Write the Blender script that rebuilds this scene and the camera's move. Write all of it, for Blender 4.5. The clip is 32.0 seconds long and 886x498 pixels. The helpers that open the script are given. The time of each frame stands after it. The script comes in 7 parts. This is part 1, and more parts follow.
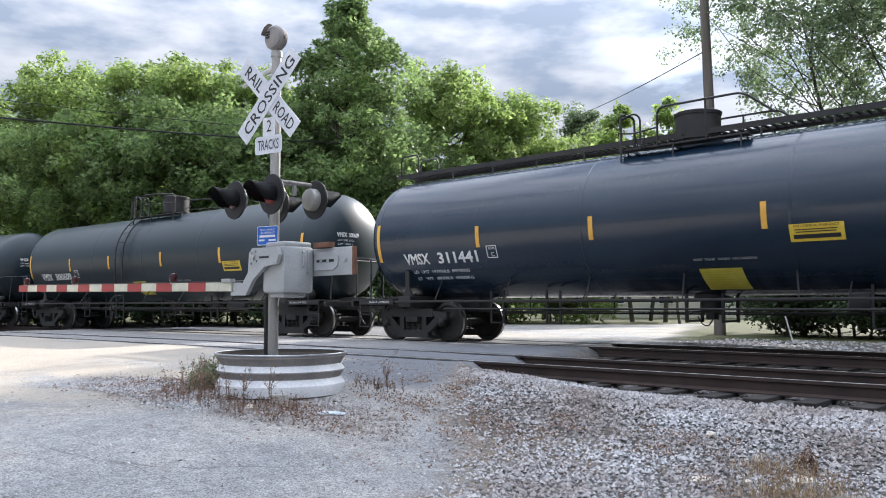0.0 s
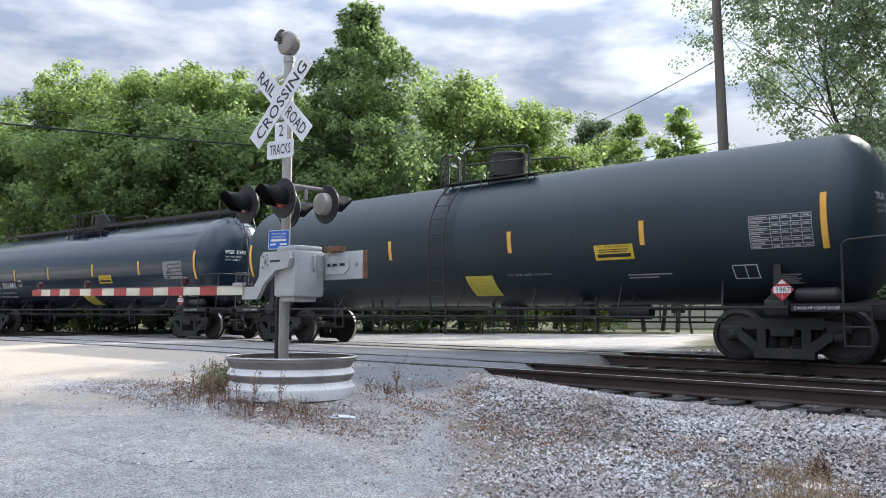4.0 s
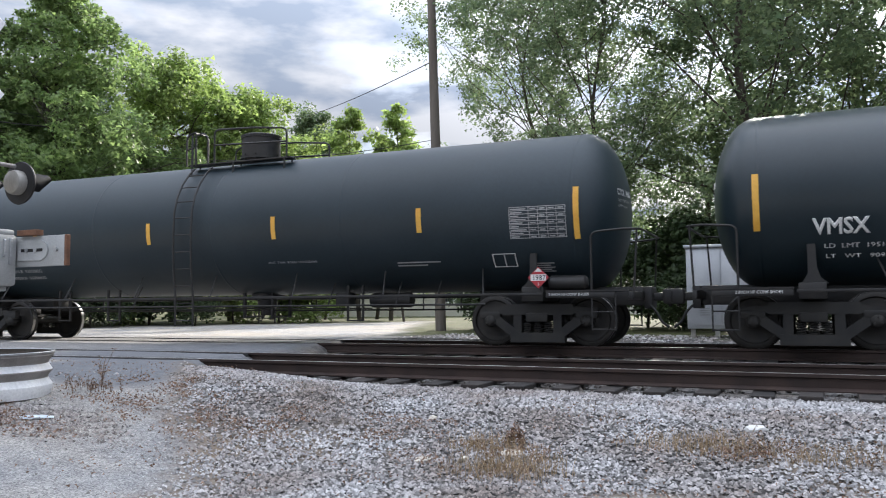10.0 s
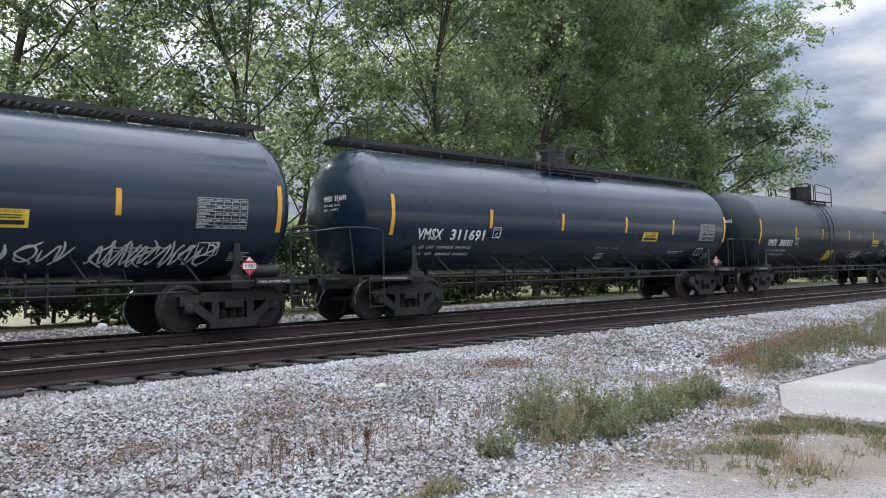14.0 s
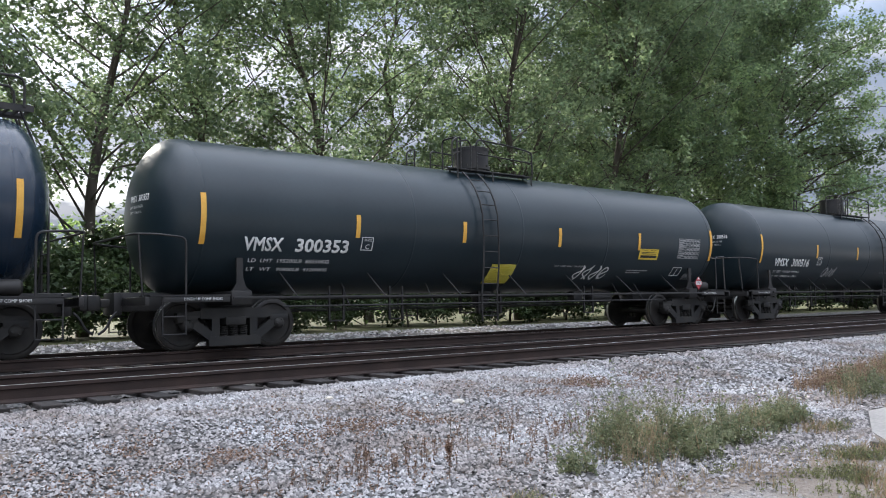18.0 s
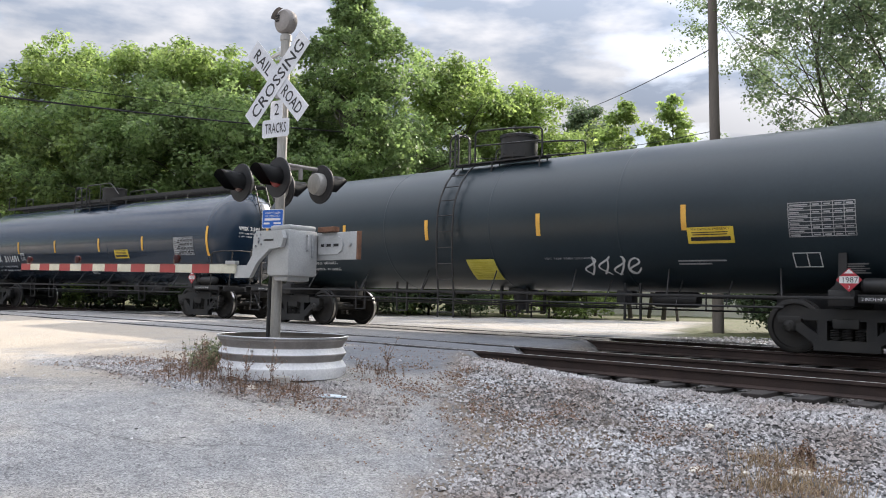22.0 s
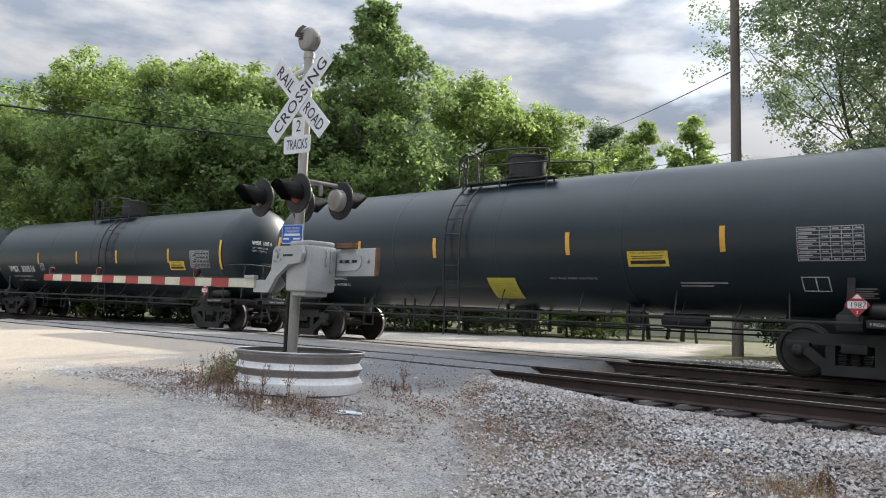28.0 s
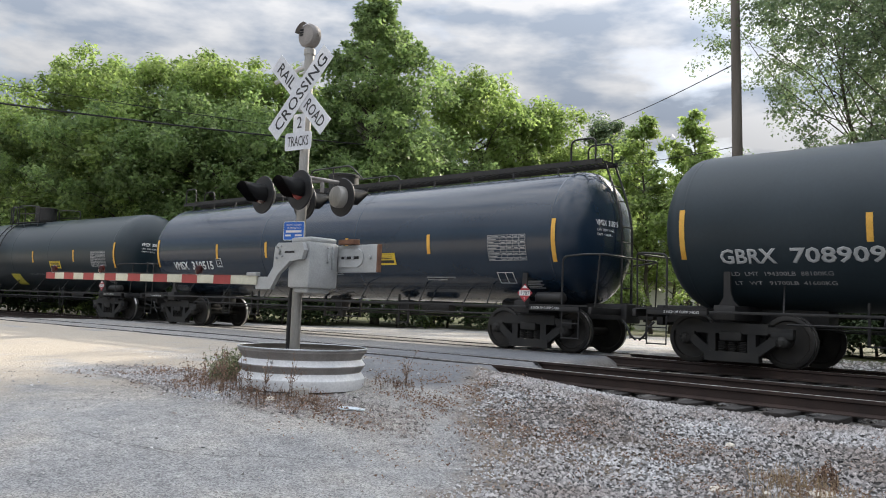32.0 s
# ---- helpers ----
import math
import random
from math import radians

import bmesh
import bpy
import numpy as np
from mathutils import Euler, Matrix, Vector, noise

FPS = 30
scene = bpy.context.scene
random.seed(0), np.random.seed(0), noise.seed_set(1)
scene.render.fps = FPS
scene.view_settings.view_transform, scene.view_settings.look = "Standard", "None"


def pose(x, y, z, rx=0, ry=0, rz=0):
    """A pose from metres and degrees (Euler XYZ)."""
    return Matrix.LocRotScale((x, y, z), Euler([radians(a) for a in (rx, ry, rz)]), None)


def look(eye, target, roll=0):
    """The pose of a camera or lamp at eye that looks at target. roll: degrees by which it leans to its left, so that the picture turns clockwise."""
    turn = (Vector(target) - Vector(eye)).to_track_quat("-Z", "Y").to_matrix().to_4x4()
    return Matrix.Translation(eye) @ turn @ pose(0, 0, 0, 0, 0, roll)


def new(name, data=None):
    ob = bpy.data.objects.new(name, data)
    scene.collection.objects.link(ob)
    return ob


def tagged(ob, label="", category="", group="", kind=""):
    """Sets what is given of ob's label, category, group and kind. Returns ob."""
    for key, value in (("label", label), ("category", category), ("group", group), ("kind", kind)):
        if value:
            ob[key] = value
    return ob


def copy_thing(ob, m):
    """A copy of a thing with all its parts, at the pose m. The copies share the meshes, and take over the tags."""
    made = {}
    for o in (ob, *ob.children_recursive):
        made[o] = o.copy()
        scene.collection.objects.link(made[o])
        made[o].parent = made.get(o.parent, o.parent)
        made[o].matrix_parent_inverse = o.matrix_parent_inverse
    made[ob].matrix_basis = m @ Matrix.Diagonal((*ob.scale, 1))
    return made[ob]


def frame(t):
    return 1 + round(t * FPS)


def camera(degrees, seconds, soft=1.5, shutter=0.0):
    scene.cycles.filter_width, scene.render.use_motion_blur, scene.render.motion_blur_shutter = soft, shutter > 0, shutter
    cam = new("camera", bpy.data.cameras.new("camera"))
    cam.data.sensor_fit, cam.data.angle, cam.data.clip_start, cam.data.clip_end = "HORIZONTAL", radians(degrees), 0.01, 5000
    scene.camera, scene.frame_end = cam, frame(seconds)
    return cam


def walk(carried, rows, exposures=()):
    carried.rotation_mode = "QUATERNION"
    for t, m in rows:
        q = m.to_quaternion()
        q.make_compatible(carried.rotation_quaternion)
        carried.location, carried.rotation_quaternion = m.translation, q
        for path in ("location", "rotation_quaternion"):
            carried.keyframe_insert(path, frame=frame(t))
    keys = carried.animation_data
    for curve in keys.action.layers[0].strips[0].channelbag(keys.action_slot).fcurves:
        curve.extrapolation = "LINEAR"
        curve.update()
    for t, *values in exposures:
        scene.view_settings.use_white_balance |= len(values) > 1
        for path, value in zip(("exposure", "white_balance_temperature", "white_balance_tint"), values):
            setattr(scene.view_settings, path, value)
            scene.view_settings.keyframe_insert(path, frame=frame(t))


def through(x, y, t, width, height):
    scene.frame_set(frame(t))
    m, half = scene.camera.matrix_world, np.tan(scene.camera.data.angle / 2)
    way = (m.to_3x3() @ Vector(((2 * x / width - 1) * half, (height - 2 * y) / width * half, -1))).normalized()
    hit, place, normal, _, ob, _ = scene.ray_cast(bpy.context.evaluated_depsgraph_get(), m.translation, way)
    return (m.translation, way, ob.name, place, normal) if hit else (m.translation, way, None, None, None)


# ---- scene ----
EXPOSURES = ((0.0, 0.98, 6150, 12), (7.0, 0.90, 6250, 12), (9.0, 0.90, 6400, 12), (11.0, 1.0, 6250, 12), (13.0, 1.15, 6350, 13), (17.0, 1.1, 6300, 13), (19.0, 1.15, 6250, 13), (20.0, 0.9, 6350, 13), (21.0, 0.95, 6500, 13), (24.0, 0.75, 6650, 11), (32.0, 0.72, 6700, 10))
cam = camera(57.58, 32.0, soft=1.0, shutter=0.05)

# seconds, eye, then turn to the left from +y, tilt up and lean in degrees
PATH = (
    (0, 0.007, 0.033, 0.834, 43.56, 4.01, -0.09),
    (0.5, 0.006, 0.049, 0.824, 43.62, 4.07, -0.17),
    (1, 0.002, 0.047, 0.810, 43.59, 4.20, -0.03),
    (1.5, 0.006, 0.058, 0.790, 43.71, 4.35, 0.13),
    (2, 0.018, 0.050, 0.796, 43.82, 4.31, 0.19),
    (2.5, 0.021, 0.047, 0.789, 44.04, 4.38, 0.22),
    (3, 0.019, 0.045, 0.784, 44.21, 4.47, 0.18),
    (3.5, 0.010, 0.041, 0.783, 44.34, 4.59, 0.15),
    (5.5, 0.010, 0.050, 0.774, 44.41, 4.84, 0.46),
    (6, 0.003, 0.042, 0.772, 44.24, 4.64, 0.28),
    (6.5, -0.004, 0.033, 0.764, 44.04, 4.48, 0.13),
    (7, -0.017, 0.018, 0.756, 43.87, 4.38, 0.08),
    (7.5, -0.015, 0.012, 0.759, 43.91, 4.31, 0.21),
    (8, -0.021, 0.004, 0.763, 43.57, 4.29, 0.25),
    (8.5, -0.019, -0.005, 0.775, 42.08, 4.21, 0.25),
    (9, -0.016, -0.016, 0.766, 38.56, 4.21, 0.07),
    (9.5, -0.009, -0.026, 0.756, 32.52, 4.17, -0.17),
    (10, 0.013, -0.042, 0.752, 24.43, 3.98, -0.44),
    (10.5, -0.013, -0.036, 0.782, 14.29, 3.39, -0.88),
    (11, -0.001, -0.029, 0.781, 3.60, 2.99, -1.22),
    (11.5, 0.026, -0.000, 0.769, -7.10, 2.69, -1.54),
    (12, 0.044, 0.013, 0.763, -17.24, 2.40, -1.62),
    (12.5, 0.064, 0.006, 0.761, -25.65, 2.20, -1.75),
    (13, 0.075, 0.017, 0.760, -33.79, 2.17, -1.84),
    (13.5, 0.093, 0.027, 0.764, -39.86, 2.25, -1.97),
    (14, 0.118, 0.031, 0.774, -44.20, 2.42, -1.94),
    (14.5, 0.117, 0.028, 0.766, -47.13, 2.78, -1.92),
    (16.5, 0.032, 0.040, 0.741, -50.18, 3.60, -1.36),
    (17, 0.026, 0.040, 0.741, -48.95, 3.63, -1.27),
    (17.5, -0.002, 0.025, 0.747, -45.69, 3.70, -1.26),
    (18, -0.039, 0.016, 0.753, -39.31, 3.89, -1.09),
    (18.5, -0.051, 0.015, 0.769, -28.98, 4.02, -0.60),
    (19, -0.090, -0.004, 0.776, -15.61, 4.11, -0.37),
    (19.5, -0.121, -0.030, 0.763, -0.34, 4.29, -0.07),
    (20, -0.090, -0.057, 0.768, 14.82, 4.10, 0.52),
    (20.5, -0.059, -0.052, 0.764, 27.31, 3.78, 1.03),
    (21, -0.037, -0.035, 0.775, 35.94, 3.44, 1.25),
    (21.5, -0.025, -0.023, 0.778, 41.01, 3.37, 1.35),
    (22, -0.012, -0.021, 0.776, 43.51, 3.49, 1.43),
    (22.5, -0.006, -0.018, 0.773, 44.99, 3.72, 1.54),
    (23, -0.000, -0.019, 0.775, 45.64, 3.85, 1.68),
    (23.5, -0.001, -0.017, 0.777, 45.91, 3.92, 1.87),
    (24, -0.003, -0.015, 0.777, 45.91, 3.98, 2.16),
    (24.5, -0.001, -0.016, 0.779, 45.72, 3.97, 2.48),
    (25, 0.000, -0.015, 0.780, 45.41, 4.00, 2.77),
    (25.5, -0.002, -0.014, 0.782, 45.06, 4.06, 2.92),
    (27.5, -0.003, -0.029, 0.792, 44.72, 4.57, 2.53),
    (28, -0.004, -0.029, 0.787, 44.85, 4.65, 2.51),
    (28.5, -0.005, -0.038, 0.790, 44.88, 4.66, 2.43),
    (29, -0.007, -0.035, 0.787, 44.97, 4.71, 2.49),
    (29.5, -0.006, -0.038, 0.793, 45.05, 4.68, 2.40),
    (30, -0.009, -0.046, 0.808, 45.00, 4.52, 2.40),
    (30.5, 0.001, -0.035, 0.793, 45.05, 4.56, 2.32),
    (31, -0.008, -0.042, 0.791, 44.91, 4.46, 2.31),
    (31.5, -0.010, -0.040, 0.794, 44.88, 4.36, 2.19),
    (32, -0.004, -0.035, 0.786, 44.93, 4.35, 2.17),
)


def held(x, y, z, turn, tilt, lean):
    return pose(x, y, z, 0, 0, turn) @ pose(0, 0, 0, 90 + tilt) @ pose(0, 0, 0, 0, 0, lean)


walk(cam, [(t, held(*row)) for t, *row in PATH], EXPOSURES)


# ---- daylight: a low hazy sun behind the trees across the tracks, broken cloud ----
SUN_EL, SUN_AZ = radians(28), radians(3)        # azimuth to the left of +y
world = bpy.data.worlds.new("sky")
scene.world = world
world.use_nodes = True
wn, wl = world.node_tree.nodes, world.node_tree.links
wn.clear()
w_out, w_bg, w_sky = wn.new("ShaderNodeOutputWorld"), wn.new("ShaderNodeBackground"), wn.new("ShaderNodeTexSky")
w_sky.sky_type, w_sky.sun_disc, w_sky.sun_elevation, w_sky.sun_rotation = "NISHITA", False, SUN_EL, -SUN_AZ
w_co, w_map, w_noise, w_fine = (wn.new("ShaderNodeTexCoord"), wn.new("ShaderNodeMapping"), wn.new("ShaderNodeTexNoise"), wn.new("ShaderNodeTexNoise"))
w_map.inputs["Scale"].default_value = (1.6, 1.6, 4.6)
w_noise.inputs["Scale"].default_value, w_noise.inputs["Detail"].default_value, w_noise.inputs["Roughness"].default_value = 2.1, 8, 0.55
w_ramp, w_tone, w_mix = wn.new("ShaderNodeValToRGB"), wn.new("ShaderNodeValToRGB"), wn.new("ShaderNodeMixRGB")
w_ramp.color_ramp.elements[0].position, w_ramp.color_ramp.elements[1].position = 0.31, 0.47
w_fine.inputs["Scale"].default_value, w_fine.inputs["Detail"].default_value = 4.6, 11
w_tone.color_ramp.elements[0].position, w_tone.color_ramp.elements[0].color = 0.40, (3.3, 3.9, 4.9, 1)
w_tone.color_ramp.elements[1].position, w_tone.color_ramp.elements[1].color = 0.58, (6.6, 6.8, 7.2, 1)
wl.new(w_co.outputs["Generated"], w_map.inputs["Vector"])
wl.new(w_map.outputs[0], w_noise.inputs["Vector"])
wl.new(w_map.outputs[0], w_fine.inputs["Vector"])
wl.new(w_noise.outputs["Fac"], w_ramp.inputs["Fac"])
wl.new(w_fine.outputs["Fac"], w_tone.inputs["Fac"])
wl.new(w_ramp.outputs["Color"], w_mix.inputs["Fac"])
wl.new(w_sky.outputs["Color"], w_mix.inputs["Color1"])
# an overcast sky is brightest overhead
w_sep, w_up, w_grade = wn.new("ShaderNodeSeparateXYZ"), wn.new("ShaderNodeMapRange"), wn.new("ShaderNodeVectorMath")
w_up.inputs["From Min"].default_value, w_up.inputs["From Max"].default_value = 0.0, 1.0
w_up.inputs["To Min"].default_value, w_up.inputs["To Max"].default_value = 0.30, 3.2
w_grade.operation = "SCALE"
wl.new(w_co.outputs["Generated"], w_sep.inputs[0])
w_pow = wn.new("ShaderNodeMath")
w_pow.operation, w_pow.use_clamp = "POWER", True
w_pow.inputs[1].default_value = 1.5
wl.new(w_sep.outputs["Z"], w_pow.inputs[0])
wl.new(w_pow.outputs[0], w_up.inputs["Value"])
wl.new(w_tone.outputs["Color"], w_grade.inputs[0])
wl.new(w_up.outputs[0], w_grade.inputs["Scale"])
wl.new(w_grade.outputs[0], w_mix.inputs["Color2"])
# thin cloud glows round the sun behind it
w_dot, w_halo, w_gain, w_lit = wn.new("ShaderNodeVectorMath"), wn.new("ShaderNodeMath"), wn.new("ShaderNodeMath"), wn.new("ShaderNodeVectorMath")
w_dot.operation, w_halo.operation, w_halo.use_clamp, w_gain.operation, w_lit.operation = "DOT_PRODUCT", "POWER", True, "MULTIPLY_ADD", "SCALE"
w_dot.inputs[1].default_value = (-math.sin(SUN_AZ) * math.cos(SUN_EL), math.cos(SUN_AZ) * math.cos(SUN_EL), math.sin(SUN_EL))
w_halo.inputs[1].default_value = 28.0
w_gain.inputs[1].default_value, w_gain.inputs[2].default_value = 3.0, 1.0
wl.new(w_co.outputs["Generated"], w_dot.inputs[0])
wl.new(w_dot.outputs["Value"], w_halo.inputs[0])
wl.new(w_halo.outputs[0], w_gain.inputs[0])
wl.new(w_mix.outputs["Color"], w_lit.inputs[0])
wl.new(w_gain.outputs[0], w_lit.inputs["Scale"])
wl.new(w_lit.outputs[0], w_bg.inputs["Color"])
w_bg.inputs["Strength"].default_value = 0.09
wl.new(w_bg.outputs[0], w_out.inputs["Surface"])

sun = new("sun", bpy.data.lights.new("sun", "SUN"))
sun.data.energy, sun.data.angle, sun.data.color = 4.5, radians(0.8), (1.0, 0.93, 0.82)
sun_dir = Vector((-math.sin(SUN_AZ) * math.cos(SUN_EL), math.cos(SUN_AZ) * math.cos(SUN_EL), math.sin(SUN_EL)))
sun.matrix_world = look(sun_dir * 100, (0, 0, 0))


# ---- materials ----
def nodes_of(name):
    m = bpy.data.materials.new(name)
    m.use_nodes = True
    return m, m.node_tree.nodes, m.node_tree.links, m.node_tree.nodes["Principled BSDF"]


def surface(name, a, b, rough=0.6, metal=0.0, scale=3.0, fine=40.0, bump=0.15, spread=0.12, rough_spread=0.12, per_object=0.0, per_island=0.0, coat=0.0, stretch=(1, 1, 1)):
    """Two colours mixed by a coarse noise, fine grain in colour and relief, uneven gloss."""
    m, n, l, p = nodes_of(name)
    co, mp = n.new("ShaderNodeTexCoord"), n.new("ShaderNodeMapping")
    mp.inputs["Scale"].default_value = stretch
    big, small, ramp, mix, hsv = n.new("ShaderNodeTexNoise"), n.new("ShaderNodeTexNoise"), n.new("ShaderNodeValToRGB"), n.new("ShaderNodeMixRGB"), n.new("ShaderNodeHueSaturation")
    big.inputs["Scale"].default_value, big.inputs["Detail"].default_value = scale, 6
    small.inputs["Scale"].default_value, small.inputs["Detail"].default_value = fine, 4
    ramp.color_ramp.elements[0].position, ramp.color_ramp.elements[1].position = 0.35, 0.65
    mix.inputs["Color1"].default_value, mix.inputs["Color2"].default_value = (*a, 1), (*b, 1)
    l.new(co.outputs["Object"], mp.inputs["Vector"])
    l.new(mp.outputs[0], big.inputs["Vector"])
    l.new(mp.outputs[0], small.inputs["Vector"])
    l.new(big.outputs["Fac"], ramp.inputs["Fac"])
    l.new(ramp.outputs["Color"], mix.inputs["Fac"])
    val = n.new("ShaderNodeMapRange")
    val.inputs["To Min"].default_value, val.inputs["To Max"].default_value = 1 - spread * 2, 1 + spread * 2
    l.new(small.outputs["Fac"], val.inputs["Value"])
    last = val.outputs[0]
    for amount, node, out in ((per_object, "ShaderNodeObjectInfo", "Random"), (per_island, "ShaderNodeNewGeometry", "Random Per Island")):
        if amount:
            info, rng, mul = n.new(node), n.new("ShaderNodeMapRange"), n.new("ShaderNodeMath")
            rng.inputs["To Min"].default_value, rng.inputs["To Max"].default_value = 1 - amount, 1 + amount
            mul.operation = "MULTIPLY"
            l.new(info.outputs[out], rng.inputs["Value"])
            l.new(rng.outputs[0], mul.inputs[0])
            l.new(last, mul.inputs[1])
            last = mul.outputs[0]
    l.new(last, hsv.inputs["Value"])
    l.new(mix.outputs[0], hsv.inputs["Color"])
    l.new(hsv.outputs[0], p.inputs["Base Color"])
    rg = n.new("ShaderNodeMapRange")
    rg.inputs["To Min"].default_value, rg.inputs["To Max"].default_value = max(0.02, rough - rough_spread), min(1, rough + rough_spread)
    l.new(big.outputs["Fac"], rg.inputs["Value"])
    l.new(rg.outputs[0], p.inputs["Roughness"])
    p.inputs["Metallic"].default_value = metal
    p.inputs["Coat Weight"].default_value = coat
    if bump:
        bp = n.new("ShaderNodeBump")
        bp.inputs["Strength"].default_value, bp.inputs["Distance"].default_value = bump, 0.01
        l.new(small.outputs["Fac"], bp.inputs["Height"])
        l.new(bp.outputs[0], p.inputs["Normal"])
    return m


def leaf_material(name, a, b, through=0.45, patch=0.0):
    """Leaves of two greens, with boughs of older and younger leaf, lit through from behind."""
    m, n, l, p = nodes_of(name)
    info, mix, tr, add = n.new("ShaderNodeNewGeometry"), n.new("ShaderNodeMixRGB"), n.new("ShaderNodeBsdfTranslucent"), n.new("ShaderNodeMixShader")
    mix.inputs["Color1"].default_value, mix.inputs["Color2"].default_value = (*a, 1), (*b, 1)
    l.new(info.outputs["Random Per Island"], mix.inputs["Fac"])
    col = mix.outputs[0]
    if patch:
        co, big, rng, hsv, own, add3 = (n.new("ShaderNodeTexCoord"), n.new("ShaderNodeTexNoise"), n.new("ShaderNodeMapRange"), n.new("ShaderNodeHueSaturation"),
                                        n.new("ShaderNodeObjectInfo"), n.new("ShaderNodeVectorMath"))
        add3.operation = "ADD"
        big.inputs["Scale"].default_value, big.inputs["Detail"].default_value = 0.55, 3
        rng.inputs["From Min"].default_value, rng.inputs["From Max"].default_value = 0.32, 0.68
        rng.inputs["To Min"].default_value, rng.inputs["To Max"].default_value = 1 - patch, 1 + patch
        l.new(co.outputs["Object"], add3.inputs[0])
        l.new(own.outputs["Location"], add3.inputs[1])
        l.new(add3.outputs[0], big.inputs["Vector"])
        l.new(big.outputs["Fac"], rng.inputs["Value"])
        l.new(rng.outputs[0], hsv.inputs["Value"])
        l.new(col, hsv.inputs["Color"])
        col = hsv.outputs[0]
    l.new(col, p.inputs["Base Color"])
    p.inputs["Roughness"].default_value = 0.5
    p.inputs["Specular IOR Level"].default_value = 0.3
    bright = n.new("ShaderNodeHueSaturation")
    bright.inputs["Value"].default_value, bright.inputs["Saturation"].default_value = 1.6, 1.05
    l.new(col, bright.inputs["Color"])
    l.new(bright.outputs[0], tr.inputs["Color"])
    add.inputs["Fac"].default_value = through
    l.new(p.outputs[0], add.inputs[1])
    l.new(tr.outputs[0], add.inputs[2])
    l.new(add.outputs[0], n["Material Output"].inputs["Surface"])
    return m


M_TANK = surface("black_tank_paint", (0.008, 0.020, 0.038), (0.012, 0.026, 0.047), 0.24, 0, 0.6, 14, 0.02, 0.06, 0.08, coat=0.3)
M_TANK_DUSTY = surface("dusty_black_tank_paint", (0.011, 0.022, 0.029), (0.020, 0.033, 0.042), 0.48, 0, 0.5, 18, 0.03, 0.10, 0.10)
M_TANK_WORN = surface("worn_black_tank_paint", (0.009, 0.019, 0.025), (0.016, 0.028, 0.035), 0.36, 0, 0.5, 16, 0.03, 0.08, 0.09)
for dull, spec in ((M_TANK, 0.5), (M_TANK_DUSTY, 0.45), (M_TANK_WORN, 0.5)):
    dull.node_tree.nodes["Principled BSDF"].inputs["Specular IOR Level"].default_value = spec
M_BLACK = surface("black_steel", (0.010, 0.010, 0.011), (0.024, 0.022, 0.020), 0.55, 0.0, 4, 60, 0.1)
M_TRUCK = surface("grimy_cast_steel", (0.010, 0.010, 0.010), (0.026, 0.024, 0.021), 0.62, 0.0, 3, 50, 0.2)
M_WHEEL = surface("worn_wheel_steel", (0.014, 0.013, 0.012), (0.032, 0.028, 0.024), 0.5, 0.2, 4, 60, 0.15)
M_TREAD = surface("polished_steel", (0.45, 0.44, 0.43), (0.6, 0.58, 0.56), 0.42, 1.0, 5, 90, 0.05)
M_WHITE = surface("white_stencil_paint", (0.62, 0.62, 0.60), (0.78, 0.78, 0.76), 0.6, 0, 3, 70, 0.05)
M_GREYPRINT = surface("faded_stencil_paint", (0.30, 0.30, 0.30), (0.45, 0.45, 0.45), 0.7, 0, 3, 70, 0.05)
M_FADED = surface("faded_mark_paint", (0.36, 0.37, 0.37), (0.50, 0.51, 0.51), 0.7, 0, 3, 70, 0.05)
M_YELLOW = surface("yellow_reflective_tape", (0.68, 0.35, 0.045), (0.78, 0.44, 0.075), 0.45, 0, 4, 60, 0.05)
M_SIGNYELLOW = surface("yellow_sign_sheet", (0.66, 0.46, 0.035), (0.76, 0.55, 0.07), 0.5, 0, 4, 60, 0.05)
M_LEMON = surface("yellow_placard", (0.54, 0.47, 0.06), (0.63, 0.55, 0.10), 0.5, 0, 4, 60, 0.05)
M_RED = surface("red_paint", (0.34, 0.02, 0.03), (0.44, 0.035, 0.045), 0.5, 0, 4, 60, 0.05)
M_GREYSTEEL = surface("galvanised_steel", (0.36, 0.37, 0.38), (0.48, 0.49, 0.50), 0.45, 0.75, 6, 50, 0.05)
M_ALU = surface("grey_painted_aluminium", (0.36, 0.37, 0.37), (0.46, 0.47, 0.47), 0.5, 0.15, 4, 60, 0.05)
M_SIGN = surface("white_sign_sheet", (0.55, 0.56, 0.60), (0.66, 0.67, 0.70), 0.45, 0, 3, 40, 0.03)
M_INK = surface("black_sign_ink", (0.012, 0.012, 0.014), (0.02, 0.02, 0.022), 0.5, 0, 3, 40, 0.0)
M_BLUE = surface("blue_sign_sheet", (0.01, 0.10, 0.45), (0.015, 0.13, 0.52), 0.45, 0, 3, 40, 0.02)
M_RAIL = surface("rusty_rail_side", (0.026, 0.016, 0.013), (0.048, 0.030, 0.024), 0.8, 0.1, 3, 60, 0.2)
M_TIE = surface("creosoted_tie_wood", (0.014, 0.012, 0.011), (0.038, 0.031, 0.027), 0.9, 0, 6, 80, 0.4, per_object=0.35, stretch=(1, 0.15, 1))
M_STONE = surface("grey_ballast_stone", (0.215, 0.185, 0.168), (0.36, 0.355, 0.355), 0.9, 0, 1.1, 60, 0.3, per_island=0.55)
M_WOOD = surface("weathered_pole_wood", (0.09, 0.075, 0.06), (0.16, 0.14, 0.12), 0.9, 0, 3, 60, 0.4, stretch=(1, 1, 0.1))
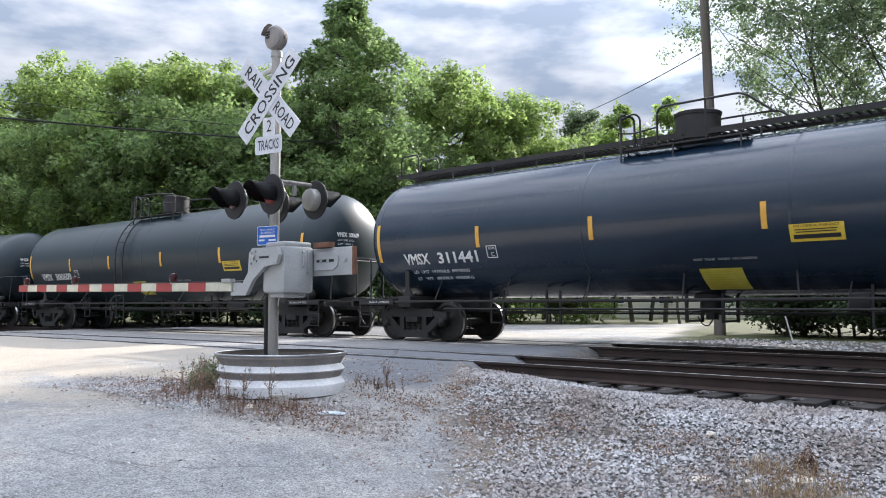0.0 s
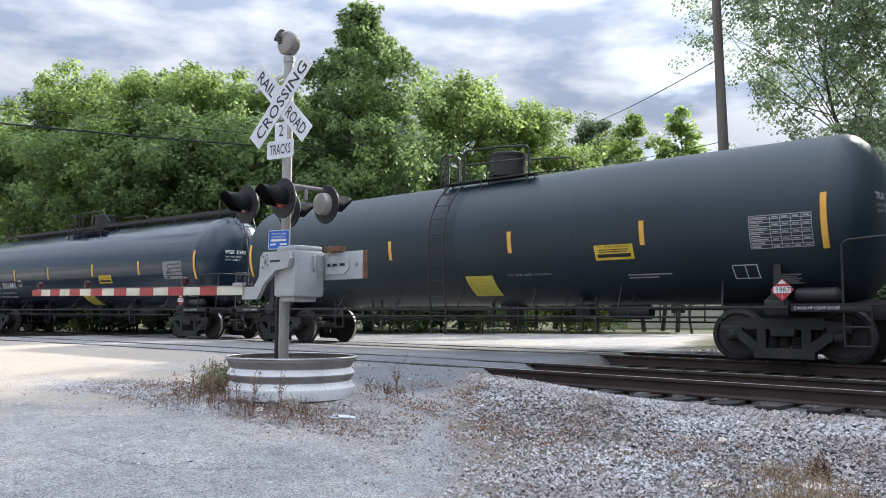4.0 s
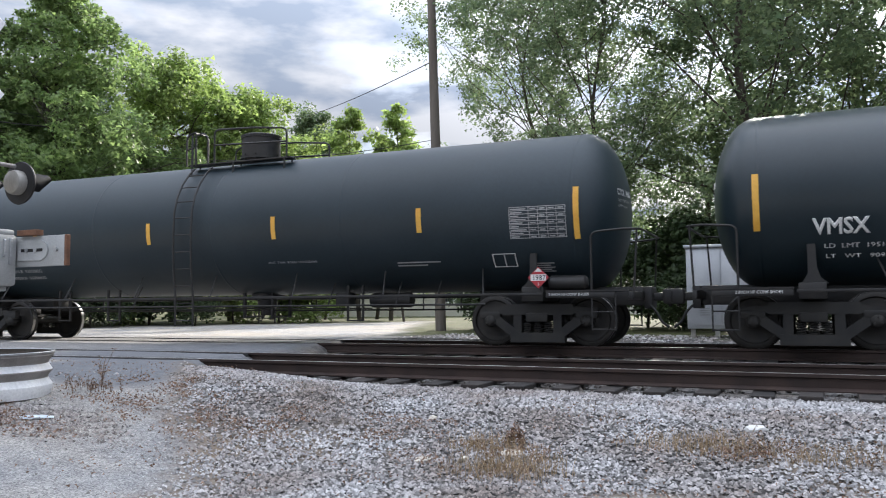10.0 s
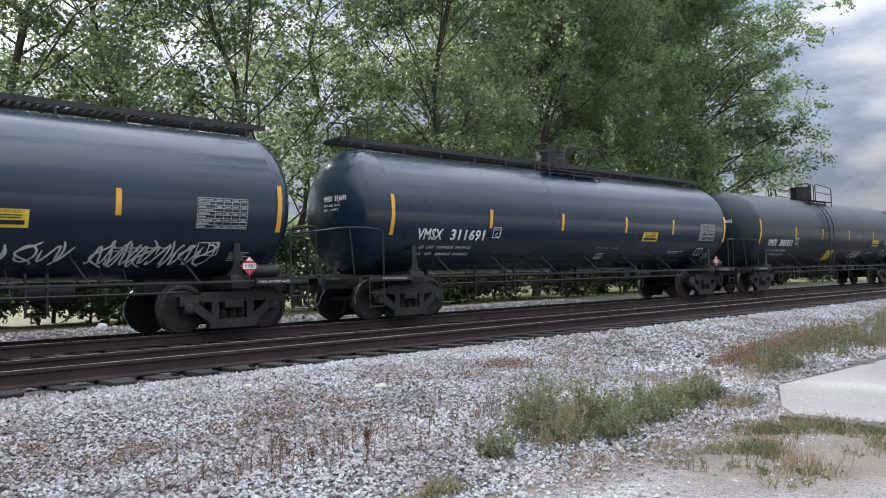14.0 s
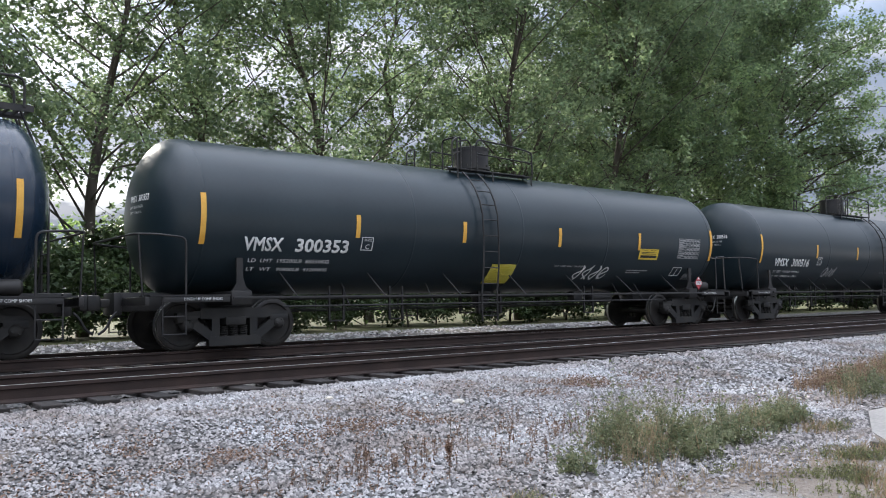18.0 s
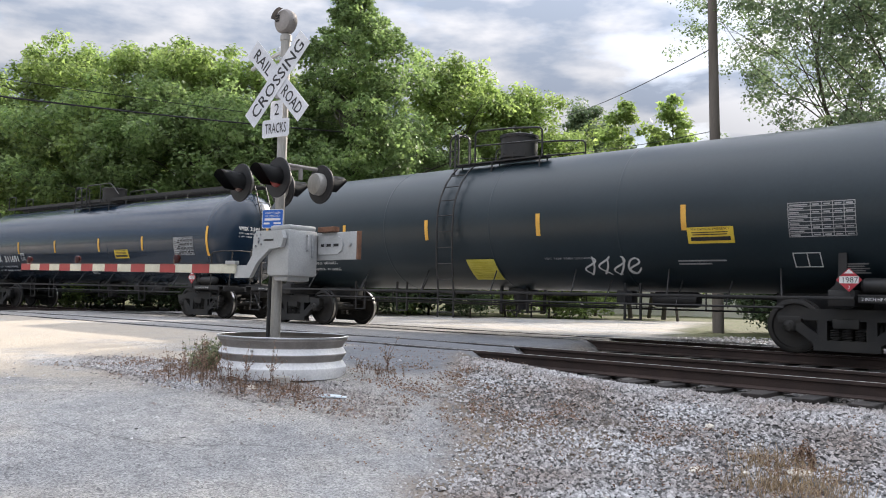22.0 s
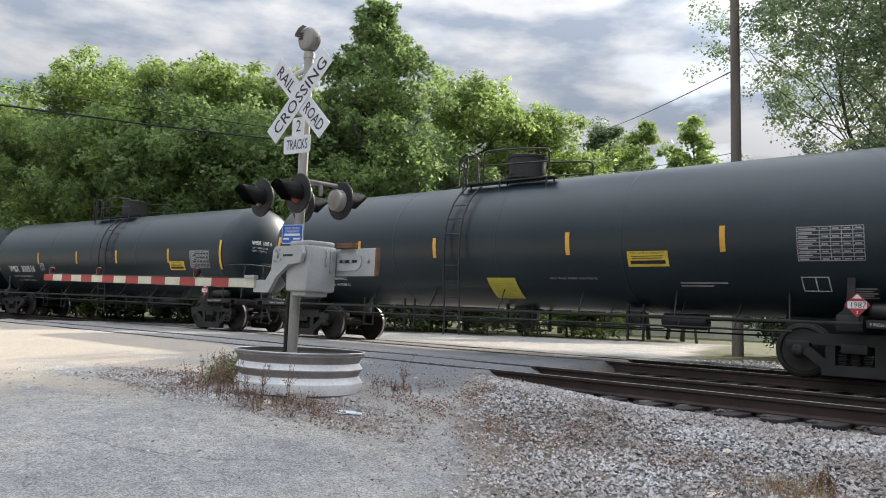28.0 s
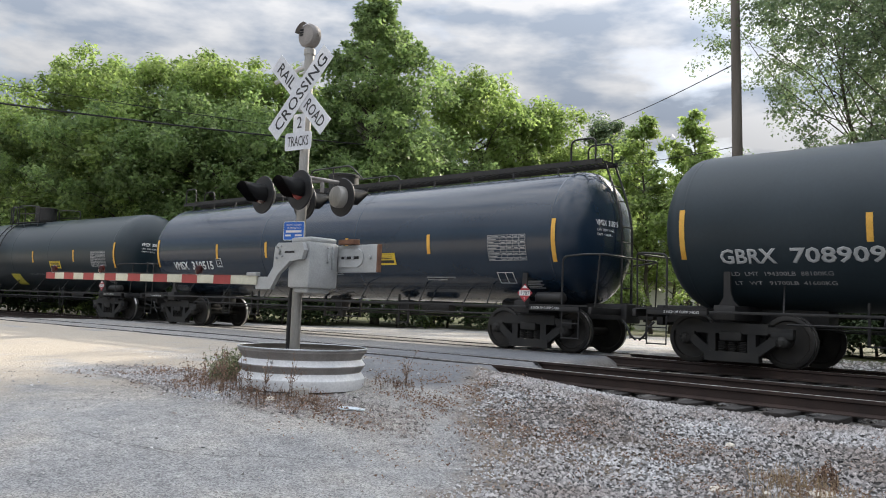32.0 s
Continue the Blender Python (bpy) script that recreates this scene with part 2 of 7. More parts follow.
M_BARK = surface("tree_bark", (0.045, 0.037, 0.028), (0.10, 0.085, 0.07), 0.95, 0, 4, 40, 0.6, stretch=(1, 1, 0.25))
M_LEAF_BRIGHT = leaf_material("spring_leaf", (0.125, 0.180, 0.055), (0.25, 0.32, 0.11), 0.55, 0.3)
M_LEAF_DARK = leaf_material("shaded_leaf", (0.100, 0.152, 0.058), (0.195, 0.265, 0.102), 0.55, 0.3)
# canopy shade painted into the green for bushes; the distant dark trees share it
M_LEAF_SHADE = leaf_material("shade_darkened_leaf", (0.028, 0.048, 0.02), (0.065, 0.095, 0.038), 0.22, 0.3)
M_LEAF_GREY = leaf_material("oak_leaf", (0.085, 0.125, 0.070), (0.165, 0.21, 0.112), 0.55, 0.3)
M_LEAF_OAK = leaf_material("broad_oak_leaf", (0.105, 0.155, 0.080), (0.205, 0.265, 0.13), 0.6, 0.35)
M_CONCRETE = surface("worn_concrete", (0.36, 0.34, 0.31), (0.48, 0.46, 0.42), 0.85, 0, 0.8, 30, 0.15)
M_RUST = surface("rusty_steel", (0.10, 0.05, 0.03), (0.20, 0.10, 0.06), 0.85, 0.1, 6, 60, 0.3)
M_RUBBER = surface("black_rubber", (0.012, 0.012, 0.012), (0.02, 0.02, 0.02), 0.6, 0, 6, 60, 0.05)
M_CABLE = surface("black_cable", (0.012, 0.012, 0.012), (0.02, 0.02, 0.02), 0.7, 0, 6, 60, 0)


# ---- building helpers ----
def thing(name, m, label, category, group="", kind=""):
    ob = new(name)
    ob.empty_display_size = 0.2
    ob.matrix_basis = m
    return tagged(ob, label, category, group, kind)


def mesh_of(name, bm, mats, smooth=0.0):
    me = bpy.data.meshes.new(name)
    bm.to_mesh(me)
    bm.free()
    for m in (mats if isinstance(mats, (list, tuple)) else (mats,)):
        me.materials.append(m)
    if smooth:
        me.polygons.foreach_set("use_smooth", [True] * len(me.polygons))
        me.set_sharp_from_angle(angle=radians(smooth))
    return me


def put(name, me, parent=None, m=None, label=""):
    ob = new(name, me)
    if parent is not None:
        ob.parent = parent
    if m is not None:
        ob.matrix_basis = m
    if label:
        ob["label"] = label
    return ob


def part(name, bm, material, parent, label="", smooth=35.0):
    return put(name, mesh_of(name, bm, material, smooth), parent, None, label)


def box(bm, x0, x1, y0, y1, z0, z1, bevel=0.0, m=None, mat=0):
    """A box, its edges rounded by bevel."""
    vs = [bm.verts.new((x, y, z)) for x in (x0, x1) for y in (y0, y1) for z in (z0, z1)]
    fs = [bm.faces.new([vs[i] for i in q]) for q in ((0, 1, 3, 2), (4, 6, 7, 5), (0, 4, 5, 1), (2, 3, 7, 6), (0, 2, 6, 4), (1, 5, 7, 3))]
    for f in fs:
        f.material_index = mat
    if bevel:
        made = bmesh.ops.bevel(bm, geom=list({e for f in fs for e in f.edges}), offset=bevel, segments=2, affect="EDGES", profile=0.5)
        vs = list({v for v in made["verts"]} | {v for v in vs if v.is_valid})
    if m is not None:
        bmesh.ops.transform(bm, matrix=m, verts=vs)
    return vs


def rod(bm, a, b, r, sides=8, r2=None, mat=0):
    """A round bar from a to b."""
    a, b = Vector(a), Vector(b)
    q = (b - a).to_track_quat("Z", "Y")
    ra, rb = r, r if r2 is None else r2
    rings = []
    for c, rr in ((a, ra), (b, rb)):
        rings.append([bm.verts.new(c + q @ Vector((rr * math.cos(k * math.tau / sides), rr * math.sin(k * math.tau / sides), 0))) for k in range(sides)])
    for k in range(sides):
        f = bm.faces.new((rings[0][k], rings[0][(k + 1) % sides], rings[1][(k + 1) % sides], rings[1][k]))
        f.material_index = mat
    for ring, flip in ((rings[0], True), (rings[1], False)):
        f = bm.faces.new(ring[::-1] if flip else ring)
        f.material_index = mat
    return rings


def pipe(bm, pts, r, sides=8, mat=0):
    """A bent round bar along the points."""
    pts = [Vector(p) for p in pts]
    prev = None
    up = Vector((0.123, 0.456, 0.88)).normalized()
    for i, p in enumerate(pts):
        d = (pts[min(i + 1, len(pts) - 1)] - pts[max(i - 1, 0)]).normalized()
        u = d.cross(up).normalized()
        v = d.cross(u)
        ring = [bm.verts.new(p + r * (math.cos(k * math.tau / sides) * u + math.sin(k * math.tau / sides) * v)) for k in range(sides)]
        if prev:
            for k in range(sides):
                bm.faces.new((prev[k], prev[(k + 1) % sides], ring[(k + 1) % sides], ring[k])).material_index = mat
        else:
            bm.faces.new(ring[::-1]).material_index = mat
        prev = ring
    bm.faces.new(prev).material_index = mat


def rounded(pts, r, n=4):
    """The corners of a line of points, rounded."""
    pts = [Vector(p) for p in pts]
    out = [pts[0]]
    for a, b, c in zip(pts, pts[1:], pts[2:]):
        d0, d1 = (a - b), (c - b)
        rr = min(r, d0.length * 0.45, d1.length * 0.45)
        p, q = b + d0.normalized() * rr, b + d1.normalized() * rr
        for k in range(n + 1):
            t = k / n
            out.append(p.lerp(b, t).lerp(b.lerp(q, t), t))
    return out + [pts[-1]]


def lathe(bm, profile, sides=32, axis="Z", mat=0, cap=True):
    """Turns (radius, height) pairs about an axis."""
    turn = {"Z": lambda r, h, a: (r * math.cos(a), r * math.sin(a), h), "X": lambda r, h, a: (h, r * math.cos(a), r * math.sin(a)),
            "Y": lambda r, h, a: (r * math.sin(a), h, r * math.cos(a))}[axis]
    rings = []
    for r, h in profile:
        rings.append([bm.verts.new(turn(r, h, k * math.tau / sides)) for k in range(sides)] if r > 1e-6 else [bm.verts.new(turn(0, h, 0))])
    for lo, hi in zip(rings, rings[1:]):
        for k in range(sides):
            k2 = (k + 1) % sides
            vs = [lo[k % len(lo)], lo[k2 % len(lo)], hi[k2 % len(hi)], hi[k % len(hi)]]
            vs = list(dict.fromkeys(vs))
            if len(vs) > 2:
                bm.faces.new(vs).material_index = mat
    if cap:
        for ring, flip in ((rings[0], True), (rings[-1], False)):
            if len(ring) > 2:
                bm.faces.new(ring[::-1] if flip else ring).material_index = mat
    return rings


def extrude_xz(bm, outline, y0, y1, mat=0):
    """A plate: an outline of (x, z) pairs, from y0 to y1."""
    a = [bm.verts.new((x, y0, z)) for x, z in outline]
    b = [bm.verts.new((x, y1, z)) for x, z in outline]
    bm.faces.new(a).material_index = mat
    bm.faces.new(b[::-1]).material_index = mat
    for k in range(len(a)):
        k2 = (k + 1) % len(a)
        bm.faces.new((a[k2], a[k], b[k], b[k2])).material_index = mat


TEXTS = {}


def text_mesh(body, height, material, width=None, bold=0.0):
    """Writing in the built-in font, flat in x and z, facing -y, its lower left corner at the origin; height of a capital.
    bold widens the strokes."""
    key = (body, height, material.name, width, bold)
    if key not in TEXTS:
        cu = bpy.data.curves.new("writing", "FONT")
        cu.body, cu.size, cu.resolution_u, cu.offset = body, height / 0.70, 2, 0.0 if bold or "M" in body or body.isdigit() else 0.012 * height
        cu.bevel_depth, cu.bevel_resolution = bold, 0
        ob = new("writing", cu)
        dg = bpy.context.evaluated_depsgraph_get()
        me = bpy.data.meshes.new_from_object(ob.evaluated_get(dg))
        bpy.data.objects.remove(ob)
        bpy.data.curves.remove(cu)
        me.materials.clear()
        me.materials.append(material)
        xs = [v.co.x for v in me.vertices]
        wide = (max(xs) - min(xs)) if xs else 1
        k = width / wide if width else 1.0
        me.transform(Matrix(((k, 0, 0, 0), (0, 0, -0.3, 0), (0, 1, 0, 0), (0, 0, 0, 1))))
        TEXTS[key] = me
    return TEXTS[key]


# ---- ground ----
TRACK_NEAR_Y, TRACK_FAR_Y = 10.13, 14.96        # middle lines of the two tracks where they run straight


def bend(x):
    """How far the tracks swing towards -y on their curve to the left."""
    return -0.00166 * max(0.0, -0.1 - x) ** 2 if x > -75 else -0.00166 * 74.9 ** 2 + 0.2487 * (x + 75)


def bend_turn(x):
    return math.degrees(math.atan2(bend(x + 0.5) - bend(x - 0.5), 1.0))


def smooth(a, b, v):
    t = min(1.0, max(0.0, (v - a) / (b - a)))
    return t * t * (3 - 2 * t)


def wob(x, y, s, seed=0.0):
    return noise.noise(Vector((x * s, y * s, seed)))


def cross_x(y):
    """Where the paved crossing ends and the open track begins; its edge runs askew."""
    return -8.0 - 0.23 * (y - 8.7)


def ground_z(x, y):
    stone = -0.5 + 0.265 * smooth(5.5, 8.9, y)
    road = -0.40 + 0.385 * smooth(-1.0, 8.5, y)
    y0, y = y, y - bend(x) * smooth(-9.5, -20, x) if y < 24 else y
    s = 1 - smooth(-7.5, -3.5, x)
    edge = cross_x(y)
    if 8.2 < y < 17 and x > edge:
        s *= 1 - smooth(8.2, 8.9, y) * smooth(edge, edge + 0.35, x)
    if y > 8.8 and x < -30:
        s *= 1 - smooth(-30, -30.5, x)
    z = stone * (1 - s) + road * s
    k = smooth(16.6, 19, y0)
    return z * (1 - k) - 0.05 * k


def zones(x, y):
    """How much of asphalt, ballast, grass and sand lies at a place."""
    n = 0.55 * wob(x, y, 0.45, 3) + 0.3 * wob(x, y, 1.7, 5)
    asphalt = grass = 0.0
    if y < 9.0:
        # edge of the apron: from the crossing's corner past the planter to the camera's feet
        edge = -7.0 + (7.9 - y) * 0.92 if y > 4.5 else -3.9 + (4.5 - y) * 0.6
        asphalt = 1 - smooth(edge - 0.45, edge + 0.25, x + n * 0.9)
        patch = math.hypot((x + 0.8) / 0.75, (y - 5.0) / 0.55)
        asphalt = max(asphalt, 1 - smooth(0.7, 1.1, patch + n * 0.5))
        loose = math.hypot((x + 8.4) / 2.3, (y - 4.72) / 0.62)
        asphalt *= smooth(0.55, 1.05, loose + n * 0.7)
        asphalt = max(asphalt, (1 - smooth(3.0, 3.7, y + n * 0.6 + 0.03 * x)) * smooth(0.6, 2.2, x + 2.0 * n))
    elif y < 17:
        asphalt = 1 - smooth(cross_x(y) - 0.05, cross_x(y) + 0.3, x + n * 0.3) if x > -30 else 0.0
    else:
        side = -9.0 - (y - 17) * 0.42
        asphalt = (1 - smooth(side - 0.8, side + 0.4, x + n)) * (1 - smooth(0.0, 1.5, y - (27.5 + max(0.0, x + 26) * 0.9) + n)) * smooth(-30, -26, x + n)
        grass = (1 - asphalt) * smooth(18.6, 20.5, y + 2.0 * n)
    return asphalt, grass, n


def axis(dense, far):
    out = list(dense)
    step = out[-1] - out[-2]
    while out[-1] < far:
        step *= 1.35
        out.append(out[-1] + step)
    step = out[1] - out[0]
    while out[0] > -far:
        step *= 1.35
        out.insert(0, out[0] - step)
    return out


def ground_material():
    m, n, l, p = nodes_of("ground")
    co = n.new("ShaderNodeTexCoord")

    def tex(scale, detail=6, rough=0.6):
        t = n.new("ShaderNodeTexNoise")
        t.inputs["Scale"].default_value, t.inputs["Detail"].default_value, t.inputs["Roughness"].default_value = scale, detail, rough
        l.new(co.outputs["Object"], t.inputs["Vector"])
        return t.outputs["Fac"]

    def ramp(src, stops):
        r = n.new("ShaderNodeValToRGB")
        while len(r.color_ramp.elements) < len(stops):
            r.color_ramp.elements.new(0.5)
        for e, (pos, c) in zip(r.color_ramp.elements, stops):
            e.position, e.color = pos, (*c, 1)
        l.new(src, r.inputs["Fac"])
        return r.outputs["Color"]

    def mix(fac, a, b, mode="MIX"):
        x = n.new("ShaderNodeMixRGB")
        x.blend_type = mode
        if isinstance(fac, float):
            x.inputs["Fac"].default_value = fac
        else:
            l.new(fac, x.inputs["Fac"])
        l.new(a, x.inputs["Color1"])
        l.new(b, x.inputs["Color2"])
        return x.outputs["Color"]

    def attr(name):
        a = n.new("ShaderNodeAttribute")
        a.attribute_name = name
        return a.outputs["Fac"]

    vor = n.new("ShaderNodeTexVoronoi")
    vor.inputs["Scale"].default_value = 26
    l.new(co.outputs["Object"], vor.inputs["Vector"])
    crack = n.new("ShaderNodeTexVoronoi")
    crack.feature = "DISTANCE_TO_EDGE"
    crack.inputs["Scale"].default_value = 0.4
    warp = n.new("ShaderNodeMixRGB")
    warp.blend_type = "ADD"
    warp.inputs["Fac"].default_value = 0.35
    nz = n.new("ShaderNodeTexNoise")
    nz.inputs["Scale"].default_value = 1.3
    l.new(co.outputs["Object"], nz.inputs["Vector"])
    l.new(co.outputs["Object"], warp.inputs["Color1"])
    l.new(nz.outputs["Color"], warp.inputs["Color2"])
    l.new(warp.outputs["Color"], crack.inputs["Vector"])
    asphalt = ramp(tex(0.7), [(0.3, (0.25, 0.25, 0.25)), (0.7, (0.35, 0.345, 0.335))])
    asphalt = mix(0.7, asphalt, ramp(tex(5.0, 6, 0.7), [(0.35, (0.66, 0.66, 0.67)), (0.6, (1.05, 1.05, 1.05))]), "MULTIPLY")
    chips = n.new("ShaderNodeTexVoronoi")
    chips.inputs["Scale"].default_value = 95
    l.new(co.outputs["Object"], chips.inputs["Vector"])
    asphalt = mix(0.85, asphalt, ramp(chips.outputs["Color"], [(0.12, (0.42, 0.42, 0.43)), (0.45, (0.95, 0.95, 0.95)), (0.88, (1.6, 1.58, 1.55))]), "MULTIPLY")
    line = ramp(crack.outputs["Distance"], [(0.0, (0.45, 0.44, 0.43)), (0.004, (1, 1, 1))])
    asphalt = mix(ramp(tex(0.5, 3), [(0.48, (0, 0, 0)), (0.6, (0.75, 0.75, 0.75))]), asphalt, line, "MULTIPLY")
    sand = ramp(tex(0.35, 5), [(0.45, (1.0, 1.0, 1.0)), (0.62, (1.12, 1.0, 0.84))])
    asphalt = mix(0.5, asphalt, sand, "MULTIPLY")
    blown = ramp(tex(30, 4), [(0.3, (0.33, 0.28, 0.22)), (0.7, (0.47, 0.41, 0.33))])
    asphalt = mix(attr("sand"), asphalt, blown)
    fresh_and_shadow = ramp(tex(8), [(0.3, (0.13, 0.135, 0.145)), (0.7, (0.185, 0.19, 0.20))])
    asphalt = mix(attr("fresh_and_shadow"), asphalt, fresh_and_shadow)
    # ground colour set dark to paint in the shade between the loose stones
    ballast = ramp(vor.outputs["Color"], [(0.15, (0.045, 0.044, 0.044)), (0.85, (0.19, 0.185, 0.18))])
    ballast = mix(0.55, ballast, ramp(tex(1.1), [(0.35, (0.62, 0.55, 0.50)), (0.65, (1.0, 1.0, 1.0))]), "MULTIPLY")
    grass = ramp(tex(2.2), [(0.3, (0.05, 0.045, 0.028)), (0.5, (0.075, 0.085, 0.03)), (0.72, (0.115, 0.085, 0.055))])
    dirt = ramp(tex(3.1), [(0.3, (0.16, 0.12, 0.085)), (0.7, (0.27, 0.215, 0.165))])
    col = mix(attr("asphalt"), ballast, asphalt)
    col = mix(attr("dirt"), col, dirt)
    col = mix(attr("grass"), col, grass)
    l.new(col, p.inputs["Base Color"])
    p.inputs["Roughness"].default_value = 0.9
    p.inputs["Specular IOR Level"].default_value = 0.25
    bp = n.new("ShaderNodeBump")
    bp.inputs["Strength"].default_value, bp.inputs["Distance"].default_value = 0.55, 0.02
    hgt = n.new("ShaderNodeMath")
    hgt.operation = "ADD"
    l.new(vor.outputs["Distance"], hgt.inputs[0])
    l.new(tex(70, 4), hgt.inputs[1])
    l.new(hgt.outputs[0], bp.inputs["Height"])
    l.new(bp.outputs[0], p.inputs["Normal"])
    return m


def build_ground():
    xs = axis([-31 + 0.16 * k for k in range(0, 300)], 1600)
    ys = axis([-2 + 0.14 * k for k in range(0, 190)], 1600)
    verts, faces, za, zg, zd, zf, zs = [], [], [], [], [], [], []
    for y in ys:
        for x in xs:
            a, g, nn = zones(x, y)
            z = ground_z(x, y)
            z += 0.022 * wob(x, y, 1.9, 7) * (1 - a) + 0.012 * wob(x, y, 0.6, 9)
            if y < 9:
                z -= 0.012 * (1 - a)
            verts.append((x, y, z))
            za.append(a)
            zg.append(g)
            # newer dark asphalt by the planter; on the crossing also the train's shadow, painted in
            zf.append(a * (1 - smooth(-6.9, -6.4, x + 0.4 * nn)) * (smooth(-10.4, -9.4, x + 0.5 * nn) if y < 8.6 else 0.35 + 0.65 * smooth(-14.0, -10.0, x + 2.0 * nn)) * smooth(6.0, 6.6, y + 0.5 * nn) * (1 - smooth(16.6, 17.2, y + 0.4 * nn)))
            streak = wob(x * 0.35 + y * 0.25, y * 1.3 - x * 0.2, 0.9, 31) + 0.5 * wob(x, y, 2.6, 33)
            zs.append(a * 0.8 * smooth(-7.5, -11.0, x + 2.0 * nn) * smooth(-0.45, 0.2, streak + 0.35 * smooth(-10, -16, x)) * (1 - 0.8 * smooth(8.2, 9.2, y)) if y < 17 else 0.5 * a * smooth(-0.2, 0.4, streak))
            d = smooth(0.15, 0.55, wob(x, y, 0.55, 21) + 0.6 * wob(x, y, 2.3, 23)) * (1 - a) * (1.0 if y < 8.6 else 0.3)
            zd.append(min(1.0, 0.75 * d + 0.75 * (1 - smooth(0.6, 1.1, math.hypot((x - 6.2) / 1.9, (y - 2.3) / 1.0) + 0.6 * nn)) + (0.8 * a * (1 - a) * 4 if y < 9 else 0)))
    w = len(xs)
    for j in range(len(ys) - 1):
        for i in range(w - 1):
            k = j * w + i
            faces.append((k, k + 1, k + w + 1, k + w))
    me = bpy.data.meshes.new("ground")
    me.from_pydata(verts, [], faces)
    for name, vals in (("asphalt", za), ("grass", zg), ("dirt", zd), ("fresh_and_shadow", zf), ("sand", zs)):
        me.attributes.new(name, "FLOAT", "POINT").data.foreach_set("value", vals)
    me.polygons.foreach_set("use_smooth", [True] * len(me.polygons))
    me.materials.append(ground_material())
    tagged(put("ground", me), "cracked grey asphalt and grey ballast stones with dry weeds", "ground", kind="structure")


build_ground()


# ---- tracks ----
def rail_profile():
    return [(-0.075, -0.185), (0.075, -0.185), (0.075, -0.172), (0.012, -0.145), (0.010, -0.05), (0.037, -0.038), (0.037, -0.006), (0.030, 0.0), (-0.030, 0.0), (-0.037, -0.006), (-0.037, -0.038), (-0.010, -0.05), (-0.012, -0.145), (-0.075, -0.172)]


def rail(yc):
    bm = bmesh.new()
    prof = rail_profile()
    stops = [-150, -120] + [-100 + 2.5 * k for k in range(41)] + [20, 60, 420]
    rings = [[bm.verts.new((x, yc + bend(x) + y, z)) for y, z in prof] for x in stops]
    for a, b in zip(rings, rings[1:]):
        for k in range(len(prof)):
            k2 = (k + 1) % len(prof)
            f = bm.faces.new((a[k], a[k2], b[k2], b[k]))
            f.material_index = 1 if k == 7 else 0
    bmesh.ops.recalc_face_normals(bm, faces=bm.faces)
    return mesh_of("rail", bm, (M_RAIL, M_TREAD))


def tie_mesh():
    bm = bmesh.new()
    box(bm, -0.115, 0.115, -1.30, 1.30, -0.36, -0.186, 0.012)
    return mesh_of("tie", bm, M_TIE)


ME_TIE = tie_mesh()
for yc, what in ((TRACK_NEAR_Y, "near"), (TRACK_FAR_Y, "far")):
    tr = thing("railway_track", pose(0, yc, 0), "steel rails on dark creosoted wooden ties in grey ballast", "railway track", "tracks of the crossing")
    for s in (-1, 1):
        put("rail", rail(s * 0.7535), tr, None, "rusty rail with a bright worn top")
    for s in (-1, 1):
        for side, k0, k1 in ((-1, 0.045, 0.13), (1, 0.045, 0.15)):
            bm = bmesh.new()
            stops = [-30 + 1.5 * k for k in range(14)] + [cross_x(yc)]
            for a, b in zip(stops, stops[1:]):
                lo, hi = sorted((s * 0.7535 + side * k0, s * 0.7535 + side * k1))
                bm.faces.new([bm.verts.new((x, bend(x) + y, -0.006)) for x, y in ((a, lo), (b, lo), (b, hi), (a, hi))])
                bm.faces.new([bm.verts.new((x, bend(x) + (lo if side < 0 else hi), z)) for x, z in ((a, -0.006), (b, -0.006), (b, -0.06), (a, -0.06))])
            put("flangeway_strip", mesh_of("flangeway_strip", bm, M_RUBBER), tr, None, "black rubber strip beside the rail")
    rng = random.Random(5 if what == "near" else 6)
    x = cross_x(yc) + 0.35
    rest = bmesh.new()
    count = 0
    while x < 120:
        if count < 120:
            put("tie", ME_TIE, tr, pose(x, bend(x) + rng.uniform(-0.05, 0.05), rng.uniform(-0.012, 0.004), 0, 0, bend_turn(x) + rng.uniform(-1.2, 1.2)))
        else:
            box(rest, x - 0.115, x + 0.115, -1.3, 1.3, -0.36, -0.186)
        count += 1
        x += 0.53 + rng.uniform(-0.03, 0.03)
    x = -31
    while x > -120:
        box(rest, -0.115, 0.115, -1.3, 1.3, -0.36, -0.186, m=pose(x, bend(x), 0, 0, 0, bend_turn(x)))
        x -= 0.53
    tagged(put("far_ties", mesh_of("far_ties", rest, M_TIE), tr), kind="stuff")


# ---- the train of tank cars ----
TRACK_FAR = TRACK_FAR_Y
TANK_R, TANK_Z, CAR_L = 1.475, 2.48, 18.5
TOP = pose(0, 0, -0.122)


BULGE = 1.0


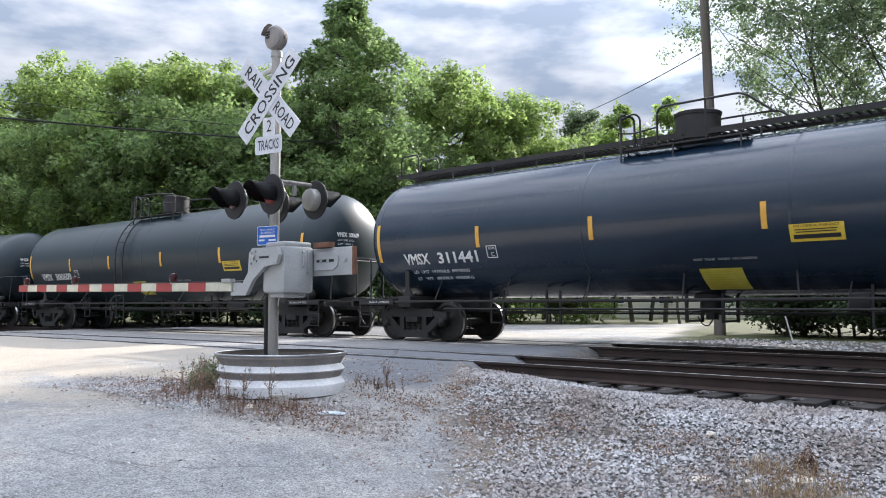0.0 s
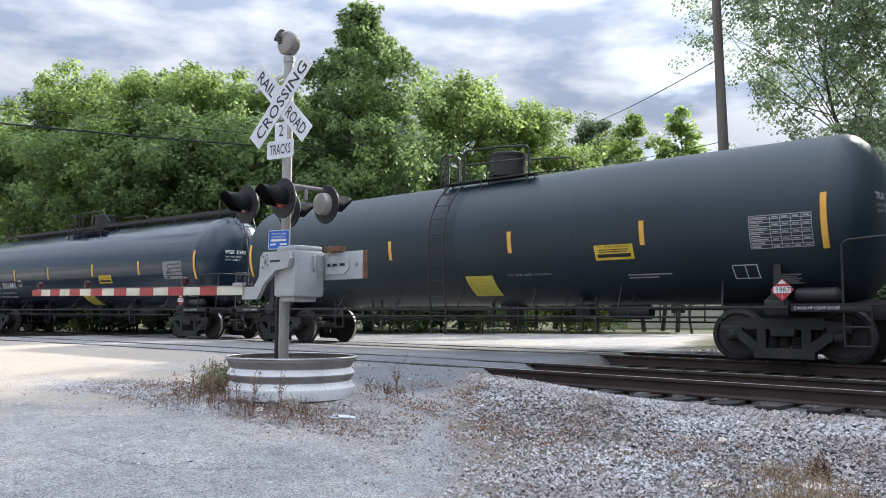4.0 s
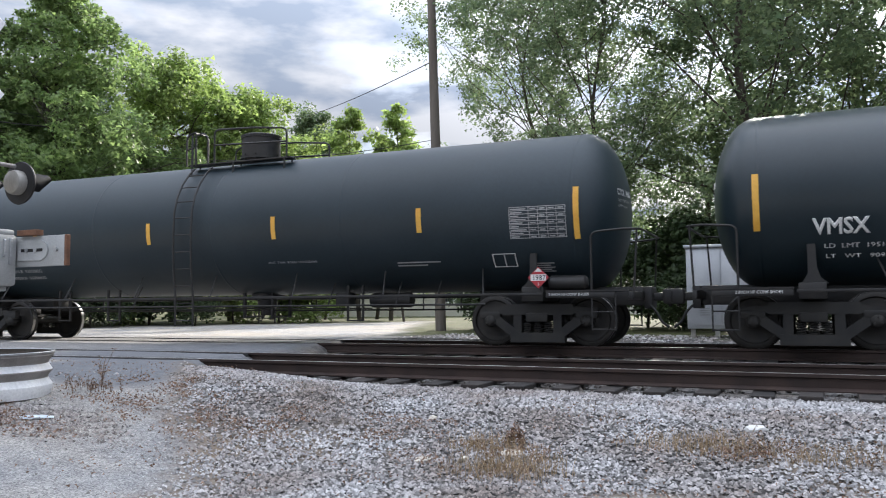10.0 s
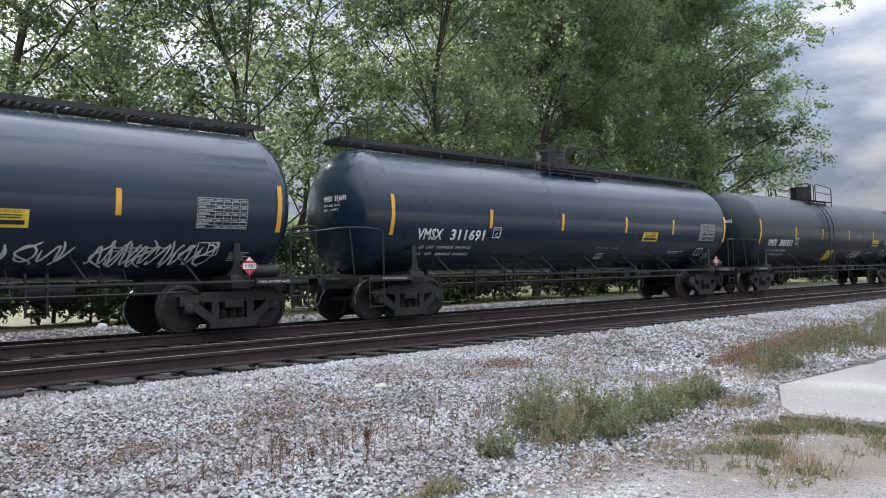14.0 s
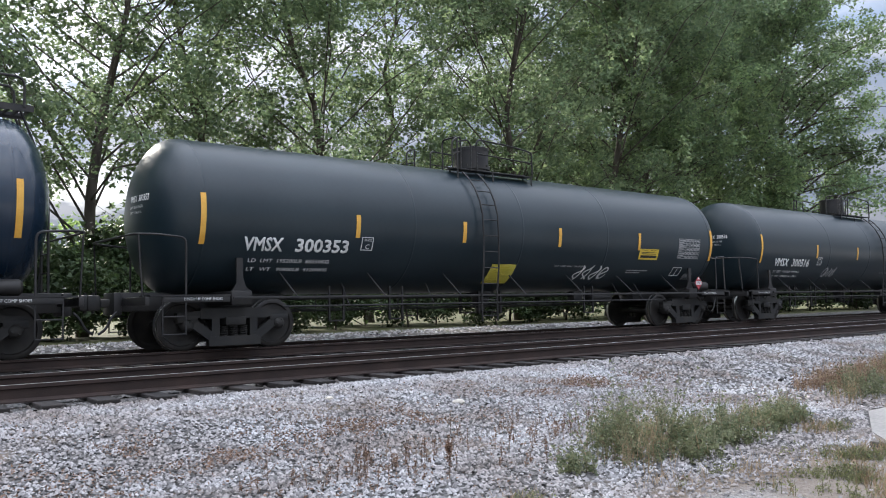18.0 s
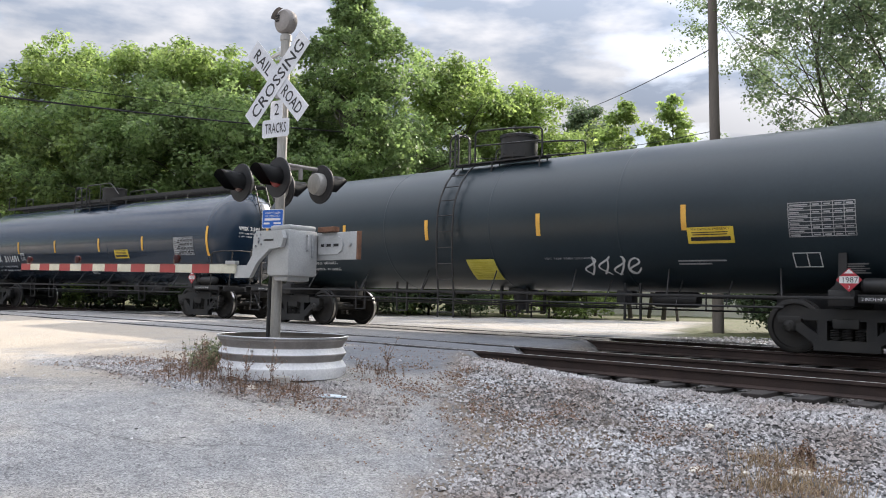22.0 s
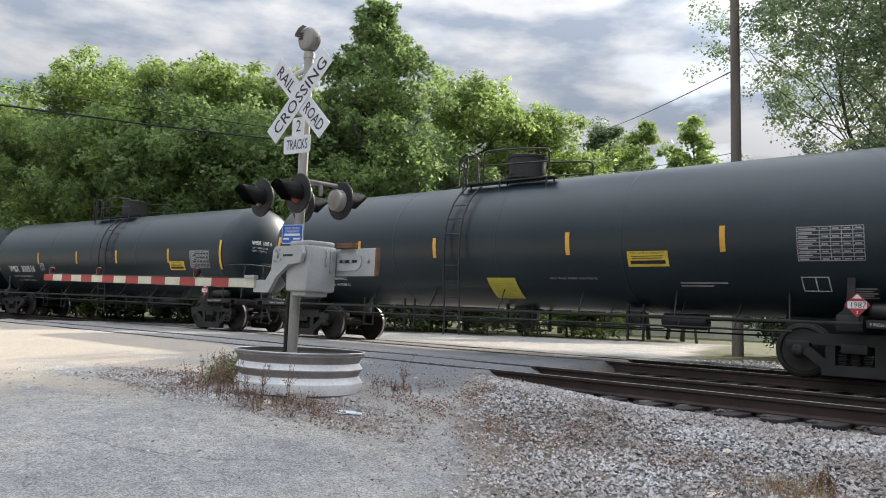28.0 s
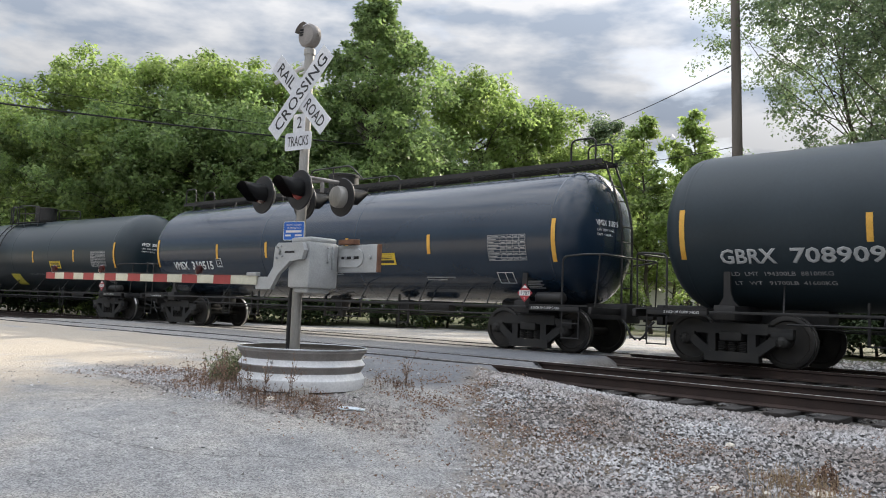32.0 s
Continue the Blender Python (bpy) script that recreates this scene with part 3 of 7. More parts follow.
def tank_shell(bm, length, r=TANK_R, depth=0.72, seams=()):
    x0, x1 = 1.42, length - 1.42
    prof = [(0.0, x0 - depth)]
    seams = (x0 + 0.06, *seams, x1 - 0.06)
    for k in range(1, 13):
        a = min(1.5707, k / 12 * math.pi / 2)
        prof.append((r * math.sin(a) ** BULGE, x0 - depth * math.cos(a) ** BULGE))
    for s in seams:
        prof += [(r, s - 0.04), (r, s - 0.018), (r + 0.005, s - 0.010), (r + 0.005, s + 0.010), (r, s + 0.018), (r, s + 0.04)]
    for k in range(12, -1, -1):
        a = min(1.5707, k / 12 * math.pi / 2)
        prof.append((r * math.sin(a) ** BULGE, x1 + depth * math.cos(a) ** BULGE))
    prof[-1] = (0.0, x1 + depth)
    lathe(bm, prof, 72, "X", cap=False)
    bmesh.ops.translate(bm, verts=bm.verts, vec=(0, 0, TANK_Z))


def on_tank(me_name, src, x, z, r, parent, label="", side=-1):
    """Bends flat writing or a flat sheet in x and z onto the near side of the tank; z is the height of its lower edge."""
    me = src.copy()
    me.name = me_name
    a0 = math.asin(max(-1, min(1, (z - TANK_Z) / r)))
    for v in me.vertices:
        a = a0 + v.co.z / r
        rr = r - v.co.y
        v.co = (x + v.co.x if side < 0 else x - v.co.x, side * rr * math.cos(a), TANK_Z + rr * math.sin(a))
    return put(me_name, me, parent, None, label)


def sheet(w, h, mat, lean=0.0, n=6, d=0.004):
    """A thin flat sheet in x and z with rows to bend by."""
    bm = bmesh.new()
    rows = [[bm.verts.new((x + lean * k / n, y, h * k / n)) for x, y in ((0, 0), (w, 0), (w, -d), (0, -d))] for k in range(n + 1)]
    for lo, hi in zip(rows, rows[1:]):
        for k in range(4):
            bm.faces.new((lo[k], lo[(k + 1) % 4], hi[(k + 1) % 4], hi[k]))
    bm.faces.new(rows[0])
    bm.faces.new(rows[-1][::-1])
    bmesh.ops.recalc_face_normals(bm, faces=bm.faces)
    return mesh_of("sheet", bm, mat)


def flat_bar(bm, x, z, w, h):
    """A thin bar, cut across where it is tall so that it bends with the shell."""
    n = max(1, math.ceil(h / 0.07))
    for k in range(n):
        box(bm, x, x + w, -0.003, 0.0, z + h * k / n, z + h * (k + 1) / n)


def bars_sheet(rows, mat):
    """Plain bars of (x, z, w, h) as one thin mesh."""
    bm = bmesh.new()
    for row_ in rows:
        flat_bar(bm, *row_)
    return mesh_of("bars", bm, mat)


def frame_outline(w, h, t, mat, cross=False):
    bm = bmesh.new()
    flat_bar(bm, 0, 0, w, t)
    flat_bar(bm, 0, h - t, w, t)
    flat_bar(bm, 0, t, t, h - 2 * t)
    flat_bar(bm, w - t, t, t, h - 2 * t)
    if cross:
        flat_bar(bm, w * 0.5, t, t, h - 2 * t)
    return mesh_of("outline", bm, mat)


# -- truck: side frames, bolster, springs, wheelsets
def side_frame_mesh():
    bm = bmesh.new()
    y0, y1 = -1.07, -0.93
    # a casting with two triangular holes and the spring opening, built of bars
    def bar(a, b, w, yy0=y0, yy1=y1):
        a, b = Vector((a[0], 0, a[1])), Vector((b[0], 0, b[1]))
        d = (b - a).normalized()
        n = Vector((-d.z, 0, d.x)) * w / 2
        extrude_xz(bm, [((a - n).x, (a - n).z), ((b - n).x, (b - n).z), ((b + n).x, (b + n).z), ((a + n).x, (a + n).z)], yy0, yy1)
    bar((-1.08, 0.62), (-0.5, 0.66), 0.12)
    bar((1.08, 0.62), (0.5, 0.66), 0.12)
    bar((-0.66, 0.66), (0.66, 0.66), 0.19, y0 - 0.01, y1 + 0.01)
    bar((-0.82, 0.52), (-0.36, 0.18), 0.16)
    bar((0.82, 0.52), (0.36, 0.18), 0.16)
    bar((-0.50, 0.16), (0.50, 0.16), 0.17, y0 - 0.012, y1 + 0.012)
    bar((-0.37, 0.14), (-0.37, 0.66), 0.15, y0 + 0.004, y1 - 0.004)
    bar((0.37, 0.14), (0.37, 0.66), 0.15, y0 + 0.004, y1 - 0.004)
    for s in (-1, 1):
        box(bm, s * 0.889 - 0.19, s * 0.889 + 0.19, y0 - 0.006, y1 + 0.006, 0.50, 0.63, 0.02)
    return mesh_of("side_frame", bm, M_TRUCK, 40)


def spring_mesh():
    bm = bmesh.new()
    for x in (0.0,):
        pts = [(x + 0.07 * math.cos(a), -1.0 + 0.07 * math.sin(a), 0.225 + 0.20 * a / (math.tau * 5)) for a in [k * math.tau / 8 for k in range(41)]]
        pipe(bm, pts, 0.013, 5)
    return mesh_of("spring", bm, M_TRUCK, 60)


def bolster_mesh():
    bm = bmesh.new()
    box(bm, -0.2, 0.2, -1.12, 1.12, 0.44, 0.60, 0.02)
    box(bm, -0.26, 0.26, -0.4, 0.4, 0.58, 0.76, 0.03)
    for s in (-1, 1):
        box(bm, s * 0.5 - 0.04, s * 0.5 + 0.04, -0.8, 0.8, 0.36, 0.46, 0.01)
        for y in (-0.72, 0.72):
            box(bm, s * 0.43 - 0.05, s * 0.43 + 0.05, y - 0.1, y + 0.1, 0.28, 0.52, 0.02)
    return mesh_of("truck_bolster", bm, M_TRUCK, 40)


def wheelset_meshes():
    a = bmesh.new()
    prof = [(0.08, -0.80), (0.12, -0.80), (0.12, -0.79), (0.20, -0.76), (0.36, -0.77), (0.38, -0.80), (0.445, -0.80), (0.457, -0.79), (0.457, -0.70), (0.482, -0.685), (0.482, -0.66), (0.40, -0.66), (0.36, -0.70), (0.2, -0.70), (0.1, -0.66), (0.08, -0.66)]
    lathe(a, prof, 40, "Y")
    lathe(a, [(r, -h) for r, h in prof[::-1]], 40, "Y")
    lathe(a, [(0.08, -0.66), (0.08, 0.66)], 16, "Y", cap=False)
    t = bmesh.new()
    for s in (-1,):
        lathe(t, [(0.4585, s * 0.775), (0.4585, s * 0.712)], 40, "Y", cap=False)
    c = bmesh.new()
    for s in (-1,):
        lathe(c, [(0.0, s * 1.13), (0.05, s * 1.125), (0.09, s * 1.10), (0.10, s * 1.08), (0.115, s * 1.06), (0.115, s * 0.92), (0.06, s * 0.9), (0.06, s * 0.80)], 20, "Y", cap=False)
        for k in range(3):
            an = k * math.tau / 3
            rod(c, (0.06 * math.sin(an), s * 1.10, 0.06 * math.cos(an)), (0.06 * math.sin(an), s * 1.145, 0.06 * math.cos(an)), 0.016, 6)
    bmesh.ops.recalc_face_normals(c, faces=c.faces)
    bmesh.ops.recalc_face_normals(a, faces=a.faces)
    bmesh.ops.recalc_face_normals(t, faces=t.faces)
    return mesh_of("wheelset", a, M_WHEEL, 40), mesh_of("tread", t, M_TREAD, 40), mesh_of("bearing_cap", c, M_TRUCK, 40)


ME_FRAME, ME_SPRING, ME_BOLSTER = side_frame_mesh(), spring_mesh(), bolster_mesh()
ME_SET, ME_TREAD, ME_CAP = wheelset_meshes()
WHEELSETS = []


def add_truck(car, x):
    truck = put("truck", ME_BOLSTER, car, pose(x, 0, 0), "grimy cast steel truck")
    put("side_frame", ME_FRAME, truck)
    put("side_frame", ME_FRAME, truck, pose(0, 0, 0, 0, 0, 180))
    for turn in (0, 180):
        for dx in (-0.19, 0.0, 0.19):
            put("spring", ME_SPRING, truck, pose(dx, 0, 0, 0, 0, turn))
    for s in (-1, 1):
        ws = put("wheelset", ME_SET, car, pose(x + s * 0.889, 0, 0.457), "worn steel wheelset")
        for turn in (0, 180):
            put("tread", ME_TREAD, ws, pose(0, 0, 0, 0, 0, turn), "bright worn running surface")
            put("bearing_cap", ME_CAP, ws, pose(0, 0, 0, 0, 0, turn))


def stub_sill(car, x0, s):
    """Centre sill, bolster and end works at one end; s is 1 where the car's middle lies to +x."""
    def bx(name, a, b, y0, y1, z0, z1, bevel=0.0):
        lo, hi = sorted((x0 + s * a, x0 + s * b))
        bm = bmesh.new()
        box(bm, lo, hi, min(y0, y1), max(y0, y1), z0, z1, bevel)
        put(name, mesh_of(name, bm, M_BLACK, 40), car)
    bx("centre_sill", 0.45, 3.6, -0.24, 0.24, 0.72, 1.06, 0.02)
    bx("striker", 0.30, 0.445, -0.30, 0.30, 0.66, 1.06, 0.02)
    bx("body_bolster", 2.02, 2.42, -1.36, 1.36, 0.80, 1.06, 0.02)
    bx("end_beam", 0.446, 0.52, -1.46, 1.46, 0.82, 0.962, 0.01)
    for y in (-1, 1):
        bm = bmesh.new()
        a = [(x0 + s * 2.06, 1.04), (x0 + s * 2.46, 1.04), (x0 + s * 2.34, 1.14), (x0 + s * 2.29, 1.30), (x0 + s * 2.28, 1.66), (x0 + s * 2.16, 1.66), (x0 + s * 2.16, 1.20)]
        extrude_xz(bm, a if s > 0 else a[::-1], y * 1.24 - 0.02, y * 1.24 + 0.02)
        put("saddle_gusset", mesh_of("saddle_gusset", bm, M_BLACK, 40), car)
        bx("side_sill", 0.75, 1.95, y * 1.46, y * 1.38, 0.86, 0.962, 0.01)
        bx("step_board", 0.53, 1.95, y * 0.9, y * 1.47, 0.965, 0.992)


def coupler_mesh(s):
    bm = bmesh.new()
    lo, hi = sorted((0.12 * s, 0.5 * s))
    box(bm, lo, hi, -0.07, 0.07, 0.80, 0.95, 0.03)
    lo, hi = sorted((-0.10 * s, 0.14 * s))
    box(bm, lo, hi, -0.15, 0.13, 0.74, 1.02, 0.05)
    rod(bm, (0.02 * s, -0.05, 0.70), (0.02 * s, -0.05, 1.06), 0.03)
    return mesh_of("coupler", bm, M_TRUCK, 40)


def air_hose_mesh(s):
    bm = bmesh.new()
    pts = [(s * 0.32, -0.42, 0.72), (s * 0.22, -0.44, 0.62), (s * 0.12, -0.45, 0.42), (0.0, -0.45, 0.34)]
    pipe(bm, rounded(pts, 0.15), 0.024, 7)
    return mesh_of("air_hose", bm, M_RUBBER, 60)


def end_rail_mesh(x0, s):
    bm = bmesh.new()
    pts = [(x0 + s * 1.15, -1.44, 0.97), (x0 + s * 1.15, -1.44, 1.98), (x0 + s * 0.62, -1.42, 2.02), (x0 + s * 0.34, -1.15, 2.03), (x0 + s * 0.34, 1.15, 2.03), (x0 + s * 0.62, 1.42, 2.02), (x0 + s * 1.15, 1.44, 1.98), (x0 + s * 1.15, 1.44, 0.97)]
    pipe(bm, rounded(pts, 0.12), 0.021, 7)
    for y in (-1.3, 1.3):
        rod(bm, (x0 + s * 0.46, y, 0.96), (x0 + s * 0.40, y * 0.96, 2.02), 0.018, 6)
    for y in (-1, 1):
        rod(bm, (x0 + s * 0.75, y * 1.44, 0.3), (x0 + s * 0.75, y * 1.44, 0.95), 0.014, 6)
        rod(bm, (x0 + s * 1.15, y * 1.44, 0.3), (x0 + s * 1.15, y * 1.44, 0.95), 0.014, 6)
        for z in (0.32, 0.62):
            rod(bm, (x0 + s * 0.75, y * 1.44, z), (x0 + s * 1.15, y * 1.44, z), 0.014, 6)
    return mesh_of("end_handrail", bm, M_BLACK, 60)


def side_rail_mesh(length, y):
    """The bar along the tank's foot."""
    bm = bmesh.new()
    box(bm, 2.0, length - 2.0, y * 1.47 - 0.02, y * 1.47 + 0.02, 0.905, 0.955, 0.008)
    return mesh_of("side_rail", bm, M_BLACK, 40)


def rail_bracket_mesh(y):
    bm = bmesh.new()
    rod(bm, (0, y * 1.46, 0.93), (-0.16, y * 1.02, 1.42), 0.016, 6)
    return mesh_of("rail_bracket", bm, M_BLACK, 40)


def ladder_mesh(x, y, w, z0, z1, wrap):
    """A ladder up the tank's side; wrap: it follows the shell up to the top."""
    bm = bmesh.new()
    line = [(y * 1.50, z0), (y * 1.50, 0.95), (y * 1.58, 1.6), (y * 1.60, 2.3)]
    if wrap:
        for a in (10, 22, 34, 46, 55):
            a = radians(a)
            line.append((y * 1.60 * math.cos(a), TANK_Z + 1.60 * math.sin(a)))
    else:
        line.append((y * 1.5, z1))
    for s in (-1, 1):
        pipe(bm, [(x + s * w / 2, yy, zz) for yy, zz in line], 0.022, 6)
    pts = [Vector((0, yy, zz)) for yy, zz in line]
    acc, nxt = 0.0, 0.12
    for a, b in zip(pts, pts[1:]):
        d = (b - a).length
        while acc + d > nxt:
            p = a.lerp(b, (nxt - acc) / d)
            rod(bm, (x - w / 2, p.y, p.z), (x + w / 2, p.y, p.z), 0.014, 6)
            nxt += 0.36
        acc += d
    return mesh_of("side_ladder", bm, M_BLACK, 60)


def grating(bm, x0, x1, y0, y1, z, step=0.12):
    box(bm, x0, x1, y0, y0 + 0.03, z - 0.05, z)
    box(bm, x0, x1, y1 - 0.03, y1, z - 0.05, z)
    x = x0
    while x < x1:
        box(bm, x, x + 0.045, y0 + 0.03, y1 - 0.03, z - 0.035, z)
        x += step


def platform_mesh(xc, long):
    """Two narrow decks beside the housing, on struts that stand on the shell."""
    bm = bmesh.new()
    for y in (-1, 1):
        lo, hi = sorted((y * 0.58, y * 0.86))
        box(bm, xc - long / 2, xc + long / 2, lo, hi, 3.99, 4.02, 0.006)
        for x in (xc - long / 2 + 0.1, xc - 0.1, xc + long / 2 - 0.1):
            rod(bm, (x, y * 0.88, 4.0), (x, y * 0.90, 3.74), 0.02, 6)
            rod(bm, (x, y * 0.60, 4.0), (x, y * 0.60, 3.9), 0.02, 6)
    return mesh_of("top_platform", bm, M_BLACK, 40)


def manway_meshes(xc):
    bm = bmesh.new()
    lathe(bm, [(0.40, 3.95), (0.40, 4.16), (0.46, 4.16), (0.46, 4.21), (0.43, 4.21), (0.43, 4.64), (0.45, 4.64), (0.45, 4.67)], 32)
    bmesh.ops.translate(bm, verts=bm.verts, vec=(xc, 0, 0))
    lid = bmesh.new()
    lathe(lid, [(0.455, 4.67), (0.455, 4.70), (0.40, 4.72), (0.0, 4.74)], 32)
    bmesh.ops.translate(lid, verts=lid.verts, vec=(xc, 0, 0))
    bolts = bmesh.new()
    rod(bolts, (0.44, 0, 4.12), (0.44, 0, 4.26), 0.018, 6)
    return mesh_of("valve_housing", bm, M_BLACK, 40), mesh_of("housing_lid", lid, M_BLACK, 40), mesh_of("housing_bolt", bolts, M_TRUCK, 40)


def top_rail_mesh(xc, long, y, gate):
    """A bent hand rail along one side of the decks; at the gate, where the ladder comes up, it parts in two."""
    bm = bmesh.new()
    x0, x1 = xc - long / 2, xc + long / 2
    if gate is None:
        pipe(bm, rounded([(xc - 0.42, y, 3.98), (xc - 0.42, y, 4.74), (x1, y, 4.74), (x1 + 0.55, y, 4.30)], 0.16), 0.022, 6)
        pipe(bm, rounded([(x0, y, 4.36), (x0 + 0.3, y, 4.30), (xc - 0.42, y, 4.36)], 0.2), 0.018, 6)
        rod(bm, (xc + 0.55, y, 3.98), (xc + 0.55, y, 4.74), 0.02, 6)
        rod(bm, (xc - 0.7, y, 3.98), (xc - 0.7, y, 4.31), 0.016, 6)
    else:
        for s, end in ((-1, x0 - 0.1), (1, x1)):
            a = gate + s * 0.25
            pipe(bm, rounded([(a, y, 3.98), (a, y, 4.74), (a + (end - a) * 0.55, y, 4.70), (end, y, 4.62), (end, y, 3.98)], 0.12), 0.022, 6)
            pipe(bm, rounded([(a, y, 4.40), (end, y, 4.34)], 0.1), 0.018, 6)
    return mesh_of("platform_handrail", bm, M_BLACK, 60)


def end_hoop_mesh(x):
    bm = bmesh.new()
    pipe(bm, rounded([(x, -0.88, 3.98), (x, -0.88, 4.74), (x, -0.34, 4.74), (x, -0.34, 3.98)], 0.12), 0.024, 6)
    pipe(bm, rounded([(x, -0.88, 4.62), (x + 0.30, -0.88, 4.70), (x + 0.42, -0.88, 4.60), (x + 0.42, -0.88, 3.98)], 0.12), 0.020, 6)
    return mesh_of("hoop_handrail", bm, M_BLACK, 60)


def walkway_meshes(length):
    bm = bmesh.new()
    grating(bm, 0.95, length - 0.95, -0.30, 0.34, 4.31, 0.16)
    for y in (-0.325, 0.34):
        box(bm, 0.95, length - 0.95, y, y + 0.025, 4.21, 4.32)
    br = []
    for s in (-1, 1):
        one = bmesh.new()
        rod(one, (0, 0.02 + s * 0.32, 4.22), (0, 0.02 + s * 0.36, 4.0), 0.022, 6)
        br.append(mesh_of("walkway_bracket", one, M_BLACK, 40))
    hoops = []
    for xe, s in ((1.1, 1), (length - 1.1, -1)):
        for y in (-0.34, 0.38):
            h = bmesh.new()
            pipe(h, rounded([(xe + s * 0.0, y, 4.28), (xe + s * 0.0, y, 4.78), (xe + s * 0.62, y, 4.78), (xe + s * 0.62, y, 4.28)], 0.15), 0.023, 6)
            hoops.append(mesh_of("walkway_hoop", h, M_BLACK, 60))
    lad = bmesh.new()
    for y in (0.02, 0.46):
        pipe(lad, rounded([(length - 0.60, y, 0.98), (length - 0.62, y, 2.9), (length - 0.80, y, 3.6), (length - 1.08, y, 4.30)], 0.3), 0.024, 6)
    z = 1.2
    while z < 2.9:
        rod(lad, (length - 0.61, 0.02, z), (length - 0.61, 0.46, z), 0.014, 6)
        z += 0.33
    for t in (0.25, 0.6):
        rod(lad, (length - 0.70 - 0.35 * t, 0.02, 3.2 + 0.95 * t), (length - 0.70 - 0.35 * t, 0.46, 3.2 + 0.95 * t), 0.014, 6)
    return mesh_of("top_walkway", bm, M_BLACK, 40), br, hoops, mesh_of("end_ladder", lad, M_BLACK, 60)


def outlet_mesh(xc):
    bm = bmesh.new()
    lathe(bm, [(0.34, 1.15), (0.34, 0.98), (0.22, 0.90), (0.20, 0.72), (0.12, 0.68), (0.12, 0.56)], 20)
    bmesh.ops.translate(bm, verts=bm.verts, vec=(xc, 0, 0))
    for s in (-1, 1):
        for y in (-0.34, 0.34):
            box(bm, xc + s * 0.36 - 0.03, xc + s * 0.36 + 0.03, y - 0.03, y + 0.03, 0.50, 1.10, 0.008)
        rod(bm, (xc + s * 0.36, -0.34, 0.53), (xc + s * 0.36, 0.34, 0.53), 0.025, 6)
    rod(bm, (xc + 0.1, -1.2, 0.72), (xc + 0.1, -0.1, 0.72), 0.016, 6)
    # a slack chain below the valve
    pipe(bm, rounded([(xc - 0.16, -0.3, 0.62), (xc - 0.05, -0.32, 0.46), (xc + 0.06, -0.32, 0.44), (xc + 0.16, -0.3, 0.60)], 0.08), 0.014, 5)
    return mesh_of("bottom_outlet", bm, M_BLACK, 40)


def brake_gear_mesh(length):
    bm = bmesh.new()
    lathe(bm, [(0.13, -0.45), (0.15, -0.42), (0.15, 0.42), (0.13, 0.45)], 16, "X")
    bmesh.ops.translate(bm, verts=bm.verts, vec=(length - 5.4, -0.45, 0.86))
    box(bm, length - 6.6, length - 6.25, -0.65, -0.4, 0.76, 1.02, 0.03)
    rod(bm, (3.4, 0.3, 0.66), (length - 3.4, 0.3, 0.66), 0.02, 6)
    rod(bm, (3.2, -1.05, 0.76), (length - 3.2, -1.05, 0.76), 0.022, 6)
    rod(bm, (3.4, -0.35, 0.70), (length - 5.9, -0.35, 0.70), 0.014, 6)
    for x in (4.7, 6.9, 11.9, 13.4, length - 4.2):
        rod(bm, (x, -1.05, 0.76), (x, -0.75, 1.22), 0.014, 6)
        rod(bm, (x, 0.3, 0.66), (x, 0.3, 1.06), 0.016, 6)
    for x in (4.4, 5.9, 12.2):
        for dx in (0.0, 0.34):
            box(bm, x + dx - 0.02, x + dx + 0.02, -0.78, -0.74, 0.46, 1.16)
        box(bm, x - 0.02, x + 0.36, -0.78, -0.74, 0.44, 0.47)
    return mesh_of("brake_rigging", bm, M_BLACK, 40)


CENTRE = 9.0


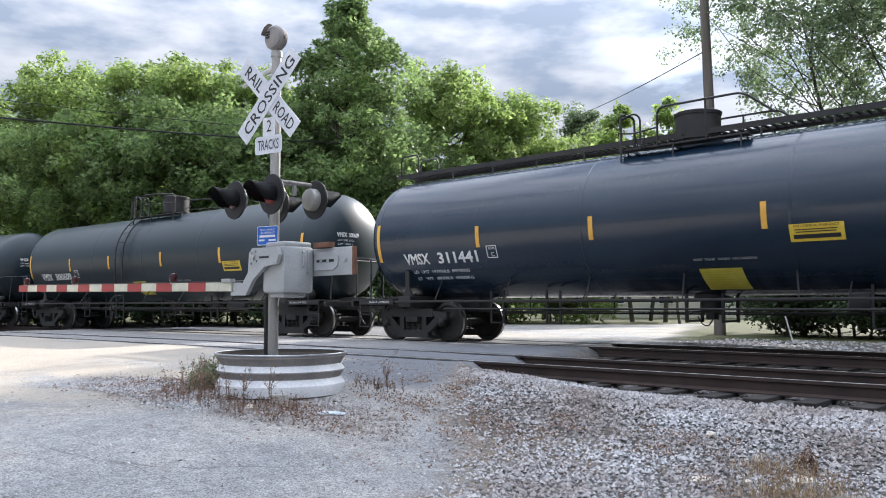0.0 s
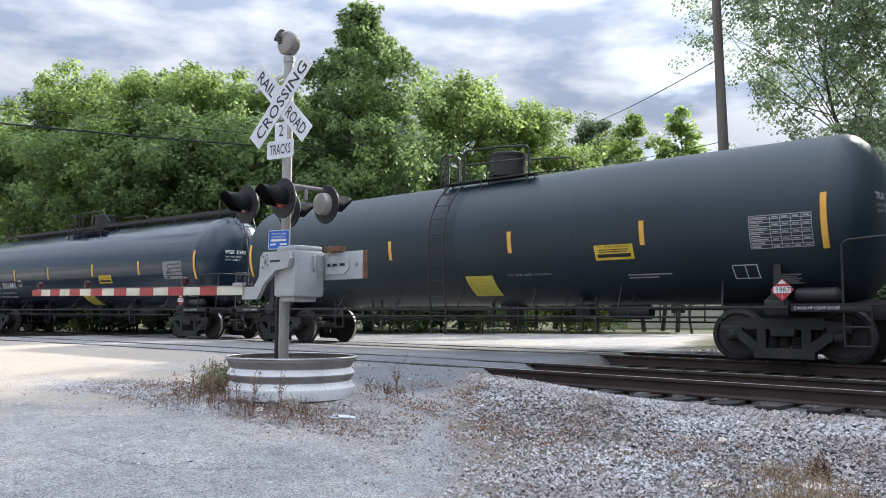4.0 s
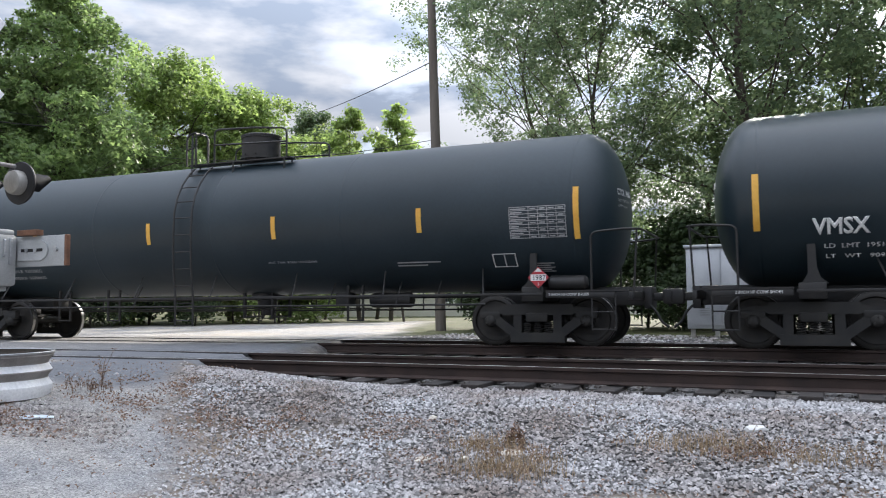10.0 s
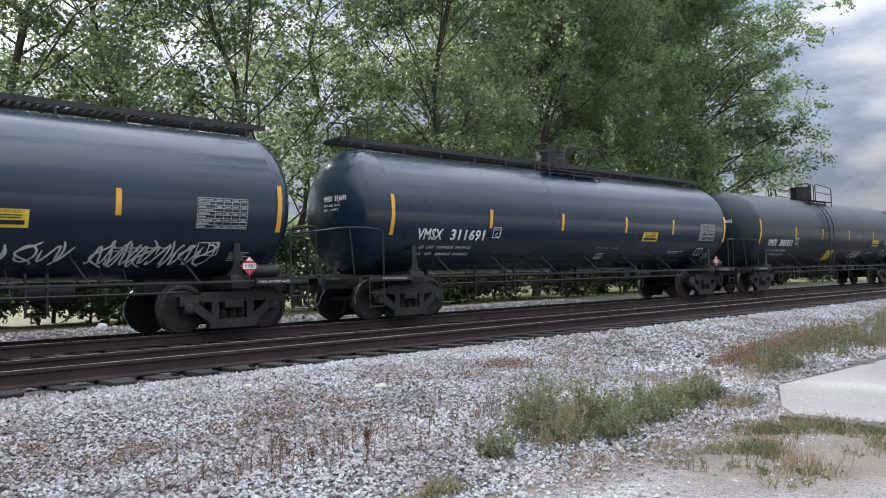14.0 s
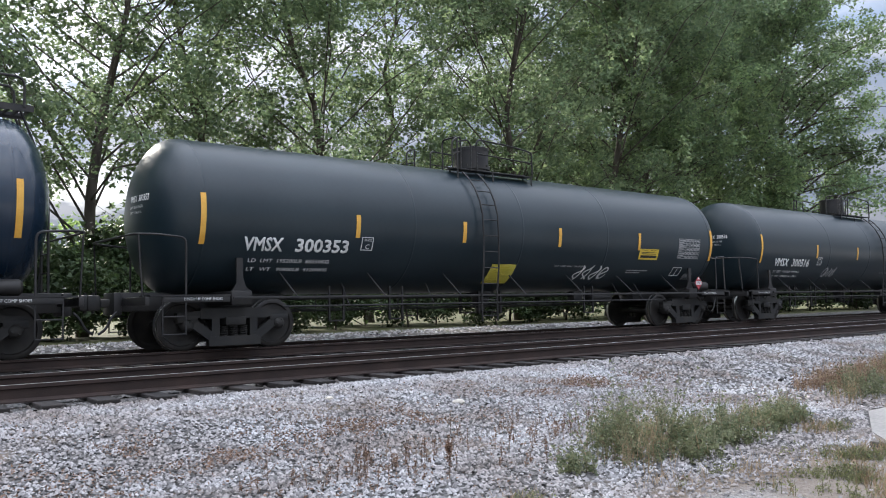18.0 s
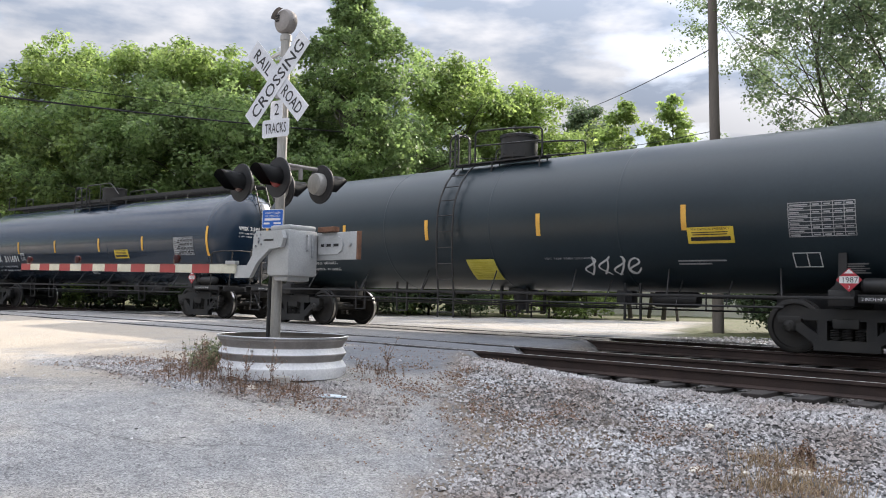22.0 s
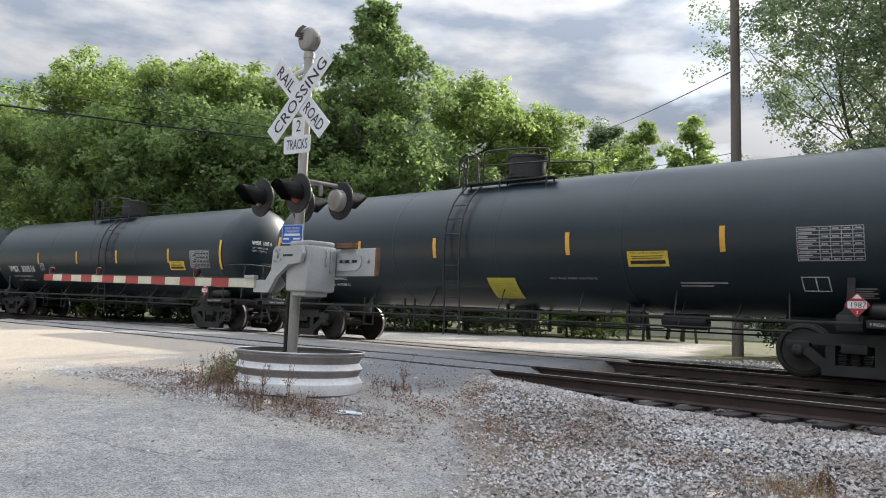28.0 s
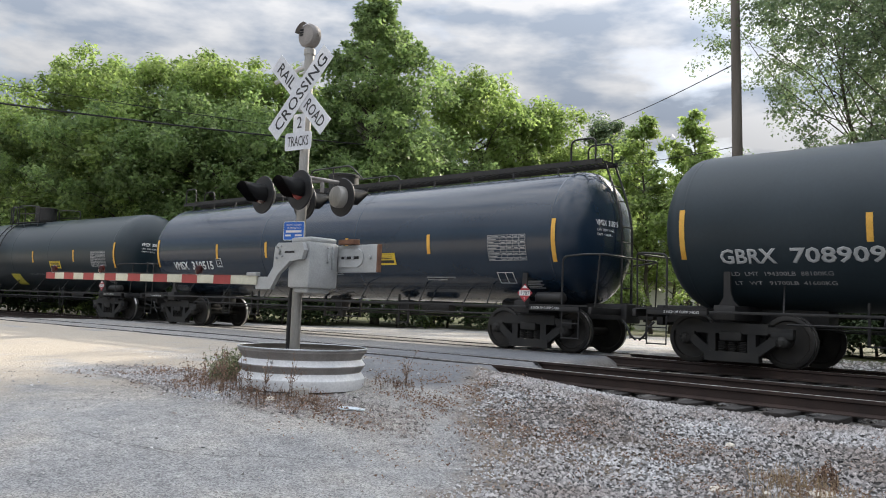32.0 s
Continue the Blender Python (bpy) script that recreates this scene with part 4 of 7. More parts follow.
def template_car(walk_top, ladder, paint, length=CAR_L, mid=CENTRE):
    car = thing("tank_car", pose(0, 0, 0), "tank car", "tank car", "tank cars of the train")
    bm = bmesh.new()
    tank_shell(bm, length, seams=(7.2, 11.2) if walk_top else (6.1, 9.3, 12.4))
    put("tank_shell", mesh_of("tank_shell", bm, paint, 40), car)
    for x0, s in ((0.0, 1), (length, -1)):
        stub_sill(car, x0, s)
        put("coupler", coupler_mesh(s), car, pose(x0, 0, 0))
        put("air_hose", air_hose_mesh(s), car, pose(x0, 0, 0))
        put("end_handrail", end_rail_mesh(x0, s), car)
        add_truck(car, x0 + s * 2.22)
    for y in (-1, 1):
        put("side_rail", side_rail_mesh(length, y), car)
        me = rail_bracket_mesh(y)
        for k in range(7):
            put("rail_bracket", me, car, pose(3.3 + k * (length - 6.4) / 6, 0, 0))
    if ladder:
        for y in (-1, 1):
            put("side_ladder", ladder_mesh(mid - 0.85, y, 0.46, 0.35, 3.9, True), car)
    put("top_platform", platform_mesh(mid, 2.6), car, TOP)
    a, b, c = manway_meshes(mid)
    hs = put("valve_housing", a, car, TOP)
    put("housing_lid", b, hs)
    for k in range(10):
        put("housing_bolt", c, hs, pose(mid, 0, 0, 0, 0, 36 * k))
    for y in (-0.88, 0.88):
        put("platform_handrail", top_rail_mesh(mid, 2.5, y, mid - 0.85 if ladder else None), car, TOP)
    put("hoop_handrail", end_hoop_mesh(mid - 1.2), car, TOP)
    if walk_top:
        w, br, hoops, lad = walkway_meshes(length)
        ww = put("top_walkway", w, car, TOP, "full-length grated top walkway")
        for k in range(int((length - 3.0) / 1.25) + 1):
            for me in br:
                put("walkway_bracket", me, ww, pose(1.6 + 1.25 * k, 0, 0))
        for h in hoops:
            put("walkway_hoop", h, ww)
        put("end_ladder", lad, car, TOP)
    put("bottom_outlet", outlet_mesh(mid + 0.2), car)
    put("brake_rigging", brake_gear_mesh(length), car)
    bm = bmesh.new()
    lathe(bm, [(0.0, -0.36), (0.09, -0.345), (0.13, -0.30), (0.13, 0.30), (0.09, 0.345), (0.0, 0.36)], 20, "X", cap=False)
    put("air_reservoir", mesh_of("air_reservoir", bm, M_BLACK, 40), car, pose(length - 1.62, -1.15, 1.13))
    return car


ME_STRIPE, ME_STRIPE_END = sheet(0.10, 0.46, M_YELLOW), sheet(0.10, 0.92, M_YELLOW, n=10)
ME_SIGN_YELLOW, ME_LEMON = sheet(0.84, 0.30, M_SIGNYELLOW), sheet(0.78, 0.62, M_LEMON, 0.0)
ME_SIGN_BARS = [bars_sheet([row], M_INK) for row in ((0.06, 0.05, 0.72, 0.07), (0.10, 0.155, 0.62, 0.016), (0.08, 0.195, 0.66, 0.016))]
ME_LEMON_BARS = bars_sheet([(0.08, 0.06 + 0.066 * k, 0.60 - 0.1 * (k % 3), 0.02) for k in range(8)], surface("placard_print", (0.5, 0.42, 0.03), (0.55, 0.46, 0.05), 0.6, 0, 4, 60, 0))
ME_TABLE = bars_sheet([(0, 0.56 - 0.062 * k, 1.22, 0.012) for k in range(10)] + [(x, 0.0, 0.012, 0.56) for x in (0, 0.42, 0.62, 0.82, 1.02, 1.21)]
                      + [(0.03, 0.52 - 0.062 * k, 0.34 - 0.08 * (k % 3), 0.022) for k in range(9)] + [(x, 0.52 - 0.062 * k, 0.12, 0.022) for x in (0.46, 0.66, 0.86, 1.06) for k in range(0, 9, 2)], M_GREYPRINT)
ME_PLATE_BOX = frame_outline(0.28, 0.28, 0.018, M_WHITE)
ME_CONSPEC = frame_outline(0.44, 0.30, 0.016, M_WHITE, True)
ME_SMALL_LINES = bars_sheet([(0, 0.07, 0.9, 0.03), (0, 0, 0.62, 0.03)], M_GREYPRINT)
ME_SMALL_BLOCK = bars_sheet([(0, 0.05 * k, 0.42 - 0.07 * (k % 2), 0.026) for k in range(5)], M_GREYPRINT)
for v in ME_TABLE.vertices:
    v.co.x *= 0.84
R1, R2 = TANK_R + 0.006, TANK_R + 0.013


def placard(parent, x, z):
    """A diamond placard with its number, on a flat holder."""
    bm = bmesh.new()
    h = 0.19
    extrude_xz(bm, [(0, -h), (h, 0), (0, h), (-h, 0)], -0.012, 0.0)
    arm = bmesh.new()
    box(arm, -0.02, 0.02, 0.001, 0.02, -0.26, 0.12)
    ob = put("placard", mesh_of("placard", bm, M_RED), parent, pose(x, -1.44, z), "red diamond placard with a white number panel")
    put("placard_holder", mesh_of("placard_holder", arm, M_BLACK), ob)
    bm = bmesh.new()
    box(bm, -0.14, 0.14, -0.016, -0.013, -0.055, 0.055)
    extrude_xz(bm, [(0, 0.17), (-0.07, 0.10), (0.07, 0.10)], -0.016, -0.013)
    put("number_panel", mesh_of("number_panel", bm, M_WHITE), ob)
    put("number", text_mesh("1987", 0.085, M_INK, 0.22), ob, pose(-0.112, -0.019, -0.042))
    put("class_number", text_mesh("3", 0.05, M_WHITE), ob, pose(-0.018, -0.015, -0.14))


def dress(car, mark, number, ld, lt, length=CAR_L, plain=False, lemon=0.0, capy=("CAPY  30283  US GAL", "CAPY  114634  L"), mark_ink=None, stripes=(), sign=0.0):
    """Stripes, marks and signs on the near side and the near end."""
    ink = mark_ink or M_WHITE
    walk_type = number[:2] == "31"
    for x in (1.40, length - 1.44):
        on_tank("end_stripe", ME_STRIPE_END, x, 1.88, R1, car, "yellow reflective stripe")
    mx, mw, nx, nw, px = MARKS.get(number, (2.26, 0.80, 3.30, 1.18, 4.78))
    for x in stripes:
        on_tank("stripe", ME_STRIPE, x, 2.10, R1, car, "yellow reflective stripe")
    on_tank("reporting_mark", text_mesh(mark, 0.255, ink, mw, 0.010), mx, 1.80, R1, car, "white stencilled letters")
    on_tank("reporting_mark", text_mesh(number, 0.255, ink, nw, 0.010), nx, 1.80, R1, car, "white stencilled numbers")
    small = [on_tank("weight_stencil", text_mesh("LD  LMT  " + ld, 0.082, M_GREYPRINT if plain else M_WHITE, 1.72), mx + 0.14, 1.59, R1, car)]
    small.append(on_tank("weight_stencil", text_mesh("LT   WT   " + lt, 0.082, M_GREYPRINT if plain else M_WHITE, 1.72), mx + 0.16, 1.44, R1, car))
    on_tank("plate_box", ME_PLATE_BOX, px, 1.86, R1, car)
    on_tank("plate_letters", text_mesh("PLATE", 0.045, ink), px + 0.06, 2.04, R1, car)
    on_tank("plate_letters", text_mesh("C", 0.10, ink), px + 0.10, 1.89, R1, car)
    on_tank("capacity_table", ME_TABLE, length - (2.6 if plain else 3.12 if walk_type else 3.0), 1.92, R1, car, "faded white printed table")
    if sign:
        s = on_tank("emergency_sign", ME_SIGN_YELLOW, sign, 1.86, R1, car, "yellow sign with black print")
        for me in ME_SIGN_BARS:
            on_tank("sign_print", me, sign, 1.86, R2, s)
        on_tank("sign_print", text_mesh("FOR CHEMICAL EMERGENCY", 0.042, M_INK, 0.70), sign + 0.07, 2.088, R2, s)
    small.append(on_tank("tank_note", text_mesh("VENT  TANK  WHEN  UNLOADING", 0.05, M_GREYPRINT, 1.15), 9.4 if walk_type else 10.6, 1.62, R1, car))
    tagged(on_tank("tank_note", ME_SMALL_LINES, 13.5, 1.50, R1, car), kind="stuff")
    for x in ((9.55, length - 2.3) if walk_type and not lemon else (length - 2.3,)):
        tagged(on_tank("tank_note", ME_SMALL_BLOCK, x, 1.34, R1, car), kind="stuff")
    on_tank("consolidated_stencil", ME_CONSPEC, length - 3.0, 1.44, R1, car)
    if lemon:
        s = on_tank("yellow_panel", ME_LEMON, lemon, 1.12 if walk_type else 1.22, R1 + 0.01, car, "square yellow panel with faint print")
        on_tank("panel_print", ME_LEMON_BARS, lemon, 1.12 if walk_type else 1.22, R2 + 0.01, s)
    placard(car, length - 2.08, 1.22)
    # writing on both dished heads
    for end in (1, -1):
        for body, z, h, w in ((mark + "  " + number, 2.70, 0.115, 0.72), (capy[0], 2.58, 0.05, 0.55), (capy[1], 2.48, 0.05, 0.50)):
            me = text_mesh(body, h, ink, w, 0.004 if h > 0.1 else 0.0).copy()
            for v in me.vertices:
                y = -0.74 + v.co.x if end > 0 else 0.06 - v.co.x
                proud, zz = 0.012 - v.co.y, z + v.co.z
                q = min(0.985, math.hypot(y, zz - TANK_Z) / TANK_R)
                v.co = ((length - 1.42 if end > 0 else 1.42) + end * (0.72 * (1 - q ** (2 / BULGE)) ** (BULGE / 2) + proud), y, zz)
            tagged(put("end_stencil", me, car), kind="stuff")
    for x in (1.1, length - 1.9):
        small.append(put("shoe_stencil", text_mesh("2 INCH HF COMP SHOES", 0.05, M_WHITE, 0.7), car, pose(x, -1.465, 0.895)))
    for ob in small:
        tagged(ob, kind="stuff")


def scribble(car, seed, x, z, w, h, marks, mat):
    """Sprayed loops and strokes with no reading, bent on the tank."""
    rng = random.Random(seed)
    bm = bmesh.new()
    step = w / marks
    for k in range(marks):
        cx = step * (k + 0.5)
        for stroke in range(2):
            kind = rng.choice("lsoz")
            a, lean, big = rng.uniform(0, 6.28), rng.uniform(0.1, 0.4), rng.uniform(0.75, 1.1)
            line = []
            for i in range(17):
                t = i / 16
                if kind == "o":
                    px, pz = 0.55 * math.cos(a + 5.6 * t), 0.5 + 0.42 * math.sin(a + 5.6 * t)
                elif kind == "s":
                    px, pz = 0.5 * math.sin(6.28 * t + 0.3 * a), 1 - t
                elif kind == "z":
                    px, pz = 0.9 * (2 * t - 1), 0.5 + 0.45 * math.sin(11 * t + a)
                else:
                    px, pz = 0.35 * math.sin(2.5 * t), 1.05 * t - 0.05
                line.append(Vector((cx + step * 0.75 * big * px + lean * h * (pz - 0.5), 0, h * max(0.0, 0.5 + (pz - 0.5) * big))))
            prev = None
            for i, p in enumerate(line):
                d = (line[min(i + 1, 16)] - line[max(i - 1, 0)]).normalized()
                n = Vector((-d.z, 0, d.x)) * (0.02 if 0 < i < 16 else 0.008) + Vector((0, -0.0006 * stroke - 0.0002 * k, 0))
                pair = (bm.verts.new(p - n), bm.verts.new(p + n))
                if prev:
                    bm.faces.new((prev[0], prev[1], pair[1], pair[0]))
                prev = pair
    bmesh.ops.recalc_face_normals(bm, faces=bm.faces)
    me = mesh_of("graffiti", bm, mat)
    tagged(on_tank("graffiti", me, x, z, R1 + 0.004, car, "pale sprayed graffiti strokes"), kind="stuff")


# where the marks, numbers and plate boxes stand on the cars that differ
MARKS = {"300516": (2.38, 0.91, 3.50, 1.17, 5.26), "730509": (2.50, 0.74, 3.48, 1.14, 5.05), "301365": (2.41, 0.66, 3.22, 0.95, 4.66), "708909": (2.13, 1.0, 3.36, 1.46, 4.95), "310515": (2.36, 0.86, 3.42, 1.2, 4.85)}
# distance of each car's leading end at the start, its length, marks and build; stripes, sign and panel along it
CARS = (
    (-53.3, 18.44, "VMSX", "300441", "195300LB  88550KG", "90700LB  41150KG", "ladder", (4.54, 7.29, 10.43, 13.56), 13.66, 8.42),
    (-34.78, 18.57, "VMSX", "300609", "195100LB  88500KG", "90900LB  41250KG", "ladder", (4.49, 7.19, 10.38, 13.48), 13.63, 8.44),
    (-16.12, 18.39, "VMSX", "311441", "197900LB  89700KG", "88200LB  40000KG", "walkway", (4.52, 7.38, 10.72, 13.77), 11.16, 9.46),
    (2.35, 18.56, "TILX", "730509", "195000LB  88450KG", "91000LB  41300KG", "dusty", (4.93, 7.18, 10.8, 13.9), 12.9, 9.43),
    (20.99, 18.56, "VMSX", "300558", "194900LB  88400KG", "91100LB  41350KG", "dusty", (4.95, 8.14, 11.22, 14.3), 14.5, 0),
    (39.63, 18.44, "CTCX", "301365", "207050LB  93950KG", "78950LB  35750KG", "dusty", (4.3, 7.63, 10.82, 14.03), 0, 0),
    (58.17, 18.42, "VMSX", "300248", "195100LB  88500KG", "90900LB  41250KG", "ladder", (4.56, 7.31, 10.3, 13.23), 13.34, 8.22),
    (76.69, 18.01, "VMSX", "310037", "197000LB  89350KG", "89000LB  40350KG", "walkway", (4.65, 7.34, 10.62, 13.41), 11.23, 0),
    (94.78, 18.25, "VMSX", "311691", "197400LB  89539KG", "88600LB  40188KG", "walkway", (4.61, 7.51, 10.61, 13.32), 11.64, 0),
    (113.11, 18.54, "VMSX", "300353", "195200LB  88550KG", "90800LB  41200KG", "ladder", (4.62, 7.43, 10.53, 13.68), 13.78, 8.50),
    (131.73, 18.64, "VMSX", "300516", "195300LB  88600KG", "90700LB  41150KG", "ladder", (5.09, 8.21, 11.08, 14.36), 14.46, 0),
    (150.45, 18.67, "VMSX", "300001", "195000LB  88450KG", "91000LB  41300KG", "ladder", (4.82, 7.44, 11.13, 14.36), 12.52, 8.92),
    (169.2, 18.66, "VMSX", "310515", "198000LB  89800KG", "88000LB  39900KG", "walkway", (4.89, 7.38, 10.86, 13.72), 11.79, 0),
    (187.94, 18.39, "GBRX", "708909", "194300LB  88100KG", "91700LB  41600KG", "dusty", (4.57, 7.46, 10.54, 13.62), 13.72, 8.35),
)
LABELS = {"ladder": "black tank car with yellow stripes and a side ladder", "walkway": "shiny black tank car with top walkway and yellow stripes",
          "dusty": "dull grey-black tank car with yellow stripes and white marks"}
PAINT = {"ladder": M_TANK_WORN, "walkway": M_TANK, "dusty": M_TANK_DUSTY}
# cars whose housing stands off the usual place
HOUSING = {"301365": 9.55, "300516": 9.55, "730509": 9.7, "300558": 9.35}
TEMPLATES, FLEET = {}, []
for x, length, mark, number, ld, lt, build, *_ in CARS:
    if (build, length, number in HOUSING) in TEMPLATES and number not in HOUSING:
        car = copy_thing(TEMPLATES[build, length, False], pose(x, TRACK_FAR, 0))
    else:
        car = TEMPLATES[build, length, number in HOUSING] = template_car(build == "walkway", build != "walkway", PAINT[build], length, HOUSING.get(number, CENTRE))
    tagged(car, LABELS[build])
    FLEET.append((car, x))
for (car, x), (_, length, mark, number, ld, lt, build, stripes, sign, lemon) in zip(FLEET, CARS):
    dress(car, mark, number, ld, lt, length, build == "dusty", lemon, stripes=stripes, sign=sign, mark_ink=M_FADED if mark != "VMSX" else None)
    car.matrix_basis = pose(x, TRACK_FAR, 0)
M_SPRAY = surface("pale_spray_paint", (0.48, 0.50, 0.50), (0.66, 0.68, 0.68), 0.7, 0, 6, 60, 0)
BY_NUMBER = {row[3]: car for row, (car, _) in zip(CARS, FLEET)}
# on two cars the ladders stand behind the valve housing
for number in ("300558", "300516"):
    for child in BY_NUMBER[number].children:
        if child.name.startswith("side_ladder"):
            child.matrix_basis = pose(1.7, 0, 0)
scribble(BY_NUMBER["310037"], 1, 5.2, 1.28, 5.9, 0.50, 14, M_SPRAY)
scribble(BY_NUMBER["310037"], 2, 11.46, 1.30, 1.3, 0.48, 3, M_SPRAY)
scribble(BY_NUMBER["310037"], 3, 13.1, 1.24, 2.3, 0.62, 6, M_SPRAY)
scribble(BY_NUMBER["300353"], 4, 11.45, 1.32, 1.3, 0.46, 4, M_WHITE)
scribble(BY_NUMBER["300516"], 5, 5.95, 1.45, 0.9, 0.42, 3, M_GREYPRINT)
def head_scribble(car, length, y0, z0, w, h, seed):
    """Sprayed loops on a car's trailing head, clear of the reporting marks."""
    rng = random.Random(seed)
    bm = bmesh.new()
    for k in range(6):
        cy, lean = y0 + w * (k + 0.5) / 6, rng.uniform(-0.1, 0.25)
        a, span, ry, rz = rng.uniform(0, 6.28), rng.uniform(3.2, 6.4), w / 9 * rng.uniform(0.7, 1.2), h / 2 * rng.uniform(0.7, 1.1)
        prev = None
        for i in range(15):
            t = a + span * i / 14
            y, z = cy + ry * math.cos(t) + lean * rz * math.sin(t), z0 + h / 2 + rz * math.sin(t)
            pair = []
            for d in (-0.022, 0.022):
                yy, zz = y + d * math.cos(t), z + d * math.sin(t)
                q = min(0.985, math.hypot(yy, zz - TANK_Z) / TANK_R)
                pair.append(bm.verts.new((length - 1.42 + 0.72 * (1 - q ** (2 / BULGE)) ** (BULGE / 2) + 0.008 + 0.0006 * k, yy, zz)))
            if prev:
                bm.faces.new((prev[0], prev[1], pair[1], pair[0]))
            prev = pair
    bmesh.ops.recalc_face_normals(bm, faces=bm.faces)
    tagged(put("graffiti", mesh_of("graffiti", bm, M_WHITE), car, None, "white sprayed graffiti strokes"), kind="stuff")


head_scribble(BY_NUMBER["300353"], 18.54, -1.30, 2.44, 0.50, 0.36, 8)
on_tank("grey_plate", sheet(0.40, 0.2, M_GREYPRINT), 1.75, 1.42, R1, BY_NUMBER["301365"], "pale grey repaint patch")


# ---- crossing signal in its planter ----
SIGNAL = (-7.61, 5.285)
M_LENS = surface("red_signal_lens", (0.03, 0.004, 0.004), (0.045, 0.006, 0.006), 0.2, 0, 8, 60, 0.02)
m_glow, _n, _l, _p = nodes_of("lit_red_lens")
_p.inputs["Base Color"].default_value = (0.05, 0.005, 0.005, 1)
_p.inputs["Emission Color"].default_value, _p.inputs["Emission Strength"].default_value = (1.0, 0.06, 0.04, 1), 0.03
M_BOARD = surface("black_lamp_board", (0.006, 0.006, 0.007), (0.010, 0.010, 0.011), 0.6, 0, 5, 40, 0.03)
M_MAST = surface("aluminium_mast", (0.23, 0.22, 0.20), (0.38, 0.37, 0.345), 0.5, 0.35, 3, 60, 0.06, stretch=(1, 1, 0.3))
M_CASE = surface("grey_cast_case", (0.33, 0.34, 0.34), (0.43, 0.44, 0.44), 0.45, 0.1, 3, 60, 0.06)
M_BELL = surface("weathered_bell_iron", (0.19, 0.175, 0.165), (0.29, 0.27, 0.255), 0.7, 0.1, 5, 60, 0.1)
M_ARM_WHITE = surface("cream_arm_sheet", (0.52, 0.50, 0.39), (0.64, 0.62, 0.50), 0.5, 0, 3, 60, 0.04)
M_ARM_RED = surface("red_arm_sheet", (0.26, 0.025, 0.025), (0.36, 0.04, 0.035), 0.5, 0, 3, 60, 0.04)


def rounded_plate(bm, w, h, r, y0, y1, n=4):
    pts = []
    for cx, cz, a0 in ((w / 2 - r, h / 2 - r, 0), (-w / 2 + r, h / 2 - r, 90), (-w / 2 + r, -h / 2 + r, 180), (w / 2 - r, -h / 2 + r, 270)):
        for k in range(n + 1):
            a = radians(a0 + 90 * k / n)
            pts.append((cx + r * math.cos(a), cz + r * math.sin(a)))
    extrude_xz(bm, pts[::-1], y0, y1)
    bmesh.ops.recalc_face_normals(bm, faces=bm.faces)


def sign_letters(parent, body, h, w, x, z, y, mat):
    me = text_mesh(body, h, mat, w)
    return put("letters", me, parent, pose(x, y, z), "black sign lettering" if mat is M_INK else "white sign lettering")


def flasher(sig, x, y, z, back, lit):
    m = pose(x, y, z, 0, 0, 180 if back else 0)
    bm = bmesh.new()
    lathe(bm, [(0.0, 0.012), (0.215, 0.012), (0.22, 0.0), (0.215, -0.012), (0.11, -0.014)], 40, "Y", cap=False)
    board = put("lamp_board", mesh_of("lamp_board", bm, M_BOARD, 40), sig, m, "round black lamp board")
    bm = bmesh.new()
    lathe(bm, [(0.11, -0.015), (0.105, -0.03), (0.08, -0.045), (0.0, -0.05)], 28, "Y", cap=False)
    put("lens", mesh_of("lens", bm, m_glow if lit else M_LENS, 60), board, None, "dim red lens")
    bm = bmesh.new()
    n = 18
    rows = []
    for d, wide in ((-0.012, 0.74), (-0.15, 0.72), (-0.29, 0.34)):
        rows.append([(0.122 * math.sin((k / n - 0.5) * math.tau * wide), d, 0.122 * math.cos((k / n - 0.5) * math.tau * wide)) for k in range(n + 1)])
    g = [[bm.verts.new(p) for p in r] for r in rows]
    for a, b in zip(g, g[1:]):
        for k in range(n):
            bm.faces.new((a[k], a[k + 1], b[k + 1], b[k]))
    bmesh.ops.solidify(bm, geom=bm.faces[:], thickness=0.004)
    put("visor", mesh_of("visor", bm, M_BOARD, 50), board, None, "black lamp visor")
    bm = bmesh.new()
    lathe(bm, [(0.0, 0.13), (0.06, 0.125), (0.115, 0.10), (0.125, 0.07), (0.125, 0.012)], 28, "Y", cap=False)
    rod(bm, (0.125, 0.06, 0.0), (0.15, 0.06, 0.0), 0.018, 8)
    put("lamp_case", mesh_of("lamp_case", bm, M_MAST, 40), board, None, "round grey lamp case")


